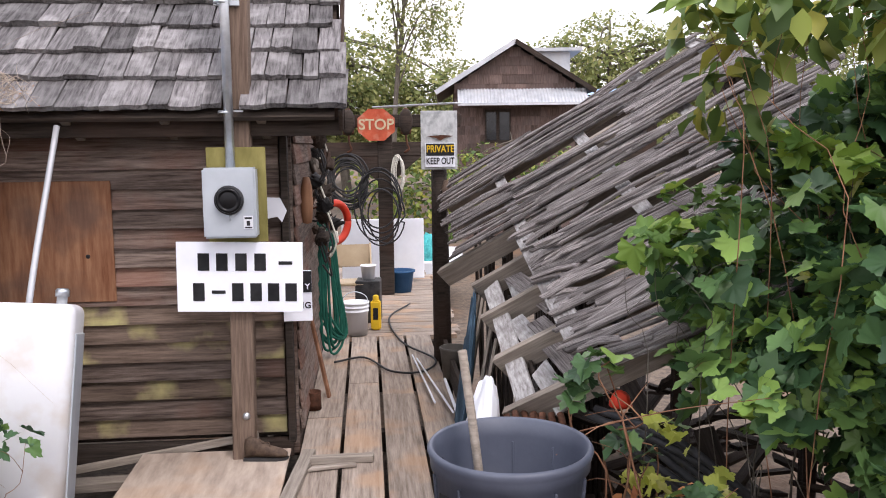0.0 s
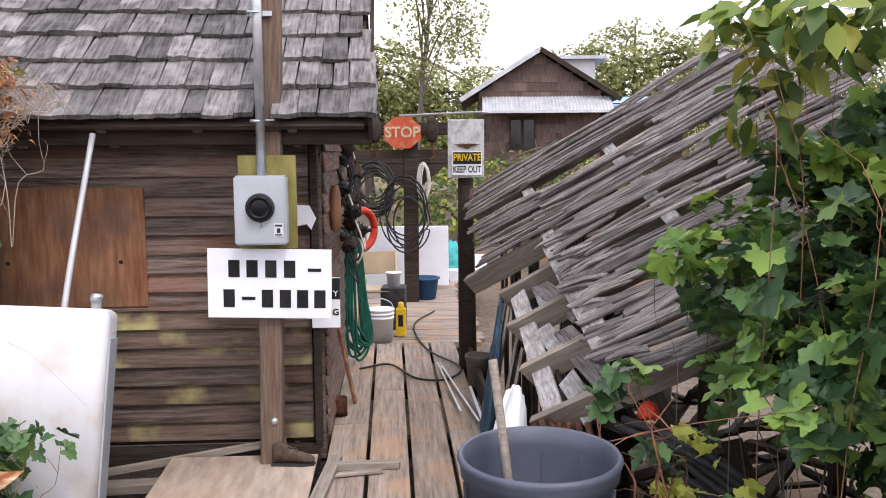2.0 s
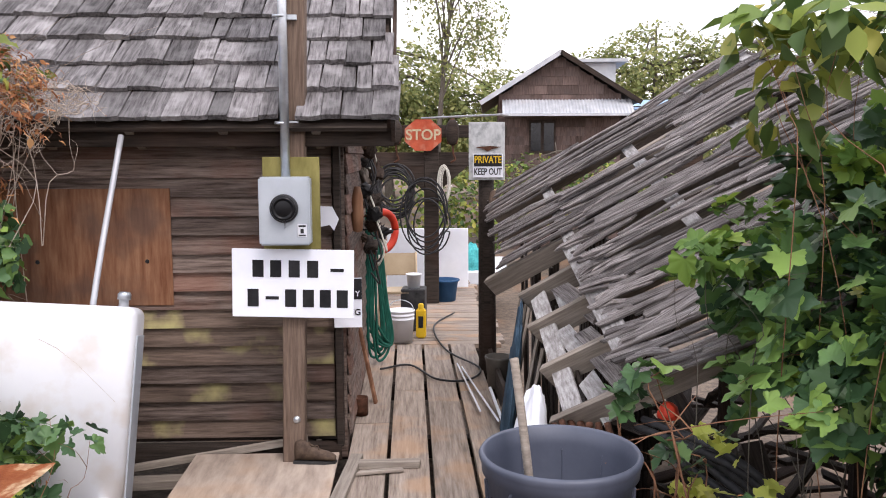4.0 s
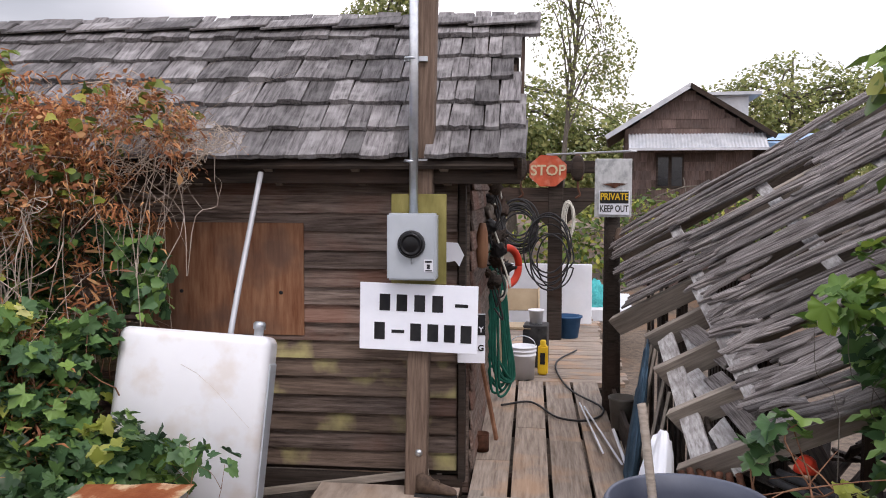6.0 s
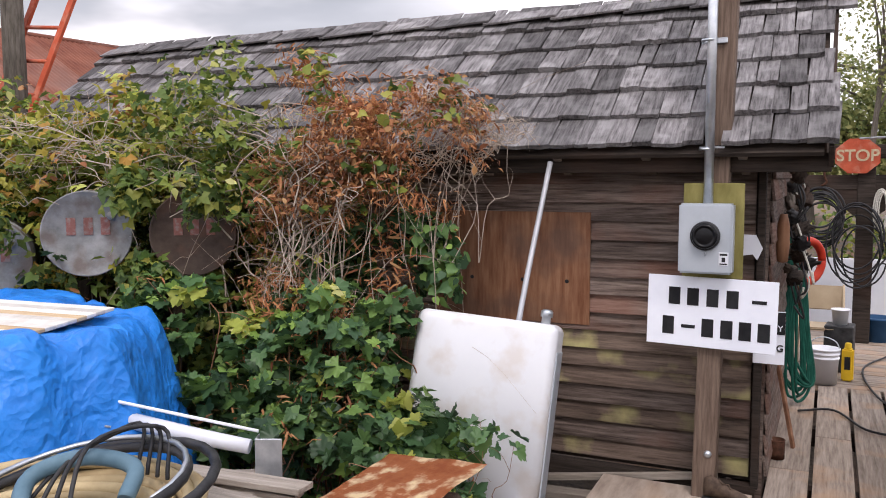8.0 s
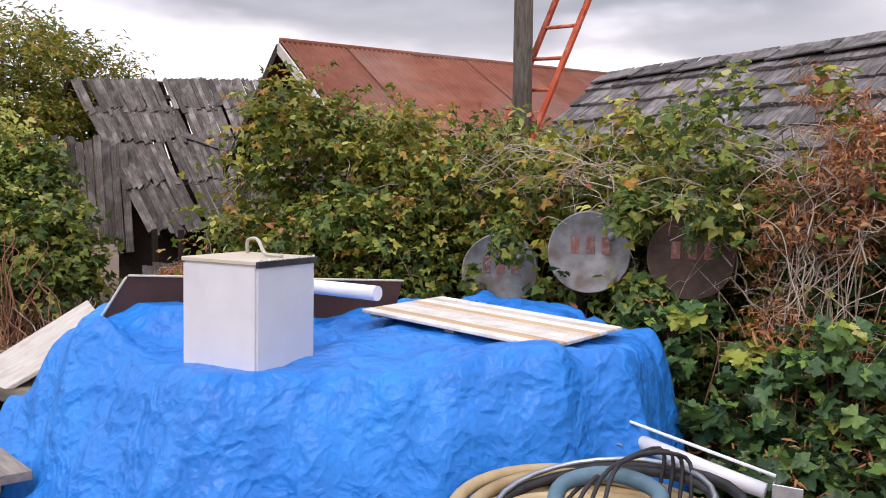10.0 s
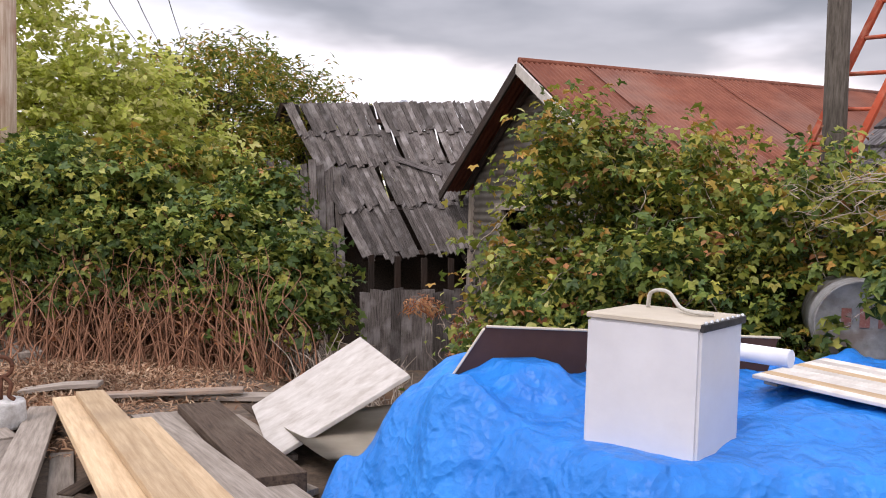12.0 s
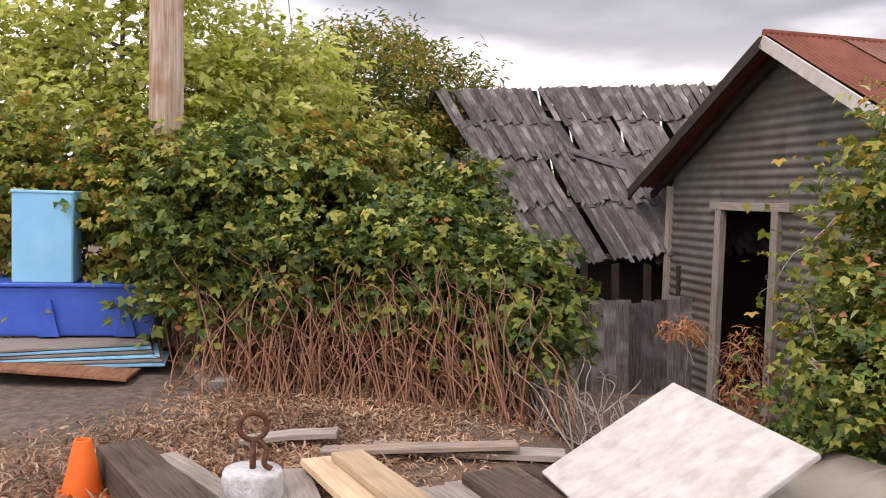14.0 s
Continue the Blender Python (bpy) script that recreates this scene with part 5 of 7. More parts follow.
part("back_board", box(0.35, 0.02, 0.56, 0.003), M["zincboard"], psign, "mottled grey board", pose(-0.01, 0.02, 0.29))
part("sign_plate", box(0.29, 0.008, 0.23, 0.001), M["signwhite"], psign, "", pose(0.0, -0.003, 0.15))
part("black_panel", box(0.27, 0.004, 0.115, 0), M["black"], psign, "", pose(0.0, -0.0085, 0.2))
part("letters", letters("PRIVATE", 0.062), M["yellow"], psign, "yellow letters", pose(0, -0.012, 0.205) @ Matrix.Diagonal((0.83, 1, 1.1, 1)))
part("letters", letters("KEEP OUT", 0.058), M["black"], psign, "black letters", pose(0, -0.0085, 0.09) @ Matrix.Diagonal((0.74, 1, 1.1, 1)))
part("spread_emblem", poly([(-0.13, 0, 0.03), (-0.04, 0, 0.01), (0, 0, -0.015), (0.04, 0, 0.01), (0.13, 0, 0.03), (0.03, 0, 0.04)], 0.004, (0, 1, 0)), M["rustiron"], psign, "", pose(0, -0.004, 0.3))
plank("pale_rail", None, M["iron_white"], (-0.7, 8.6, 2.53), (0.15, 8.3, 2.55), 0.14, 0.014, tags=("pale metal strip bridging the walk overhead", "metal strip"))

# ---- gear along the walk ----
bucket = thing("white_bucket", "white plastic pail with ribs and a wire handle", "bucket", pose(-1.03, 9.45, 0.0))
part("pail", lathe([(0, 0.005), (0.128, 0.005), (0.13, 0.0), (0.145, 0.27), (0.153, 0.272), (0.153, 0.285), (0.146, 0.287), (0.147, 0.315), (0.156, 0.317), (0.156, 0.33), (0.148, 0.332), (0.149, 0.36), (0.158, 0.362), (0.158, 0.378), (0.148, 0.38), (0.128, 0.02), (0, 0.02)], 32), M["white"], bucket)
part("bail", tube(spline([(-0.155, 0, 0.33), (-0.12, -0.03, 0.45), (0, -0.04, 0.5), (0.12, -0.03, 0.45), (0.155, 0, 0.33)], 5), 0.005, 6), M["galv"], bucket, "thin wire handle")
yj = thing("yellow_jug", "tall yellow plastic container beside a white bucket", "container", pose(-0.82, 9.7, 0) @ Matrix.Scale(1.15, 4))
part("jug_body", box(0.1, 0.1, 0.3, 0.015, True, 2), M["yellow"], yj)
part("jug_neck", lathe([(0.03, 0), (0.03, 0.05), (0.02, 0.06), (0, 0.06)], 14), M["yellow"], yj, "", pose(0, 0, 0.295))
part("dark_bar", box(0.05, 0.003, 0.12, 0), M["black"], yj, "", pose(0, -0.052, 0.17))
chair = thing("folding_chair", "beige metal folding chair on the boardwalk", "chair", pose(-1.16, 10.3, 0, 0, 0, 8) @ Matrix.Scale(1.08, 4))
part("backrest", box(0.44, 0.02, 0.26, 0.03, seg=2), M["beige"], chair, "", pose(0, 0.16, 0.72, -8, 0, 0))
part("seat", box(0.42, 0.4, 0.03, 0.012, seg=2), M["beige"], chair, "", pose(0, -0.05, 0.44))
for x in (-0.22, 0.22):
    part("leg", tube([(x, -0.25, 0), (x, 0.02, 0.45), (x, 0.18, 0.86)], 0.012, 8), M["beige"], chair)
    part("leg", tube([(x, 0.22, 0), (x, 0.0, 0.42)], 0.012, 8), M["beige"], chair)
cup = thing("white_cup", "white plastic tub on a dark crate", "tub", pose(-0.95, 10.2, 0.52))
part("cup_body", lathe([(0, 0.004), (0.075, 0.0), (0.09, 0.16), (0.1, 0.162), (0.1, 0.175), (0.088, 0.175), (0.07, 0.01), (0, 0.01)], 22), M["white"], cup)
crate = solid("dark_crate", box(0.3, 0.3, 0.52, 0.012, True), M["rubber"], "dark plastic crate standing on the boardwalk", "crate", pose(-0.95, 10.2, 0))
bin_ = thing("blue_tub", "dull blue plastic tub behind a post", "tub", pose(-0.68, 12.3, 0.0) @ Matrix.Scale(0.8, 4))
part("tub_body", lathe([(0, 0.01), (0.2, 0.0), (0.25, 0.36), (0.28, 0.37), (0.28, 0.4), (0.24, 0.4), (0.2, 0.03), (0, 0.03)], 24), M["dullblue"], bin_)
solid("white_sheet", box(1.3, 0.06, 0.95, 0.01, True), M["white"], "large white plastic sheet standing on the float", "sheet", pose(-1.0, 13.2, 0.05, -4, 0, 4))
solid("white_float", box(1.7, 2.2, 0.25, 0.03, True), M["white"], "low white painted float beyond the walk", "float", pose(-0.55, 15.5, -0.1))


def heap(rx, ry, rz, seed, amp=0.25, f=3.0, cuts=24):
    bm = bmesh.new()
    bmesh.ops.create_uvsphere(bm, u_segments=cuts * 2, v_segments=cuts, radius=1)
    for v in bm.verts:
        k = 1 + amp * noise.noise(v.co * f + Vector((seed, 0, 0))) + amp * 0.5 * noise.noise(v.co * f * 2.7 + Vector((0, seed, 0)))
        v.co = Vector((v.co.x * rx * k, v.co.y * ry * k, max(0, v.co.z * k) * rz))
    for fc in bm.faces:
        fc.smooth = True
    return bm


solid("teal_net", heap(0.36, 0.32, 0.42, 3, 0.4, 6), M["teal"], "crumpled teal fishing net heaped on the float", "net", pose(-0.45, 14.8, 0.15))
ring = thing("life_ring", "red life ring hung on the shed wall", "life ring", S @ pose(0.22, 2.75, 1.36))
part("ring_body", tube([(0.13 * math.cos(a), 0.15 * math.cos(a), 0.2 * math.sin(a)) for a in (2 * math.pi * k / 32 for k in range(33))], 0.04, 12), M["redplastic"], ring)


def coil(name, label, cat, m, mat_, r, turns, tr, seed, spread=0.05, squash=1.0, axis="y", hang=0.0):
    q = random.Random(seed)
    pts = []
    n = 26
    for k in range(turns * n + 1):
        a = 2 * math.pi * k / n
        tk = k // n
        q2 = random.Random(seed * 100 + tk)
        rr = r * (1 + q2.uniform(-0.14, 0.14))
        ox, oz, oy = q2.uniform(-1, 1) * spread, q2.uniform(-1, 0.2) * spread, q2.uniform(-1, 1) * spread
        x, z = rr * math.cos(a) + ox, rr * math.sin(a) * squash + oz
        z -= hang * tk / max(1, turns)
        pts.append((x, oy, z) if axis == "y" else (x, z, abs(oy) + tr))
    return solid(name, tube(pts, tr, 6), mat_, label, cat, m)


coil("black_hose", "black hose coiled on a hook beside the post", "hose", pose(-1.36, 11.85, 1.78), M["rubber"], 0.26, 11, 0.014, 2, 0.035, 1.15, "y", 0.25)
coil("black_cable", "black cable hanging in loops from the post", "cable", pose(-0.9, 11.8, 1.42), M["rubber"], 0.3, 6, 0.012, 4, 0.07, 1.5, "y", 0.3)
coil("pale_rope", "pale rope hanging in a hank from the beam", "rope", pose(-0.66, 11.95, 1.75), M["rope"], 0.07, 7, 0.009, 6, 0.03, 3.6)
for k in range(11):
    q = random.Random(k)
    x0 = 0.07 + q.uniform(-0.04, 0.05)
    pts = [S @ Vector(p) for p in ((x0, 2.5, 1.75), (x0 + 0.03, 2.45, 1.2), (x0 - 0.03 + q.uniform(-0.06, 0.08), 2.4, 0.55), (x0 + 0.06, 2.42, 0.06 + 0.04 * k), (x0 + 0.2 + q.uniform(-0.06, 0.06), 2.5, 0.25), (x0 + 0.12, 2.52, 1.0), (x0 + 0.02, 2.54, 1.72))]
    solid("garden_hose", tube(spline(pts, 6), 0.014, 7), M["greenhose"], "dark green hose loop hung on the shed wall", "hose", group="green hose loops")
for k in range(20):
    q = random.Random(40 + k)
    p = S @ Vector((0.08 + q.uniform(0, 0.13), 1.1 + q.uniform(0, 1.3), 2.25 - 0.052 * k))
    solid("rope_float", heap(0.035 + q.uniform(0, 0.04), 0.04, 0.1 + q.uniform(0, 0.06), k, 0.8, 3, 12), (M["rubber"], M["leather"], M["dark_wood"], M["corr"])[k % 4], "dark worn gear bundle hung at the shed corner", "fishing gear", Matrix.Translation(p) @ pose(0, 0, 0, q.uniform(-60, 60), q.uniform(-70, 70), 0), "gear at the shed corner")
    e_ = p + Vector((q.uniform(-0.05, 0.1), 0, -0.2))
    solid("hung_line", tube(spline([p, p + Vector((0.06, -0.02, -0.12 - q.uniform(0, 0.2))), p + Vector((q.uniform(-0.06, 0.1), 0, -0.3)), e_], 5), 0.009, 6), (M["rope"], M["rubber"], M["rubber"], M["rustiron"])[k % 4], "loop of worn line hung at the shed corner", "line", group="lines at the shed corner")
solid("wooden_float", lathe([(0, 0), (0.03, 0.01), (0.04, 0.12), (0.035, 0.24), (0.02, 0.3), (0, 0.3)], 12), M["ply"], "long wooden net float hung on the wall", "float", S @ pose(0.1, 0.5, 1.55) @ Matrix.Scale(1.2, 4))
solid("walk_cable", tube(spline([S @ Vector(p) for p in ((0.2, 2.2, 0.02), (0.5, 2.35, 0.02), (0.75, 1.8, 0.02), (1.05, 1.75, 0.02), (1.2, 2.2, 0.02), (0.9, 3.0, 0.02), (0.8, 4.3, 0.02), (1.1, 5.2, 0.02))], 6), 0.011, 7), M["rubber"], "black hose snaking over the boardwalk planks", "hose")
for a, b_, r in (((0.98, 2.3, 0.04), (1.08, 0.7, 0.04), 0.009), ((1.02, 2.2, 0.03), (1.2, 0.4, 0.05), 0.009), ((1.2, 1.1, 0.12), (1.24, 0.1, 0.03), 0.014)):
    solid("white_pipe", tube([S @ Vector(a), S @ Vector(b_)], r, 8), M["white"], "thin white plastic pipe lying along the walk", "pipe", group="pipes along the walk")
plank("leaning_stick", None, M["cane"], S @ Vector((0.2, 1.1, 0.0)), S @ Vector((0.03, 1.2, 0.8)), 0.03, 0.03, tags=("thin brown stick leaning on the shed", "stick"))
# edge boards, cloth and pails on the far side of the planks
plank("edge_board", None, M["dark_wood"], S @ Vector((1.32, -1.0, 0.0)), S @ Vector((1.3, 2.3, 0.12)), 0.04, 0.22, tags=("dark edge board along the boardwalk", "board"))
solid("blue_cloth", heap(0.05, 0.3, 1.0, 9, 0.2, 3.0, 20), M["denim"], "blue-grey cloth hanging below the fallen roof", "cloth", pose(0.13, 6.3, 0.0, 0, 6, 0))
gb = thing("grey_pail", "scuffed grey pail at the foot of the post", "bucket", pose(0.08, 7.6, 0.0))
part("pail", lathe([(0, 0.005), (0.1, 0.0), (0.125, 0.26), (0.132, 0.27), (0.132, 0.29), (0.12, 0.29), (0.098, 0.02), (0, 0.02)], 22), M["corr"], gb)
solid("white_sack", heap(0.14, 0.26, 0.95, 5, 0.09, 2.2, 32), M["white"], "full white plastic sack beside the grey bin", "sack", pose(0.17, 4.5, -0.1, 0, 5, 0))
for k in range(4):
    part_pts = [(0.36 + 0.05 * k, 4.6 + 0.05 * k, 0.62), (0.4 + 0.05 * k, 4.45, 0.5 + 0.03 * k), (0.48 + 0.06 * k, 4.4, 0.56), (0.5 + 0.05 * k, 4.5, 0.66)]
    solid("rusty_shackle", tube(spline(part_pts, 5), 0.02, 7), M["rustiron"], "rusty iron shackle hung on a rafter end", "shackle", group="rusty shackles")
trash = thing("grey_bin", "large round grey plastic bin with a rolled rim", "bin", pose(0.27, 3.1, 0.18))
part("bin_body", lathe([(0, 0.01), (0.225, 0.0), (0.24, 0.02), (0.29, 0.74), (0.305, 0.745), (0.307, 0.78), (0.312, 0.79), (0.318, 0.81), (0.308, 0.826), (0.294, 0.818), (0.286, 0.75), (0.225, 0.03), (0, 0.03)], 56), M["brute"], trash)
for k in range(10):
    a = 2 * math.pi * k / 10 + 0.2
    part("rib", box(0.012, 0.02, 0.66, 0.004), M["brute"], trash, "", pose(0.268 * math.cos(a), 0.268 * math.sin(a), 0.4, 0, 0, math.degrees(a) + 90) @ pose(0, 0, 0, 4, 0, 0))
part("dark_bar", box(0.12, 0.004, 0.05, 0), M["black"], trash, "", pose(-0.235, -0.19, 0.66, 0, 0, -52) @ pose(0, 0.004, 0, -4, 0, 0))
solid("tool_handle", tube(spline([(0.2, 3.12, 0.3), (0.16, 3.16, 0.8), (0.1, 3.2, 1.28), (0.09, 3.21, 1.34)], 4), 0.018, 9), M["greywood"], "weathered wooden tool handle standing in the bin", "tool handle")
wb = thing("white_pail", "white plastic pail in front of the grey bin", "bucket", pose(0.42, 2.62, 0.3))
part("pail", lathe([(0, 0.005), (0.13, 0.0), (0.15, 0.36), (0.16, 0.37), (0.16, 0.385), (0.15, 0.385), (0.128, 0.02), (0, 0.02)], 30), M["white"], wb)
solid("red_float", heap(0.06, 0.06, 0.08, 2, 0.1, 2, 12), M["redplastic"], "red plastic fishing float under the fallen roof", "float", pose(0.93, 4.25, 0.78))
for k in range(6):
    q = random.Random(90 + k)
    pts = [(0.85 + q.uniform(-0.1, 0.2), 4.3, 0.75 - 0.04 * k), (1.15, 4.0 + q.uniform(-0.1, 0.1), 0.7 - 0.05 * k), (1.5, 3.7, 0.45 - 0.04 * k), (1.9, 3.4, 0.2 - 0.02 * k)]
    solid("black_pipe", tube(spline(pts, 5), 0.022, 8), M["rubber"], "black plastic pipe sagging under the rubble", "pipe", group="black pipes")

# ---- tarpaulin heap ----
TP = [(-6.2, -0.28), (-4.15, 0.42), (-3.55, 1.6), (-3.28, 2.7), (-3.85, 3.55), (-6.2, 3.95), (-6.1, 1.1)]


def poly_dist(x, y):
    """Distance inside the outline (outside: minus)."""
    best, inside = 1e9, False
    for (ax, ay), (bx, by) in zip(TP, TP[1:] + TP[:1]):
        t = max(0, min(1, ((x - ax) * (bx - ax) + (y - ay) * (by - ay)) / ((bx - ax) ** 2 + (by - ay) ** 2)))
        best = min(best, math.hypot(x - ax - t * (bx - ax), y - ay - t * (by - ay)))
        if (ay > y) != (by > y) and x < (bx - ax) * (y - ay) / (by - ay) + ax:
            inside = not inside
    return best if inside else -best


def tarp_z(x, y):
    d = poly_dist(x, y)
    p = Vector((x, y, 0))
    d += 0.07 * noise.noise(p * 1.5) + 0.06 * noise.noise(p * 4)
    top = 1.31 + 0.17 * smooth(-4.9, -5.4, x) * smooth(1.8, 0.9, y) + 0.12 * smooth(0.9, 2.4, y) - 0.1 * smooth(3.0, 4.0, y)
    top -= 0.5 * smooth(0.0, 0.95, -0.63 * (x + 5.6) - 0.77 * (y - 0.45))
    g = ground_z(x, y) + 0.02
    h = smooth(-0.12, 0.36, d)
    w = p + 0.25 * Vector((noise.noise(p * 1.3), noise.noise(p * 1.3 + Vector((9, 0, 0))), 0))
    cell = [noise.voronoi(w * f + Vector((o, 0, 0)))[0] for f, o in ((1.7, 0), (4.3, 3), (10.0, 7))]
    crease = [min(0.6, c[1] - c[0]) for c in cell]
    r_, a_ = math.hypot(x + 4.69, y - 0.99), math.atan2(y - 0.99, x + 4.69)
    ray = 1 - 2.6 * abs(noise.noise(Vector((2.6 * math.cos(a_), 2.6 * math.sin(a_), 0.5 * r_ + 2))))
    fold = 0.08 * crease[0] + 0.055 * crease[1] + 0.02 * crease[2] + 0.03 * noise.noise(w * 1.1)
    fold += 0.1 * max(-0.6, ray) * smooth(0.25, 0.8, r_) * smooth(2.2, 0.9, r_)
    fold += (0.04 * math.sin(7 * (x + y) + 6 * noise.noise(p * 0.9)) + 0.1 * crease[0]) * smooth(0.6, 0.2, d) - 0.03
    fold = min(fold, 0.07)
    flat = 1 - 0.75 * (smooth(0.8, 0.35, math.hypot(x + 4.6, y - 0.95)) + smooth(1.0, 0.4, math.hypot(x + 4.6, y - 2.35)) * 0.8)
    return g + (top - g) * h + (fold - 0.02) * max(0.15, flat) + 0.012 * smooth(0.7, 0.3, math.hypot(x + 4.69, y - 0.99))


def tarp_bm():
    bm = bmesh.new()
    n = 250
    grid = {}
    for i in range(n + 1):
        for j in range(n + 1):
            x, y = -7.4 + 4.6 * i / n, -0.8 + 5.2 * j / n
            if poly_dist(x, y) > -0.28:
                grid[i, j] = bm.verts.new((x, y, tarp_z(x, y)))
    for (i, j) in grid:
        c = [(i, j), (i + 1, j), (i + 1, j + 1), (i, j + 1)]
        if all(k in grid for k in c):
            bm.faces.new([grid[k] for k in c]).smooth = True
    return bm


tarp = thing("blue_tarp", "wrinkled bright blue tarpaulin over a heap of goods", "tarpaulin", pose(-5.0, 1.8, 0.4))
part("sheet", tarp_bm(), M["tarp"], tarp, "", pose(5.0, -1.8, -0.4))
fz = 1.305
fridge = thing("white_box", "white insulated box with a dirty lid on the blue tarp", "box", pose(-4.69, 0.99, fz, 0, 0, 31) @ Matrix.Diagonal((1.24, 1.24, 1.05, 1)))
part("box_body", box(0.4, 0.37, 0.51, 0.01, True, 2), M["white"], fridge)
part("lid", box(0.405, 0.375, 0.022, 0.004), M["cream"], fridge, "dirty yellowed lid", pose(0, 0, 0.521))
hs = part("hinge_strip", box(0.018, 0.375, 0.03, 0.003), M["rubber"], fridge, "dark hinge strip with bright rivets", pose(0.203, 0, 0.515))
for k in range(8):
    part("rivet", lathe([(0.006, 0), (0.006, 0.008), (0, 0.012)], 8), M["galv"], hs, "", pose(0.003, -0.165 + 0.047 * k, 0.014))
for z in (0.36, 0.3):
    part("latch", lathe([(0, 0), (0.02, 0), (0.022, 0.02), (0.01, 0.03), (0, 0.03)], 12), M["black"], fridge, "", pose(-0.2, -0.12, z, 0, -90, 0))
part("rope_handle", tube(spline([(-0.12, 0.12, 0.53), (-0.1, 0.1, 0.6), (-0.03, 0.08, 0.61), (0.03, 0.05, 0.555), (0.1, 0.0, 0.545), (0.16, 0.02, 0.54)], 6), 0.008, 7), M["rope"], fridge, "pale rope handle")
brd = thing("panel_board", "pale ribbed wooden panel lying on the blue tarp", "panel", pose(-4.57, 2.4, 1.465, 0, 0, 18.5) @ pose(0, 0, 0, 1.5, 1.9, 0))
for k in range(9):
    part("slat", board_bm(1.38, 0.08, 0.02, seed=k), M["newwood"] if k % 4 == 1 else M["whiteboard"], brd, "", pose(-0.69, -0.34 + 0.083 * k, 0))
for x in (-0.6, 0.0, 0.6):
    part("cross_batten", box(0.07, 0.72, 0.02, 0.002), M["greywood"], brd, "", pose(x, 0, -0.021))
bp_ = [Vector((-5.54, 0.53, 1.69)), Vector((-5.41, 2.26, 1.61)), Vector((-5.5, 2.2, 1.2)), Vector((-5.66, 0.32, 1.3))]
bpn = (bp_[1] - bp_[0]).cross(bp_[3] - bp_[0]).normalized()
bpan = thing("brown_panel", "dark brown panel with a pale edge leaning behind the tarp", "panel")
part("sheet", poly(bp_, 0.018, bpn), M["brownpanel"], bpan)
plank("edge_strip", bpan, M["cream"], bp_[0] + Vector((0, 0, 0.006)), bp_[1] + Vector((0, 0, 0.006)), 0.025, 0.012)
plank("edge_strip", bpan, M["cream"], bp_[0] + Vector((0.006, -0.006, 0)), bp_[3] + Vector((0.006, -0.006, 0)), 0.02, 0.012)
solid("rolled_pipe", tube([(-5.4, 1.5, 1.62), (-4.8, 1.78, 1.62)], 0.045, 14), M["white"], "thick white plastic pipe lying on the tarp", "pipe")

# ---- pile between tarp and tank ----
solid("timber_baulk", box(0.9, 1.3, 0.5, 0.02), M["greywood"], "old grey timber baulk under the coiled hose", "timber", pose(-2.9, 2.15, 0.5, 0, 0, 35))
for k in range(9):
    a = pose(-2.75, 2.6, 0.74, 0, 0, 20 + rnd.uniform(-18, 18)) @ Vector((rnd.uniform(-0.5, -0.3), rnd.uniform(-0.6, 0.2), 0.02 * k * 0.4))
    plank("grey_board", None, M["greywood"], a, a + Vector((0.6, 0.1 + rnd.uniform(-0.2, 0.2), -0.03)), 0.12, 0.03, tags=("old grey board on the timber stack", "board", "boards on the timber stack"))
cl = thing("suction_hose", "tan suction hose coiled on a stack of timber", "hose", pose(-3.0, 1.85, 0.78))
for k in range(10):
    r = 0.52 - 0.058 * (k % 4) + 0.012 * (k // 4)
    part("turn", tube([(r * math.cos(a) + 0.02 * (k % 2), r * math.sin(a), 0.035 + 0.05 * (k // 4) + 0.015 * math.sin(2 * a + k)) for a in (2 * math.pi * j / 40 for j in range(41))], 0.03, 9), M["tanhose"], cl)
coil("black_hose_coil", "stiff black hose coiled over the tan hose", "hose", pose(-2.93, 1.9, 0.92, 8, -6, 0), M["rubber"], 0.5, 2, 0.022, 12, 0.03, 0.95, "z")
coil("grey_hose_coil", "thin grey hose in a loop over the coils", "hose", pose(-2.95, 1.9, 0.96, 10, -4, 0), M["galv"], 0.47, 1, 0.012, 13, 0.02, 0.95, "z")
solid("blue_hose", tube(spline([(-3.05, 1.72, 0.9), (-3.15, 1.85, 1.0), (-3.02, 2.0, 1.06), (-2.85, 2.1, 1.02), (-2.78, 2.0, 0.93)], 6), 0.035, 10), M["bluehose"], "thick grey-blue hose arched over the coil", "hose")
for k in range(4):
    q = random.Random(k + 3)
    solid("black_wire", tube(spline([(-3.12 + 0.1 * k, 1.75, 0.86), (-3.1 + 0.06 * k, 1.95, 1.02 + 0.04 * k), (-3.05 + 0.05 * k, 2.3, 1.12), (-2.95 + 0.06 * k, 2.2, 0.95)], 6), 0.009, 6), M["rubber"], "thin black wire sprung over the coil", "wire", group="black wires")
solid("white_tube", tube([(-3.66, 2.58, 1.0), (-3.12, 2.74, 0.92), (-2.92, 2.84, 0.88)], 0.042, 12, 0.036), M["white"], "white plastic tube lying on the stack", "tube")
solid("white_rod", tube([(-4.0, 2.35, 1.18), (-2.9, 2.88, 0.95)], 0.009, 6), M["white"], "thin white rod leaning on the stack", "rod")
solid("grey_rod", tube([(-4.35, 1.9, 1.15), (-3.5, 2.5, 0.98)], 0.006, 6), M["galv"], "thin grey rod leaning on the tarp", "rod")
brk = thing("steel_bracket", "bent galvanised steel bracket on the timber stack", "bracket", pose(-2.82, 2.86, 0.74, 0, 0, 30))
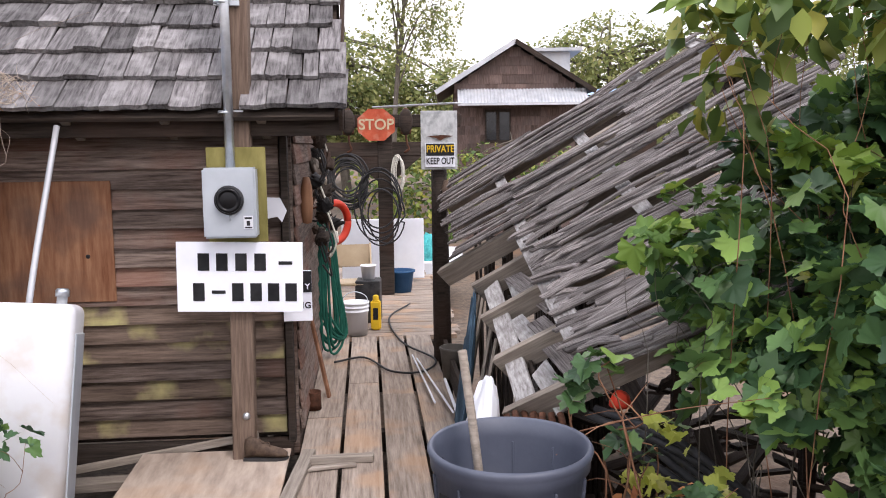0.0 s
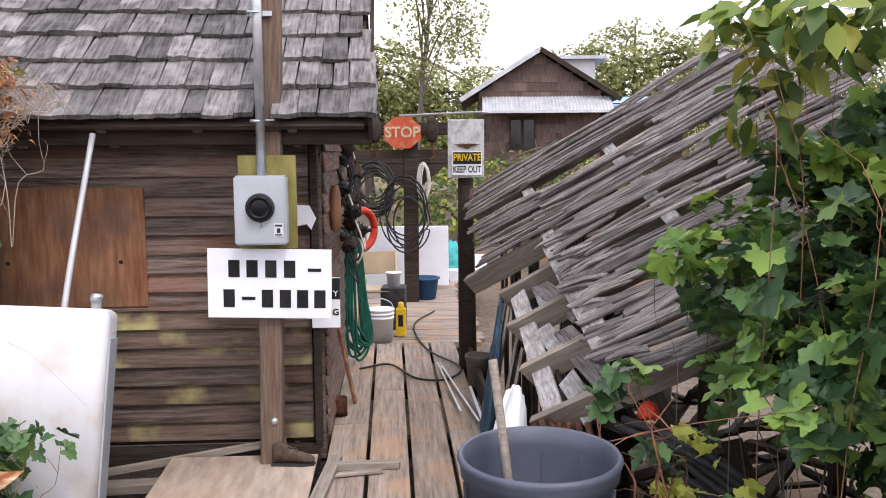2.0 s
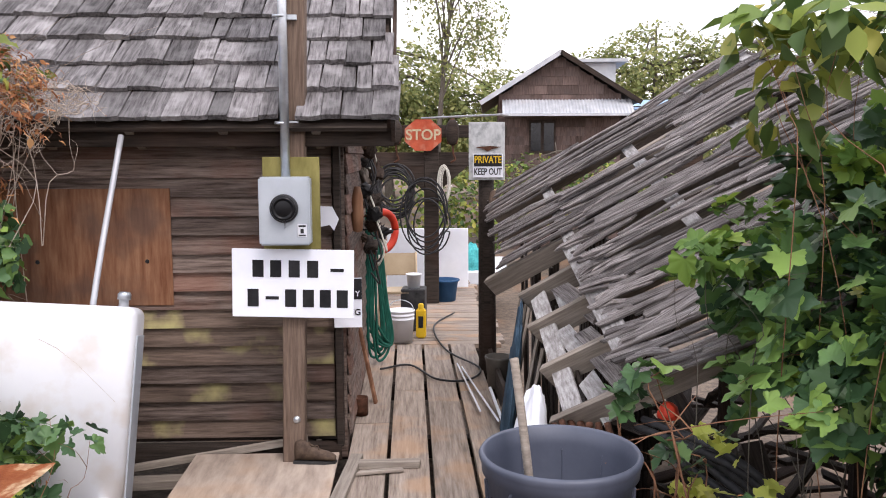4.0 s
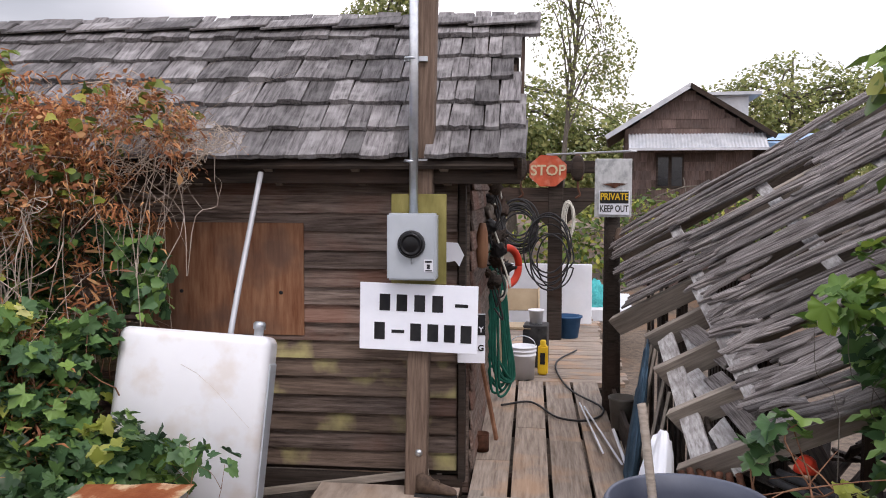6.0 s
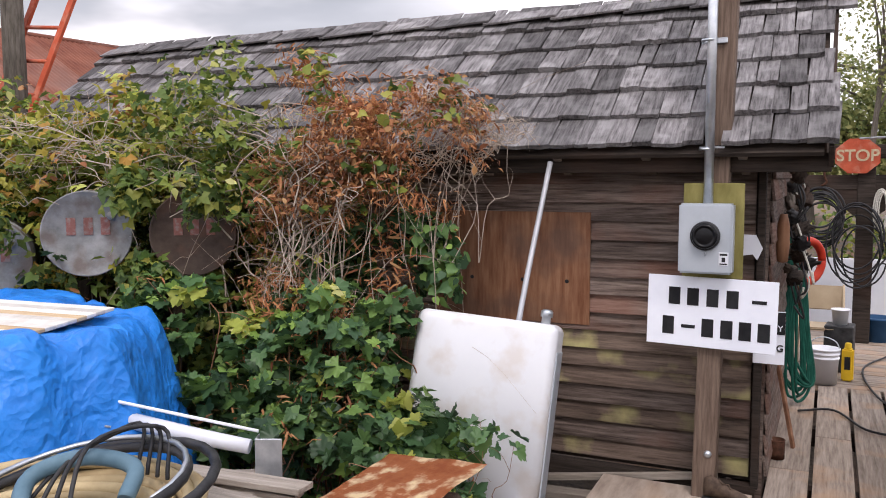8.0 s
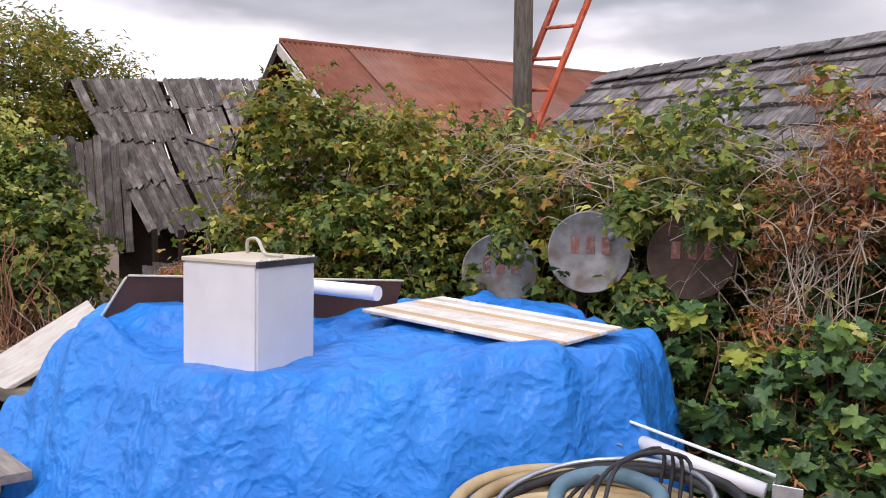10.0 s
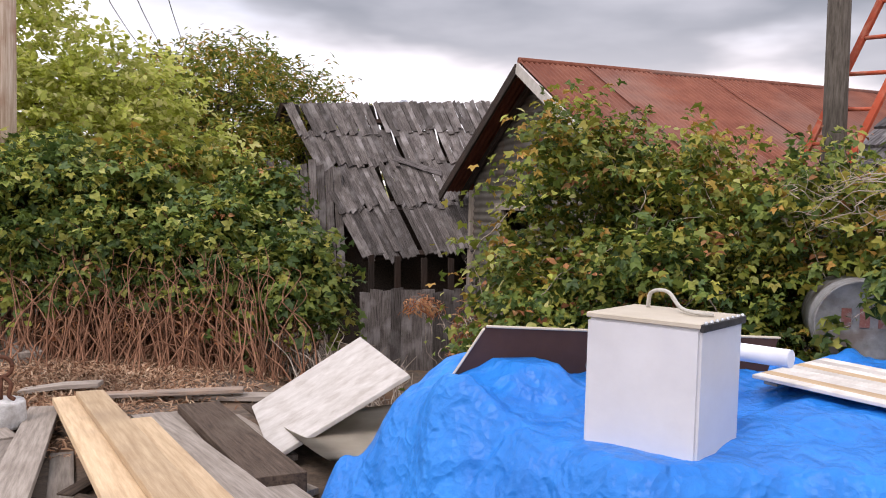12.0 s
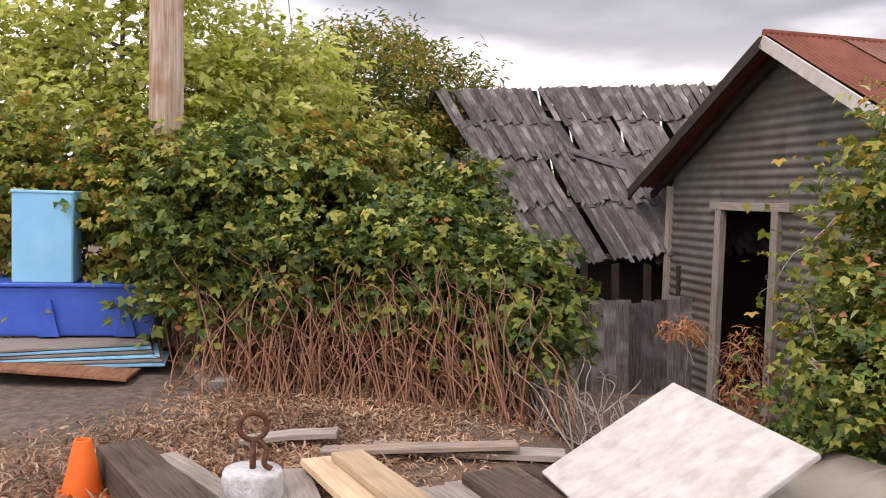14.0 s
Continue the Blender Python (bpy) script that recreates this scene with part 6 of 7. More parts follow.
part("plate", box(0.13, 0.008, 0.19, 0.002, True), M["galv"], brk)
part("flange", box(0.008, 0.08, 0.19, 0.002, True), M["galv"], brk, "", pose(-0.062, 0.04, 0))


def flaked_plate(n=14, size=0.62):
    """A square plate lying in xy from its corner, dished and eaten away along two edges."""
    bm = bmesh.new()
    g = []
    for i in range(n + 1):
        row = []
        for k in range(n + 1):
            u, v = size * i / n, size * k / n
            if k == 0:
                v += 0.012 * abs(math.sin(i * 1.3)) + 0.01 * noise.noise(Vector((i * 0.9, 0, 4)))
            if i == 0:
                u += 0.008 * noise.noise(Vector((k * 0.7, 3, 0)))
            row.append(bm.verts.new((u, v, 0.012 * noise.noise(Vector((u * 6, v * 6, 1))))))
        g.append(row)
    for a, b in zip(g, g[1:]):
        for k in range(n):
            bm.faces.new((a[k], a[k + 1], b[k + 1], b[k])).smooth = True
    bmesh.ops.solidify(bm, geom=list(bm.faces), thickness=0.008)
    return bm


solid("rusty_sheet", flaked_plate(), M["rustflake"], "rusty sheet with flaking cream paint over the timber", "metal sheet", pose(-2.48, 3.39, 0.76, 0, 0, -96) @ pose(0, 0, 0, 7, 8, 0))
solid("timber_block", box(0.44, 0.44, 0.78, 0.02), M["beam"], "dark timber block under the rusty sheet", "timber", pose(-2.2, 3.08, 0.28, 0, 0, 5))

# ---- drums ----
for x, y, z, yaw, m_, lb in ((-4.56, 4.05, 1.79, 42, M["drumbrown"], "rusty brown oil drum lying on its side, end outwards"), (-5.1, 3.6, 1.8, 47, M["drumgrey"], "grey oil drum lying on its side, end outwards"), (-5.82, 3.32, 1.6, 52, M["drumgrey"], "dull rusted oil drum tipped on its side")):
    dr = thing("oil_drum", lb, "drum", pose(x, y, z, 0, 0, yaw), "drums in the brambles")
    part("drum_shell", lathe([(0, 0.012), (0.275, 0.012), (0.285, 0.0), (0.295, 0.0), (0.295, 0.02), (0.287, 0.03), (0.287, 0.28), (0.297, 0.29), (0.287, 0.3), (0.287, 0.85), (0, 0.85)], 44), m_, dr, "", pose(0, 0, 0, -90, 0, 0))
    part("bung", lathe([(0.03, 0.0), (0.03, -0.012), (0, -0.014)], 14), m_, dr, "", pose(0.16, 0.005, 0.12, -90, 0, 0))
    for k in range(3):
        part("number_bar", box(0.06, 0.003, 0.12, 0), M["drumink"], dr, "faded red painted bar", pose(-0.1 + 0.11 * k, 0.008, 0.05))
for k, x in enumerate((-4.3, -5.2, -6.1)):
    plank("drum_rack_beam", None, M["dark_wood"], (x - 0.3, 3.6 + 0.1 * k, -0.6), (x - 0.3, 3.9, 1.42), 0.16, 0.12, (0, -1, 0), tags=("dark timber stand under the drums", "stand", "drum stand"))

# ---- pole and ladder ----
up_ = thing("wooden_pole", "weathered grey wooden pole rising behind the brambles", "pole", pose(-7.5, 4.7, -0.6))
part("pole_shaft", tube([(0.05, 0, 0), (0, 0, 3), (-0.06, 0, 7.5)], 0.115, 14, 0.09), M["bark"], up_)
lad = thing("red_ladder", "faded red wooden ladder leaning against the pole", "ladder")
l0, l1 = Vector((-8.35, 4.45, 1.6)), Vector((-6.85, 5.3, 5.6))
off_ = Vector((0.5, 0.06, -0.04))
plank("rail", lad, M["stopred"], l0, l1, 0.07, 0.035, (0, -1, 0))
plank("rail", lad, M["stopred"], l0 + off_, l1 + off_ * 0.9, 0.07, 0.035, (0, -1, 0))
for k in range(13):
    p = l0.lerp(l1, (k + 0.5) / 13)
    part("rung", tube([p, p + off_], 0.019, 8), M["stopred"], lad)

# ---- timber pile by the road ----
wp = [Vector((-8.57, 0.7, 1.18)), Vector((-7.17, 0.68, 1.13)), Vector((-7.11, -0.26, 0.63)), Vector((-8.62, -0.19, 0.62))]
solid("white_board", poly(wp[::-1], 0.03, (wp[1] - wp[0]).cross(wp[3] - wp[0]).normalized() * (1 if (wp[1] - wp[0]).cross(wp[3] - wp[0]).z < 0 else -1), 0.004), M["whiteboard"], "scuffed white board propped on the timber pile", "board")
crl = bmesh.new()
ga = []
for i in range(13):
    s = i / 12
    ga.append([crl.verts.new((-7.9 + 1.75 * s, -0.1 + 1.5 * j / 6, 0.68 + 0.2 * s * s + 0.22 * (j / 6) ** 2 + 0.03 * math.sin(3 * s + j))) for j in range(7)])
for a, b in zip(ga, ga[1:]):
    for k in range(6):
        crl.faces.new((a[k], b[k], b[k + 1], a[k + 1])).smooth = True
bmesh.ops.solidify(crl, geom=list(crl.faces), thickness=0.012)
solid("cream_sheet", crl, M["cream"], "curled cream sheet of board beneath the white board", "sheet")


def pile(name, m_, p0, p1, w, t, label, cat="plank", up=(0, 0, 1), group="planks of the timber pile"):
    return plank(name, None, m_, p0, p1, w, t, up, rnd.uniform(-0.01, 0.015), 0.012, "", (label, cat, group))


NEW, GREY = "fresh sawn pale plank on the timber pile", "old grey plank on the timber pile"
pile("new_plank", M["newwood"], (-8.85, -1.6, 0.7), (-4.4, -0.92, 0.9), 0.19, 0.045, NEW)
pile("new_plank", M["newwood"], (-8.75, -1.42, 0.76), (-4.3, -0.7, 0.95), 0.2, 0.045, NEW)
pile("new_plank", M["newwood"], (-7.7, -1.08, 0.78), (-4.2, -0.48, 0.9), 0.19, 0.045, NEW)
pile("grey_plank", M["greywood"], (-8.9, -1.75, 0.62), (-4.6, -1.7, 0.8), 0.22, 0.05, GREY)
pile("grey_plank", M["greywood"], (-8.3, -1.0, 0.66), (-4.8, -0.28, 0.78), 0.24, 0.05, GREY)
pile("grey_plank", M["greywood"], (-8.5, -0.78, 0.62), (-5.2, -0.1, 0.7), 0.2, 0.05, GREY)
pile("grey_plank", M["greywood"], (-8.0, -2.0, 0.6), (-5.6, -2.05, 0.68), 0.34, 0.06, "wide grey plank beneath the concrete weight")
pile("grey_plank", M["greywood"], (-9.35, -2.5, 0.62), (-8.0, -1.9, 0.62), 0.14, 0.05, GREY)
pile("grey_plank", M["greywood"], (-9.7, -2.0, 0.6), (-9.5, -1.35, 0.68), 0.16, 0.04, GREY)
pile("grey_plank", M["greywood"], (-9.5, -1.2, 0.58), (-8.9, 0.1, 0.62), 0.2, 0.04, GREY)
pile("grey_plank", M["deck"], (-9.3, -1.5, 0.62), (-9.0, -0.2, 0.68), 0.15, 0.03, GREY)
pile("heavy_beam", M["beam"], (-8.45, -0.62, 0.56), (-6.4, -0.33, 0.6), 0.32, 0.3, "dark creosoted beam in the timber pile", "beam")
pile("heavy_beam", M["beam"], (-9.15, -2.76, 0.66), (-7.6, -2.23, 0.66), 0.28, 0.26, "dark creosoted beam lying by the road", "beam")
pile("heavy_beam", M["beam"], (-8.2, -2.3, 0.55), (-5.4, -2.35, 0.66), 0.25, 0.22, "dark creosoted beam in the timber pile", "beam")
for k in range(14):
    a = Vector((rnd.uniform(-8.9, -7.0), rnd.uniform(-2.2, 0.1), 0.56))
    pile("grey_plank", M["greywood"] if k % 3 else M["beam"], a, a + Vector((rnd.uniform(0.5, 1.5), rnd.uniform(-0.25, 0.5), 0.03)), rnd.uniform(0.08, 0.18), 0.04, GREY)
cw = thing("concrete_weight", "round concrete weight with a rusty iron ring", "weight", pose(-8.42, -2.0, 0.62))
part("block", lathe([(0, 0), (0.168, 0.0), (0.175, 0.02), (0.165, 0.17), (0.155, 0.19), (0, 0.195)], 36), M["concrete"], cw)
part("eye_bolt", tube([(0, 0, 0.15), (0, 0, 0.36)], 0.018, 8), M["rustiron"], cw)
part("iron_ring", tube([(0.0, 0.075 * math.cos(a), 0.43 + 0.075 * math.sin(a)) for a in (2 * math.pi * k / 24 for k in range(25))], 0.016, 8), M["rustiron"], cw, "rusty ring")
part("chain", tube(spline([(0, 0.02, 0.36), (0.03, 0.07, 0.31), (0.04, 0.06, 0.23), (0.05, 0.1, 0.2)], 5), 0.016, 6), M["rustiron"], cw)
cone = thing("traffic_cone", "orange plastic traffic cone on the gravel", "cone", pose(-8.85, -2.93, 0.56))
part("cone_body", lathe([(0.12, 0.02), (0.05, 0.33), (0.045, 0.34), (0.035, 0.34), (0.1, 0.03)], 28), M["orange"], cone)
part("cone_base", box(0.3, 0.3, 0.025, 0.01, True), M["orange"], cone)
tote = thing("blue_container", "blue plastic container with moulded ribs on a pile of boards", "container", pose(-12.75, -3.75, 0.86, 0, 0, -4))
part("container_body", poly([(0.0, -1.05, 0), (0.0, 0.98, 0), (0.0, 1.02, 0.5), (0, -1.05, 0.5)], 0.9, (-1, 0, 0), 0.02), M["blueplastic"], tote)
part("flange", box(0.98, 2.12, 0.04, 0.01), M["blueplastic"], tote, "", pose(-0.45, -0.01, 0.51))
for y in (-0.75, 0.0, 0.72):
    part("rib", poly([(0, y - 0.1, 0), (0, y + 0.1, 0), (0, y + 0.02, 0.36), (0, y - 0.02, 0.36)], 0.05, (1, 0, 0)), M["blueplastic"], tote)
lbx = thing("pale_blue_box", "pale blue metal box standing on the blue container", "box", pose(-12.95, -3.8, 1.39, 0, 0, -3))
part("box_body", box(0.45, 0.56, 0.9, 0.015, True), M["lightblue"], lbx)
part("box_lid", box(0.47, 0.58, 0.03, 0.006), M["lightblue"], lbx, "", pose(0, 0, 0.9))
for k in range(6):
    plank("stacked_board", None, M["greywood"] if k % 2 else M["lightblue"], (-12.55 + 0.04 * k, -4.7, 0.66 + 0.033 * k), (-12.5 - 0.05 * k, -2.62 - 0.05 * k, 0.66 + 0.033 * k), 0.7, 0.024, tags=("board in a stack under the blue container", "board", "stacked boards"))
plank("stacked_board", None, M["ply"], (-12.15, -4.2, 0.72), (-11.95, -2.9, 0.62), 0.5, 0.03, tags=("orange-brown board leaning on the stack", "board", "stacked boards"))
pile("grey_plank", M["greywood"], (-12.6, -2.4, 0.62), (-11.4, -2.1, 0.6), 0.25, 0.1, "short thick grey plank on the leaf litter")
upole = thing("utility_pole", "tall peeled wooden utility pole behind the brambles", "utility pole", pose(-13.9, -2.72, 0.4))
part("pole_shaft", tube([(0.03, 0.0, -0.3), (0.0, 0, 3), (-0.02, -0.04, 9)], 0.21, 18, 0.17), M["polewood"], upole)
part("crossarm", box(0.12, 2.2, 0.14, 0.01), M["dark_wood"], upole, "", pose(0.02, 0, 8.85))
fpole = thing("far_pole", "far utility pole with a crossarm", "utility pole", pose(-40, 0.32, -0.4))
part("pole_shaft", tube([(0, 0, 0), (0, 0, 9.3)], 0.15, 10, 0.11), M["dark_wood"], fpole)
part("crossarm", box(0.12, 2.0, 0.14, 0.01), M["dark_wood"], fpole, "", pose(0, 0, 8.9))
for k, (p, q) in enumerate(((( -13.9, -3.6, 9.3), (-40, -0.55, 8.55)), ((-13.9, -2.75, 9.3), (-40, 0.3, 8.55)), ((-13.9, -1.8, 9.3), (-40, 1.2, 8.55)))):
    a, b = Vector(p), Vector(q)
    solid("power_line", tube([a.lerp(b, s / 8) - Vector((0, 0, 2.4 * (s / 8) * (1 - s / 8))) for s in range(9)], 0.014, 5), M["black"], "thin black power line across the sky", "cable", group="power lines")

# ---- plants ----
shrub("currant_bush", "dense green leafy bush beside the fallen roof", [(1.75, 3.7, 1.35, 0.6, 0.6, 0.75), (2.35, 3.6, 1.8, 0.7, 0.6, 0.7), (2.0, 3.1, 0.75, 0.55, 0.5, 0.45), (2.2, 3.1, 1.3, 0.7, 0.6, 0.9), (2.3, 3.6, 2.35, 0.4, 0.4, 0.4)], 6800, 0.115, M["leaf_dark"], 11, "palmate", M["bark"], nstem=10, rstem=0.007, root=(1.9, 3.6, -0.3), inner=0.4, gap=0.1, extra=((0.05, M["leaf_bright"], "palmate", 0.09),), shoots=0.25)
shrub("young_shoots", "yellow-green young shoots fringing the bush", [(1.32, 3.75, 1.72, 0.3, 0.25, 0.16), (1.08, 3.8, 1.6, 0.22, 0.2, 0.1), (1.45, 3.3, 0.95, 0.16, 0.16, 0.16), (1.6, 3.3, 1.95, 0.25, 0.25, 0.18)], 190, 0.1, M["leaf_fresh"], 19, "palmate", M["bark"], 8, 0.004, (1.9, 3.6, -0.3), shoots=0.2)
shrub("young_shrub", "bright green sprays of leaves overhanging the roof", [(1.45, 3.2, 2.62, 0.5, 0.35, 0.14), (1.1, 3.2, 2.6, 0.25, 0.25, 0.1), (1.9, 3.3, 2.6, 0.5, 0.4, 0.25), (1.25, 3.5, 2.3, 0.15, 0.2, 0.25)], 380, 0.14, M["leaf_bramble"], 12, "oval", nstem=18, rstem=0.0035, root=(2.2, 3.3, -0.3), gap=0.12, droop=1.2)
shrub("low_sprigs", "low sprigs with dusty green leaves by the bin", [(0.72, 3.45, 0.95, 0.2, 0.2, 0.2), (0.98, 3.3, 0.68, 0.28, 0.25, 0.22), (1.25, 3.1, 0.5, 0.35, 0.3, 0.22)], 105, 0.1, M["leaf_dark"], 13, "palmate", nstem=26, root=(1.1, 3.4, -0.2), gap=0.18, extra=((0.3, M["leaf_dead"], "oval", 0.06), (0.22, M["leaf_bright"], "palmate", 0.07)), shoots=0.2)
shrub("withered_bush", "withered brown bush against the shed roof", [(-4.0, 4.65, 2.5, 0.22, 0.22, 0.5), (-3.9, 4.4, 1.75, 0.28, 0.22, 0.65), (-3.62, 4.65, 2.25, 0.3, 0.25, 0.4), (-3.2, 4.85, 2.45, 0.42, 0.28, 0.34), (-3.35, 4.8, 1.95, 0.35, 0.25, 0.35), (-3.8, 4.25, 1.2, 0.28, 0.2, 0.4)], 8200, 0.075, M["leaf_dead"], 14, "strip", M["twig"], 150, 0.0042, (-3.6, 4.8, -0.5), gap=0.2, extra=((0.25, M["leaf_dead"], "oval", 0.055), (0.06, M["leaf_bramble"], "lobed", 0.08)), wild=0.5, droop=2.2, shoots=0.24)
shrub("shaded_bramble", "dark green bramble under the withered bush", [(-3.75, 4.75, 1.35, 0.55, 0.25, 0.55), (-3.3, 4.9, 1.55, 0.4, 0.2, 0.4)], 1300, 0.095, M["leaf_dark"], 35, "lobed", M["cane"], 12, 0.005, (-3.6, 4.8, -0.5), extra=((0.5, M["leaf_dead"], "strip", 0.1),))
shrub("bare_twigs", "tangle of bare pale twigs reaching from the bush", [(-2.8, 4.95, 2.4, 0.5, 0.25, 0.25), (-3.1, 4.9, 2.2, 0.3, 0.25, 0.3)], 50, 0.05, M["leaf_dead"], 31, "strip", M["twig"], 120, 0.0035, (-3.4, 4.9, 1.6), wild=0.5)
shrub("bare_twigs", "pale dead twigs straggling over the brambles", [(-4.3, 4.4, 2.2, 1.0, 0.3, 0.6), (-3.7, 4.2, 1.5, 0.5, 0.25, 0.5)], 60, 0.05, M["leaf_dead"], 32, "strip", M["twig"], 90, 0.006, (-3.9, 4.5, 1.0), wild=0.5)
shrub("bare_twigs", "pale dead twigs over the drums and brambles", [(-5.4, 4.0, 2.3, 1.0, 0.3, 0.5), (-6.4, 3.7, 2.3, 0.7, 0.3, 0.4)], 60, 0.05, M["leaf_dead"], 38, "strip", M["twig"], 80, 0.005, (-5.6, 4.2, 1.2), wild=0.5)
for k, (x, y, z, rx, rz, n) in enumerate(((-3.6, 4.2, 0.95, 0.5, 0.4, 420), (-4.05, 3.75, 0.6, 0.5, 0.5, 430), (-3.3, 4.0, 0.55, 0.5, 0.4, 430), (-2.85, 3.95, 0.45, 0.45, 0.35, 330), (-3.5, 3.6, 0.3, 0.6, 0.45, 430), (-4.4, 3.95, 1.2, 0.5, 0.4, 380), (-3.35, 4.3, 1.25, 0.25, 0.25, 160), (-2.75, 3.6, 0.2, 0.5, 0.4, 300))):
    shrub("green_vine", "green leafy vine below the withered bush", [(x, y, z, rx, 0.35, rz)], int(n * 1.5), 0.092, M["leaf_dark"], 20 + k, "palmate", nstem=10, gap=0.18, group="vines by the tank", root=(x, y, -0.6), extra=((0.06, M["leaf_bright"], "palmate", 0.09), (0.14, M["leaf_dead"], "strip", 0.09)), shoots=0.22)
shrub("tank_sprig", "thin green sprig growing before the white tank", [(-2.4, 4.0, 0.72, 0.28, 0.12, 0.12), (-2.55, 4.0, 0.45, 0.2, 0.12, 0.2), (-2.1, 3.95, 0.7, 0.12, 0.1, 0.1), (-1.75, 4.3, 0.12, 0.14, 0.1, 0.1)], 64, 0.085, M["leaf_dark"], 33, "palmate", nstem=4, rstem=0.004, root=(-2.7, 4.0, -0.4))
BR = ((-4.9, 4.6, 1.75, 0.65, 0.5, 0.95, 1700, "leaf_bramble"), (-5.6, 4.5, 1.75, 0.6, 0.5, 0.85, 1500, "leaf_olive"), (-6.4, 4.3, 1.7, 0.7, 0.6, 0.85, 1800, "leaf_olive"), (-7.1, 4.1, 1.7, 0.7, 0.6, 0.95, 1800, "leaf_bramble"), (-7.9, 3.6, 1.75, 0.75, 0.7, 0.95, 2000, "leaf_olive"), (-8.5, 3.0, 1.85, 0.75, 0.6, 1.05, 2200, "leaf_bramble"), (-8.55, 2.6, 1.9, 0.5, 0.5, 1.1, 1800, "leaf_olive"), (-7.6, 2.9, 1.2, 0.9, 0.5, 0.7, 1800, "leaf_bramble"), (-5.4, 4.3, 0.95, 0.8, 0.35, 0.6, 1200, "leaf_bramble"), (-8.4, 2.2, 0.9, 0.5, 0.45, 0.7, 1200, "leaf_bramble"))
for k, (x, y, z, rx, ry, rz, n, lf) in enumerate(BR):
    shrub("bramble", "tall bramble with green and yellowing leaves", [(x, y, z, rx, ry, rz), (x - 0.2, y + 0.3, z - 0.7, rx, ry, rz * 0.8), (x + 0.15, y - 0.1, z + rz * 0.75, rx * 0.4, ry * 0.4, rz * 0.4)], int(n * 2.2), 0.1, M[lf], 40 + k, "trifoliate", M["twig"], 26, 0.006, (x, y, -0.6), "brambles by the sheds", 0.14, 0.25, ((0.05, M["leaf_dead"], "oval", 0.08), (0.16, M["leaf_bright"], "oval", 0.09)), 0.4, 0.3, 0.58)
shrub("drum_vines", "vine leaves trailing over the oil drums", [(-4.75, 3.75, 1.5, 0.3, 0.15, 0.14), (-5.3, 3.45, 1.45, 0.25, 0.15, 0.12), (-5.55, 3.2, 1.75, 0.12, 0.12, 0.3), (-4.3, 3.9, 2.0, 0.12, 0.12, 0.25), (-4.85, 3.75, 2.05, 0.15, 0.15, 0.2), (-5.7, 3.1, 1.5, 0.25, 0.1, 0.2), (-5.15, 3.4, 1.55, 0.2, 0.1, 0.12)], 420, 0.11, M["leaf_bramble"], 34, "trifoliate", M["twig"], 18, 0.004, (-5.0, 4.0, 0.5), wild=0.3)
TH = ((-11.3, 0.5, 1.15, 0.6, 0.5, 0.6, 1500, "leaf_bramble"), (-12.0, -0.4, 1.35, 0.8, 0.6, 0.75, 2100, "leaf_bramble"), (-12.5, -1.3, 1.55, 0.8, 0.7, 0.9, 2300, "leaf_bramble"), (-12.7, -2.2, 1.6, 0.7, 0.6, 1.1, 2300, "leaf_bramble"), (-13.3, -1.0, 1.95, 0.9, 0.9, 0.85, 2300, "leaf_olive"), (-13.2, 0.3, 1.75, 0.8, 0.7, 0.8, 1900, "leaf_bramble"), (-13.6, -2.0, 2.1, 0.8, 0.7, 0.75, 1700, "leaf_bramble"), (-13.7, -3.2, 1.8, 0.8, 0.7, 0.95, 2300, "leaf_olive"), (-14.2, -4.6, 1.8, 1.0, 0.9, 1.1, 2000, "leaf_olive"), (-14.0, -0.2, 2.0, 0.7, 0.7, 0.75, 1500, "leaf_olive"))
for k, (x, y, z, rx, ry, rz, n, lf) in enumerate(TH):
    shrub("bramble", "bramble thicket with green leaves over brown canes", [(x, y, z, rx, ry, rz), (x + 0.1, y + 0.2, z + rz * 0.8, rx * 0.4, ry * 0.4, rz * 0.35)], int(n * 2.2), 0.135, M[lf], 60 + k, "trifoliate", M["cane"], 30, 0.009, (x, y, 0.2), "bramble thicket", 0.14, 0.3, ((0.06, M["leaf_dead"], "oval", 0.08), (0.16, M["leaf_bright"], "oval", 0.1)), 0.0, 0.3, 0.45)


shrub("withered_vine", "withered brown vine hanging before the iron shed door", [(-10.0, 2.3, 0.85, 0.22, 0.2, 0.45), (-10.4, 1.9, 1.2, 0.3, 0.2, 0.12), (-9.7, 2.1, 0.5, 0.3, 0.2, 0.3)], 1100, 0.1, M["leaf_dead"], 36, "strip", M["twig"], 24, 0.005, (-9.8, 2.3, -0.2), wild=0.4, droop=2.0)


shrub("withered_bramble", "withered brown leaves over the dead canes", [(-11.0, -0.2, 0.95, 0.5, 0.5, 0.35), (-11.6, -1.0, 0.95, 0.5, 0.5, 0.35), (-11.9, -1.8, 0.9, 0.4, 0.4, 0.3)], 900, 0.09, M["leaf_dead"], 37, "strip", M["cane"], 60, 0.006, (-11.4, -0.8, 0.4), wild=0.5, droop=1.5)


def cane_heap(seed, n, x0, y0, x1, y1, h):
    q = random.Random(seed)
    roots, tips = [], []
    for _ in range(n):
        s = q.random()
        x, y = x0 + (x1 - x0) * s, y0 + (y1 - y0) * s
        x += q.gauss(0.1, 0.25)
        roots.append((x + q.uniform(-0.1, 0.5), y + q.gauss(0, 0.2), ground_z(x, y)))
        tips.append((x - q.uniform(0.0, 0.4), y + q.gauss(0, 0.28), ground_z(x, y) + h * q.uniform(0.2, 1.5)))
    return stems_bm(roots, tips, 0.0105, seed, 0.05, 4, 0)


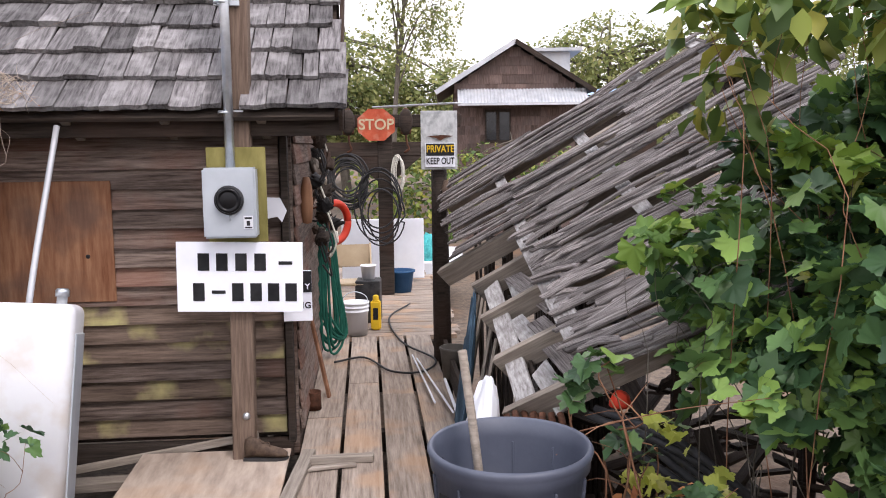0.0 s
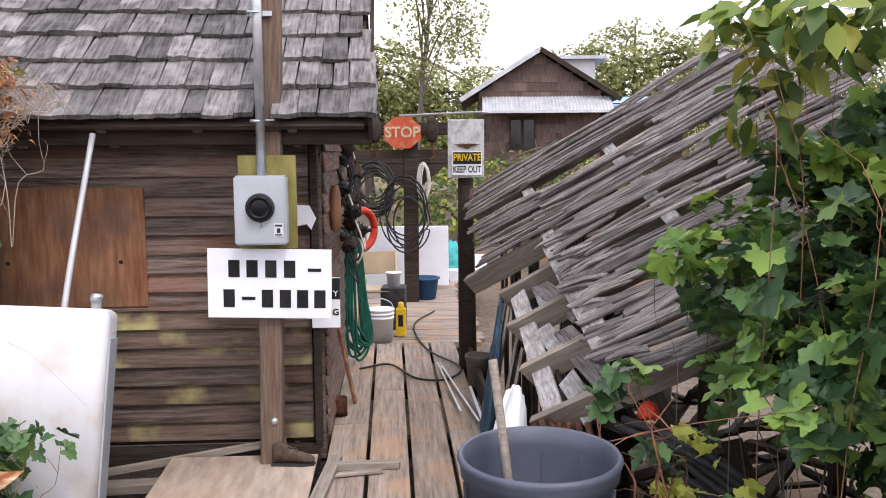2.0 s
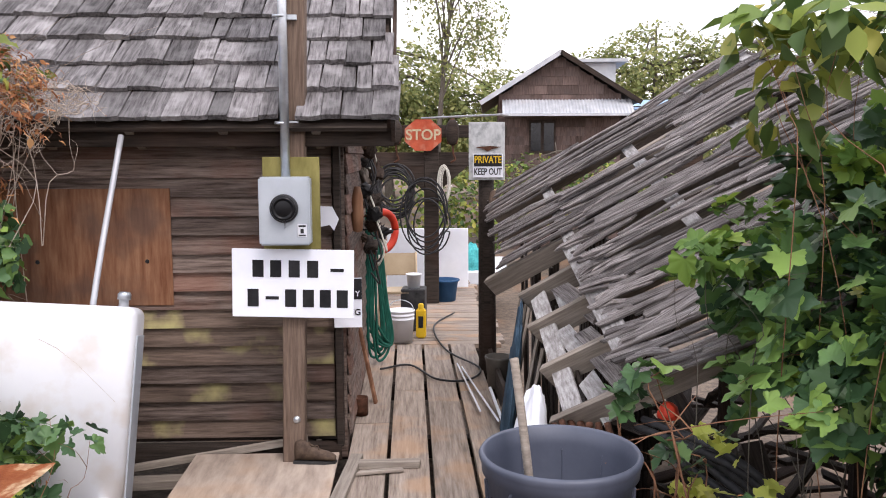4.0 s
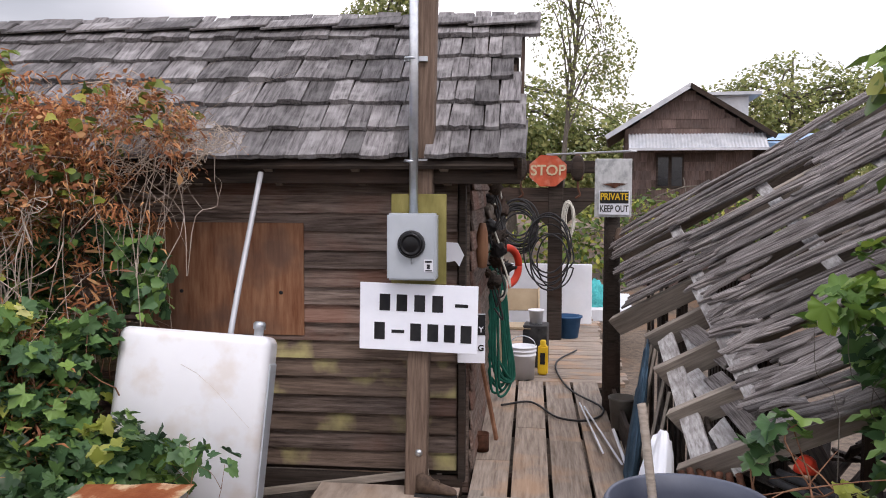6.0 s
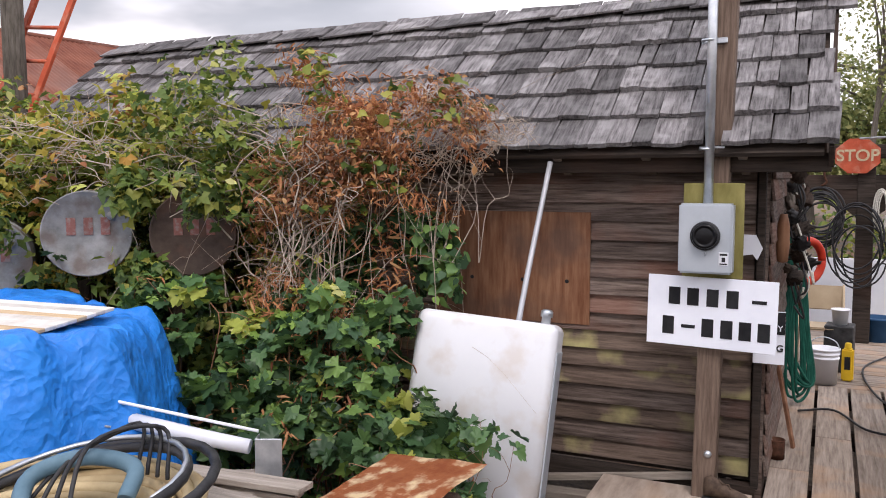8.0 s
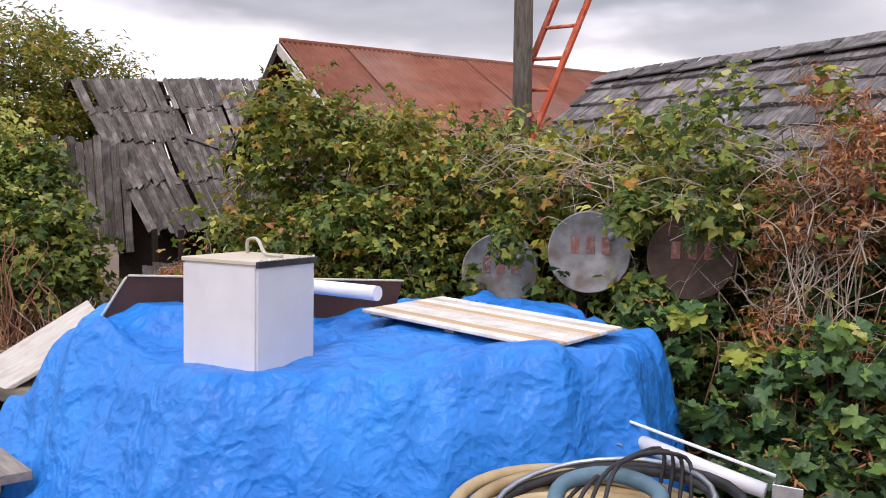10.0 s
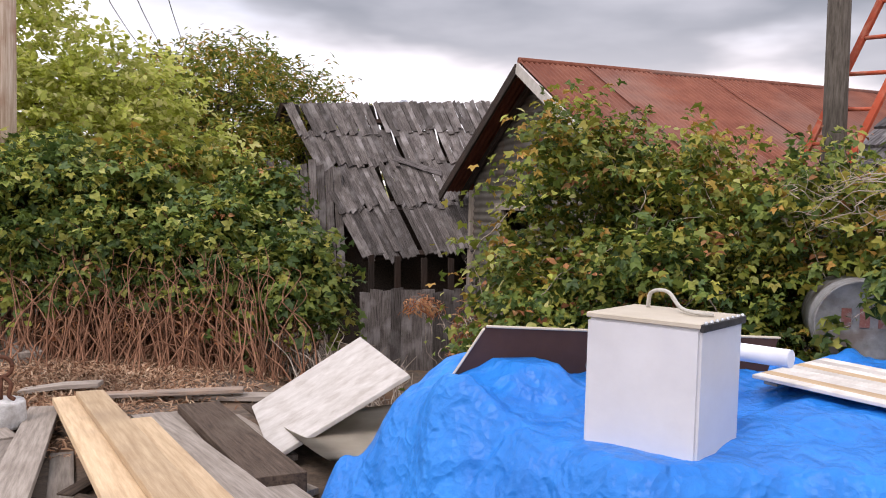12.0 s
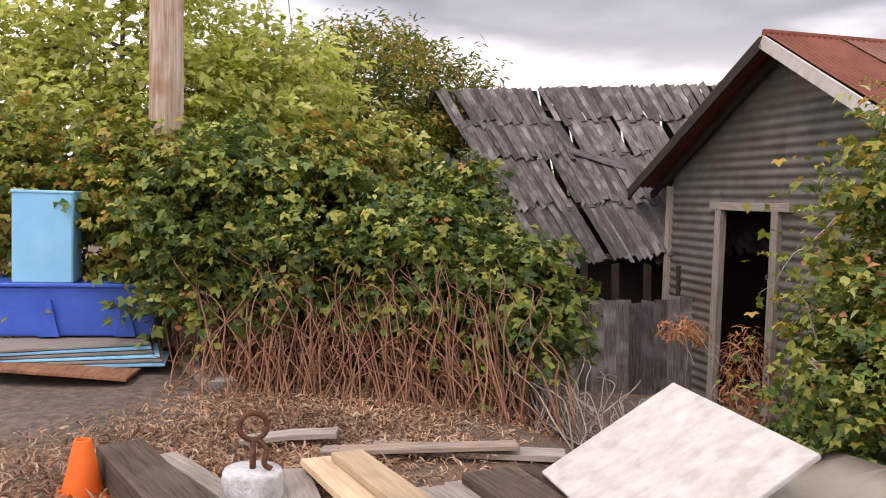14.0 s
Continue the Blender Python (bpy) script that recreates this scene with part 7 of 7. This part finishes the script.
solid("dead_canes", cane_heap(3, 430, -10.7, 0.35, -12.2, -2.3, 0.85), M["cane"], "thicket of dead brown bramble canes", "canes", kind="stuff")
solid("dead_canes", cane_heap(5, 130, -10.75, 0.3, -12.1, -2.2, 0.7), M["cane"], "thin dead bramble canes among brown ones", "canes", kind="stuff")
solid("dead_canes", cane_heap(4, 160, -9.6, 1.6, -10.9, 0.4, 0.5), M["twig"], "tangle of pale dead canes before the grey shed", "canes", kind="stuff")


def scatter_litter(n, seed):
    g = np.random.default_rng(seed)
    P, N = [], []
    while len(P) < n:
        x, y = g.uniform(-13.0, -7.6), g.uniform(-3.8, 1.0)
        if g.random() < smooth(0, 1, 1 - abs((y + 1.2) - (x + 10.5) * -0.75) / 2.4):
            P.append((x, y, ground_z(x, y) + g.uniform(0.0, 0.05)))
            N.append((0, 0, 1))
    return leaf_mesh("leaf_litter", P, N, 0.075, "strip", seed, 0, 0.5)


solid("leaf_litter", scatter_litter(34000, 8), M["litter"], "mat of dry brown leaves and cane scraps", "leaf litter", kind="stuff")
# ---- trees ----
tree("young_tree", "tall young tree with bright yellow-green leaves", (-16.5, -3.4, 0), 6.0, [(-16.5, -3.4, 4.2, 1.3, 1.3, 1.6), (-16.4, -4.6, 3.6, 1.2, 1.1, 1.4), (-16.6, -2.2, 3.8, 1.0, 1.0, 1.4), (-16.2, -3.2, 5.6, 0.8, 0.8, 0.9), (-16.8, -5.6, 3.4, 1.2, 1.1, 1.5), (-16.2, -1.2, 3.6, 0.9, 0.9, 1.0), (-15.6, -4.2, 3.0, 1.2, 1.2, 1.0), (-15.8, -2.6, 3.3, 1.0, 1.0, 1.0), (-16.4, -0.6, 3.0, 1.0, 1.0, 0.9), (-16.0, -1.8, 2.9, 0.9, 0.9, 0.9)], 26000, 0.13, M["leaf_bright"], 81, 0.1, "oval", 0.2, shoots=0.6)
tree("fruit_tree", "rounded fruit tree with olive leaves behind the brambles", (-20.0, 0.6, 0), 5.4, [(-20, 0.6, 3.8, 1.7, 1.7, 1.5), (-20, 2.0, 3.7, 1.3, 1.3, 1.3), (-19.5, -0.8, 3.4, 1.4, 1.3, 1.4), (-20.2, 1.0, 5.0, 0.9, 0.9, 0.5), (-19, 1.4, 2.4, 1.5, 1.5, 1.3)], 26000, 0.17, M["leaf_olive"], 82, 0.13, "strip_leaf", 0.14, shoots=0.8)
tree("far_tree", "far leafy tree behind the house", (-4.5, 38, 0), 8, [(-4.5, 38, 4.6, 3.0, 2.5, 2.6), (-2.0, 38.5, 3.6, 2.6, 2.2, 2.4), (-7.0, 38, 3.4, 2.8, 2.2, 2.2), (0.5, 39, 3.6, 2.5, 2.2, 2.4)], 20000, 0.24, M["leaf_far"], 83, 0.25, "diamond", 0.14)
tree("far_tree", "far leafy tree behind the house", (8, 42, 0), 9, [(8, 42, 5.6, 3.2, 2.6, 2.8), (11.5, 42, 5.0, 3.2, 2.6, 2.8), (5.2, 43, 5.0, 2.4, 2.2, 2.4), (15, 43, 5.2, 3.4, 2.6, 2.8), (18.5, 42, 5.0, 3.2, 2.6, 3)], 24000, 0.24, M["leaf_far"], 84, 0.25, "diamond", 0.14)
tree("sparse_tree", "tall sparse tree with thin branches against the sky", (-2.2, 33, 0), 13, [(-2.4, 33, 8.5, 1.0, 1.0, 2.2), (-1.0, 33, 8.2, 0.9, 0.9, 2.4), (-0.2, 33, 7.2, 0.9, 0.9, 1.6), (-2.0, 33, 11, 0.6, 0.6, 1.4), (-1.0, 33, 6.2, 1.6, 1.2, 1.2)], 3200, 0.15, M["leaf_far"], 85, 0.13, "diamond", 0.3, (0.6, 0), 26)
tree("sparse_tree", "tall tree rising behind the shed roof", (-9.6, 34, 0), 11.5, [(-9.6, 34, 9.4, 1.3, 1.2, 1.3), (-8.2, 34, 10.2, 1.0, 1.0, 1.2), (-10.4, 34, 8.8, 1.2, 1.0, 1.0)], 4000, 0.18, M["leaf_far"], 86, 0.16, "diamond", 0.22, (0, 0), 16)
tree("mid_tree", "leafy tree beyond the float", (1.6, 21, -0.5), 3.2, [(1.2, 21, 1.2, 1.3, 1.0, 1.0), (-0.4, 20, 0.8, 1.1, 0.9, 1.1), (3.2, 21, 1.2, 1.4, 1.0, 0.9), (-1.6, 20, 0.8, 0.8, 0.8, 1.0)], 2600, 0.16, M["leaf_bramble"], 87, 0.06, "oval", 0.1)
woods = thing("far_woods", "far line of green woods", "woods", kind="stuff")
for k in range(2):
    bl = []
    q = random.Random(k)
    for j in range(34):
        a = math.pi * (0.15 + 0.95 * j / 33)
        r = 62 + q.uniform(-5, 5)
        bl.append((r * math.cos(a), r * math.sin(a) - 5, 1.0, 4.5, 4, 3.4 + q.uniform(-1, 1.2)))
    P, N = in_blobs(bl, 9000, 95 + k, 0.1, 0.05, 0.5, -0.1)
    part("foliage", leaf_mesh("foliage", P, N, 0.9, "diamond", 95 + k), M["leaf_far"], woods)["kind"] = "stuff"
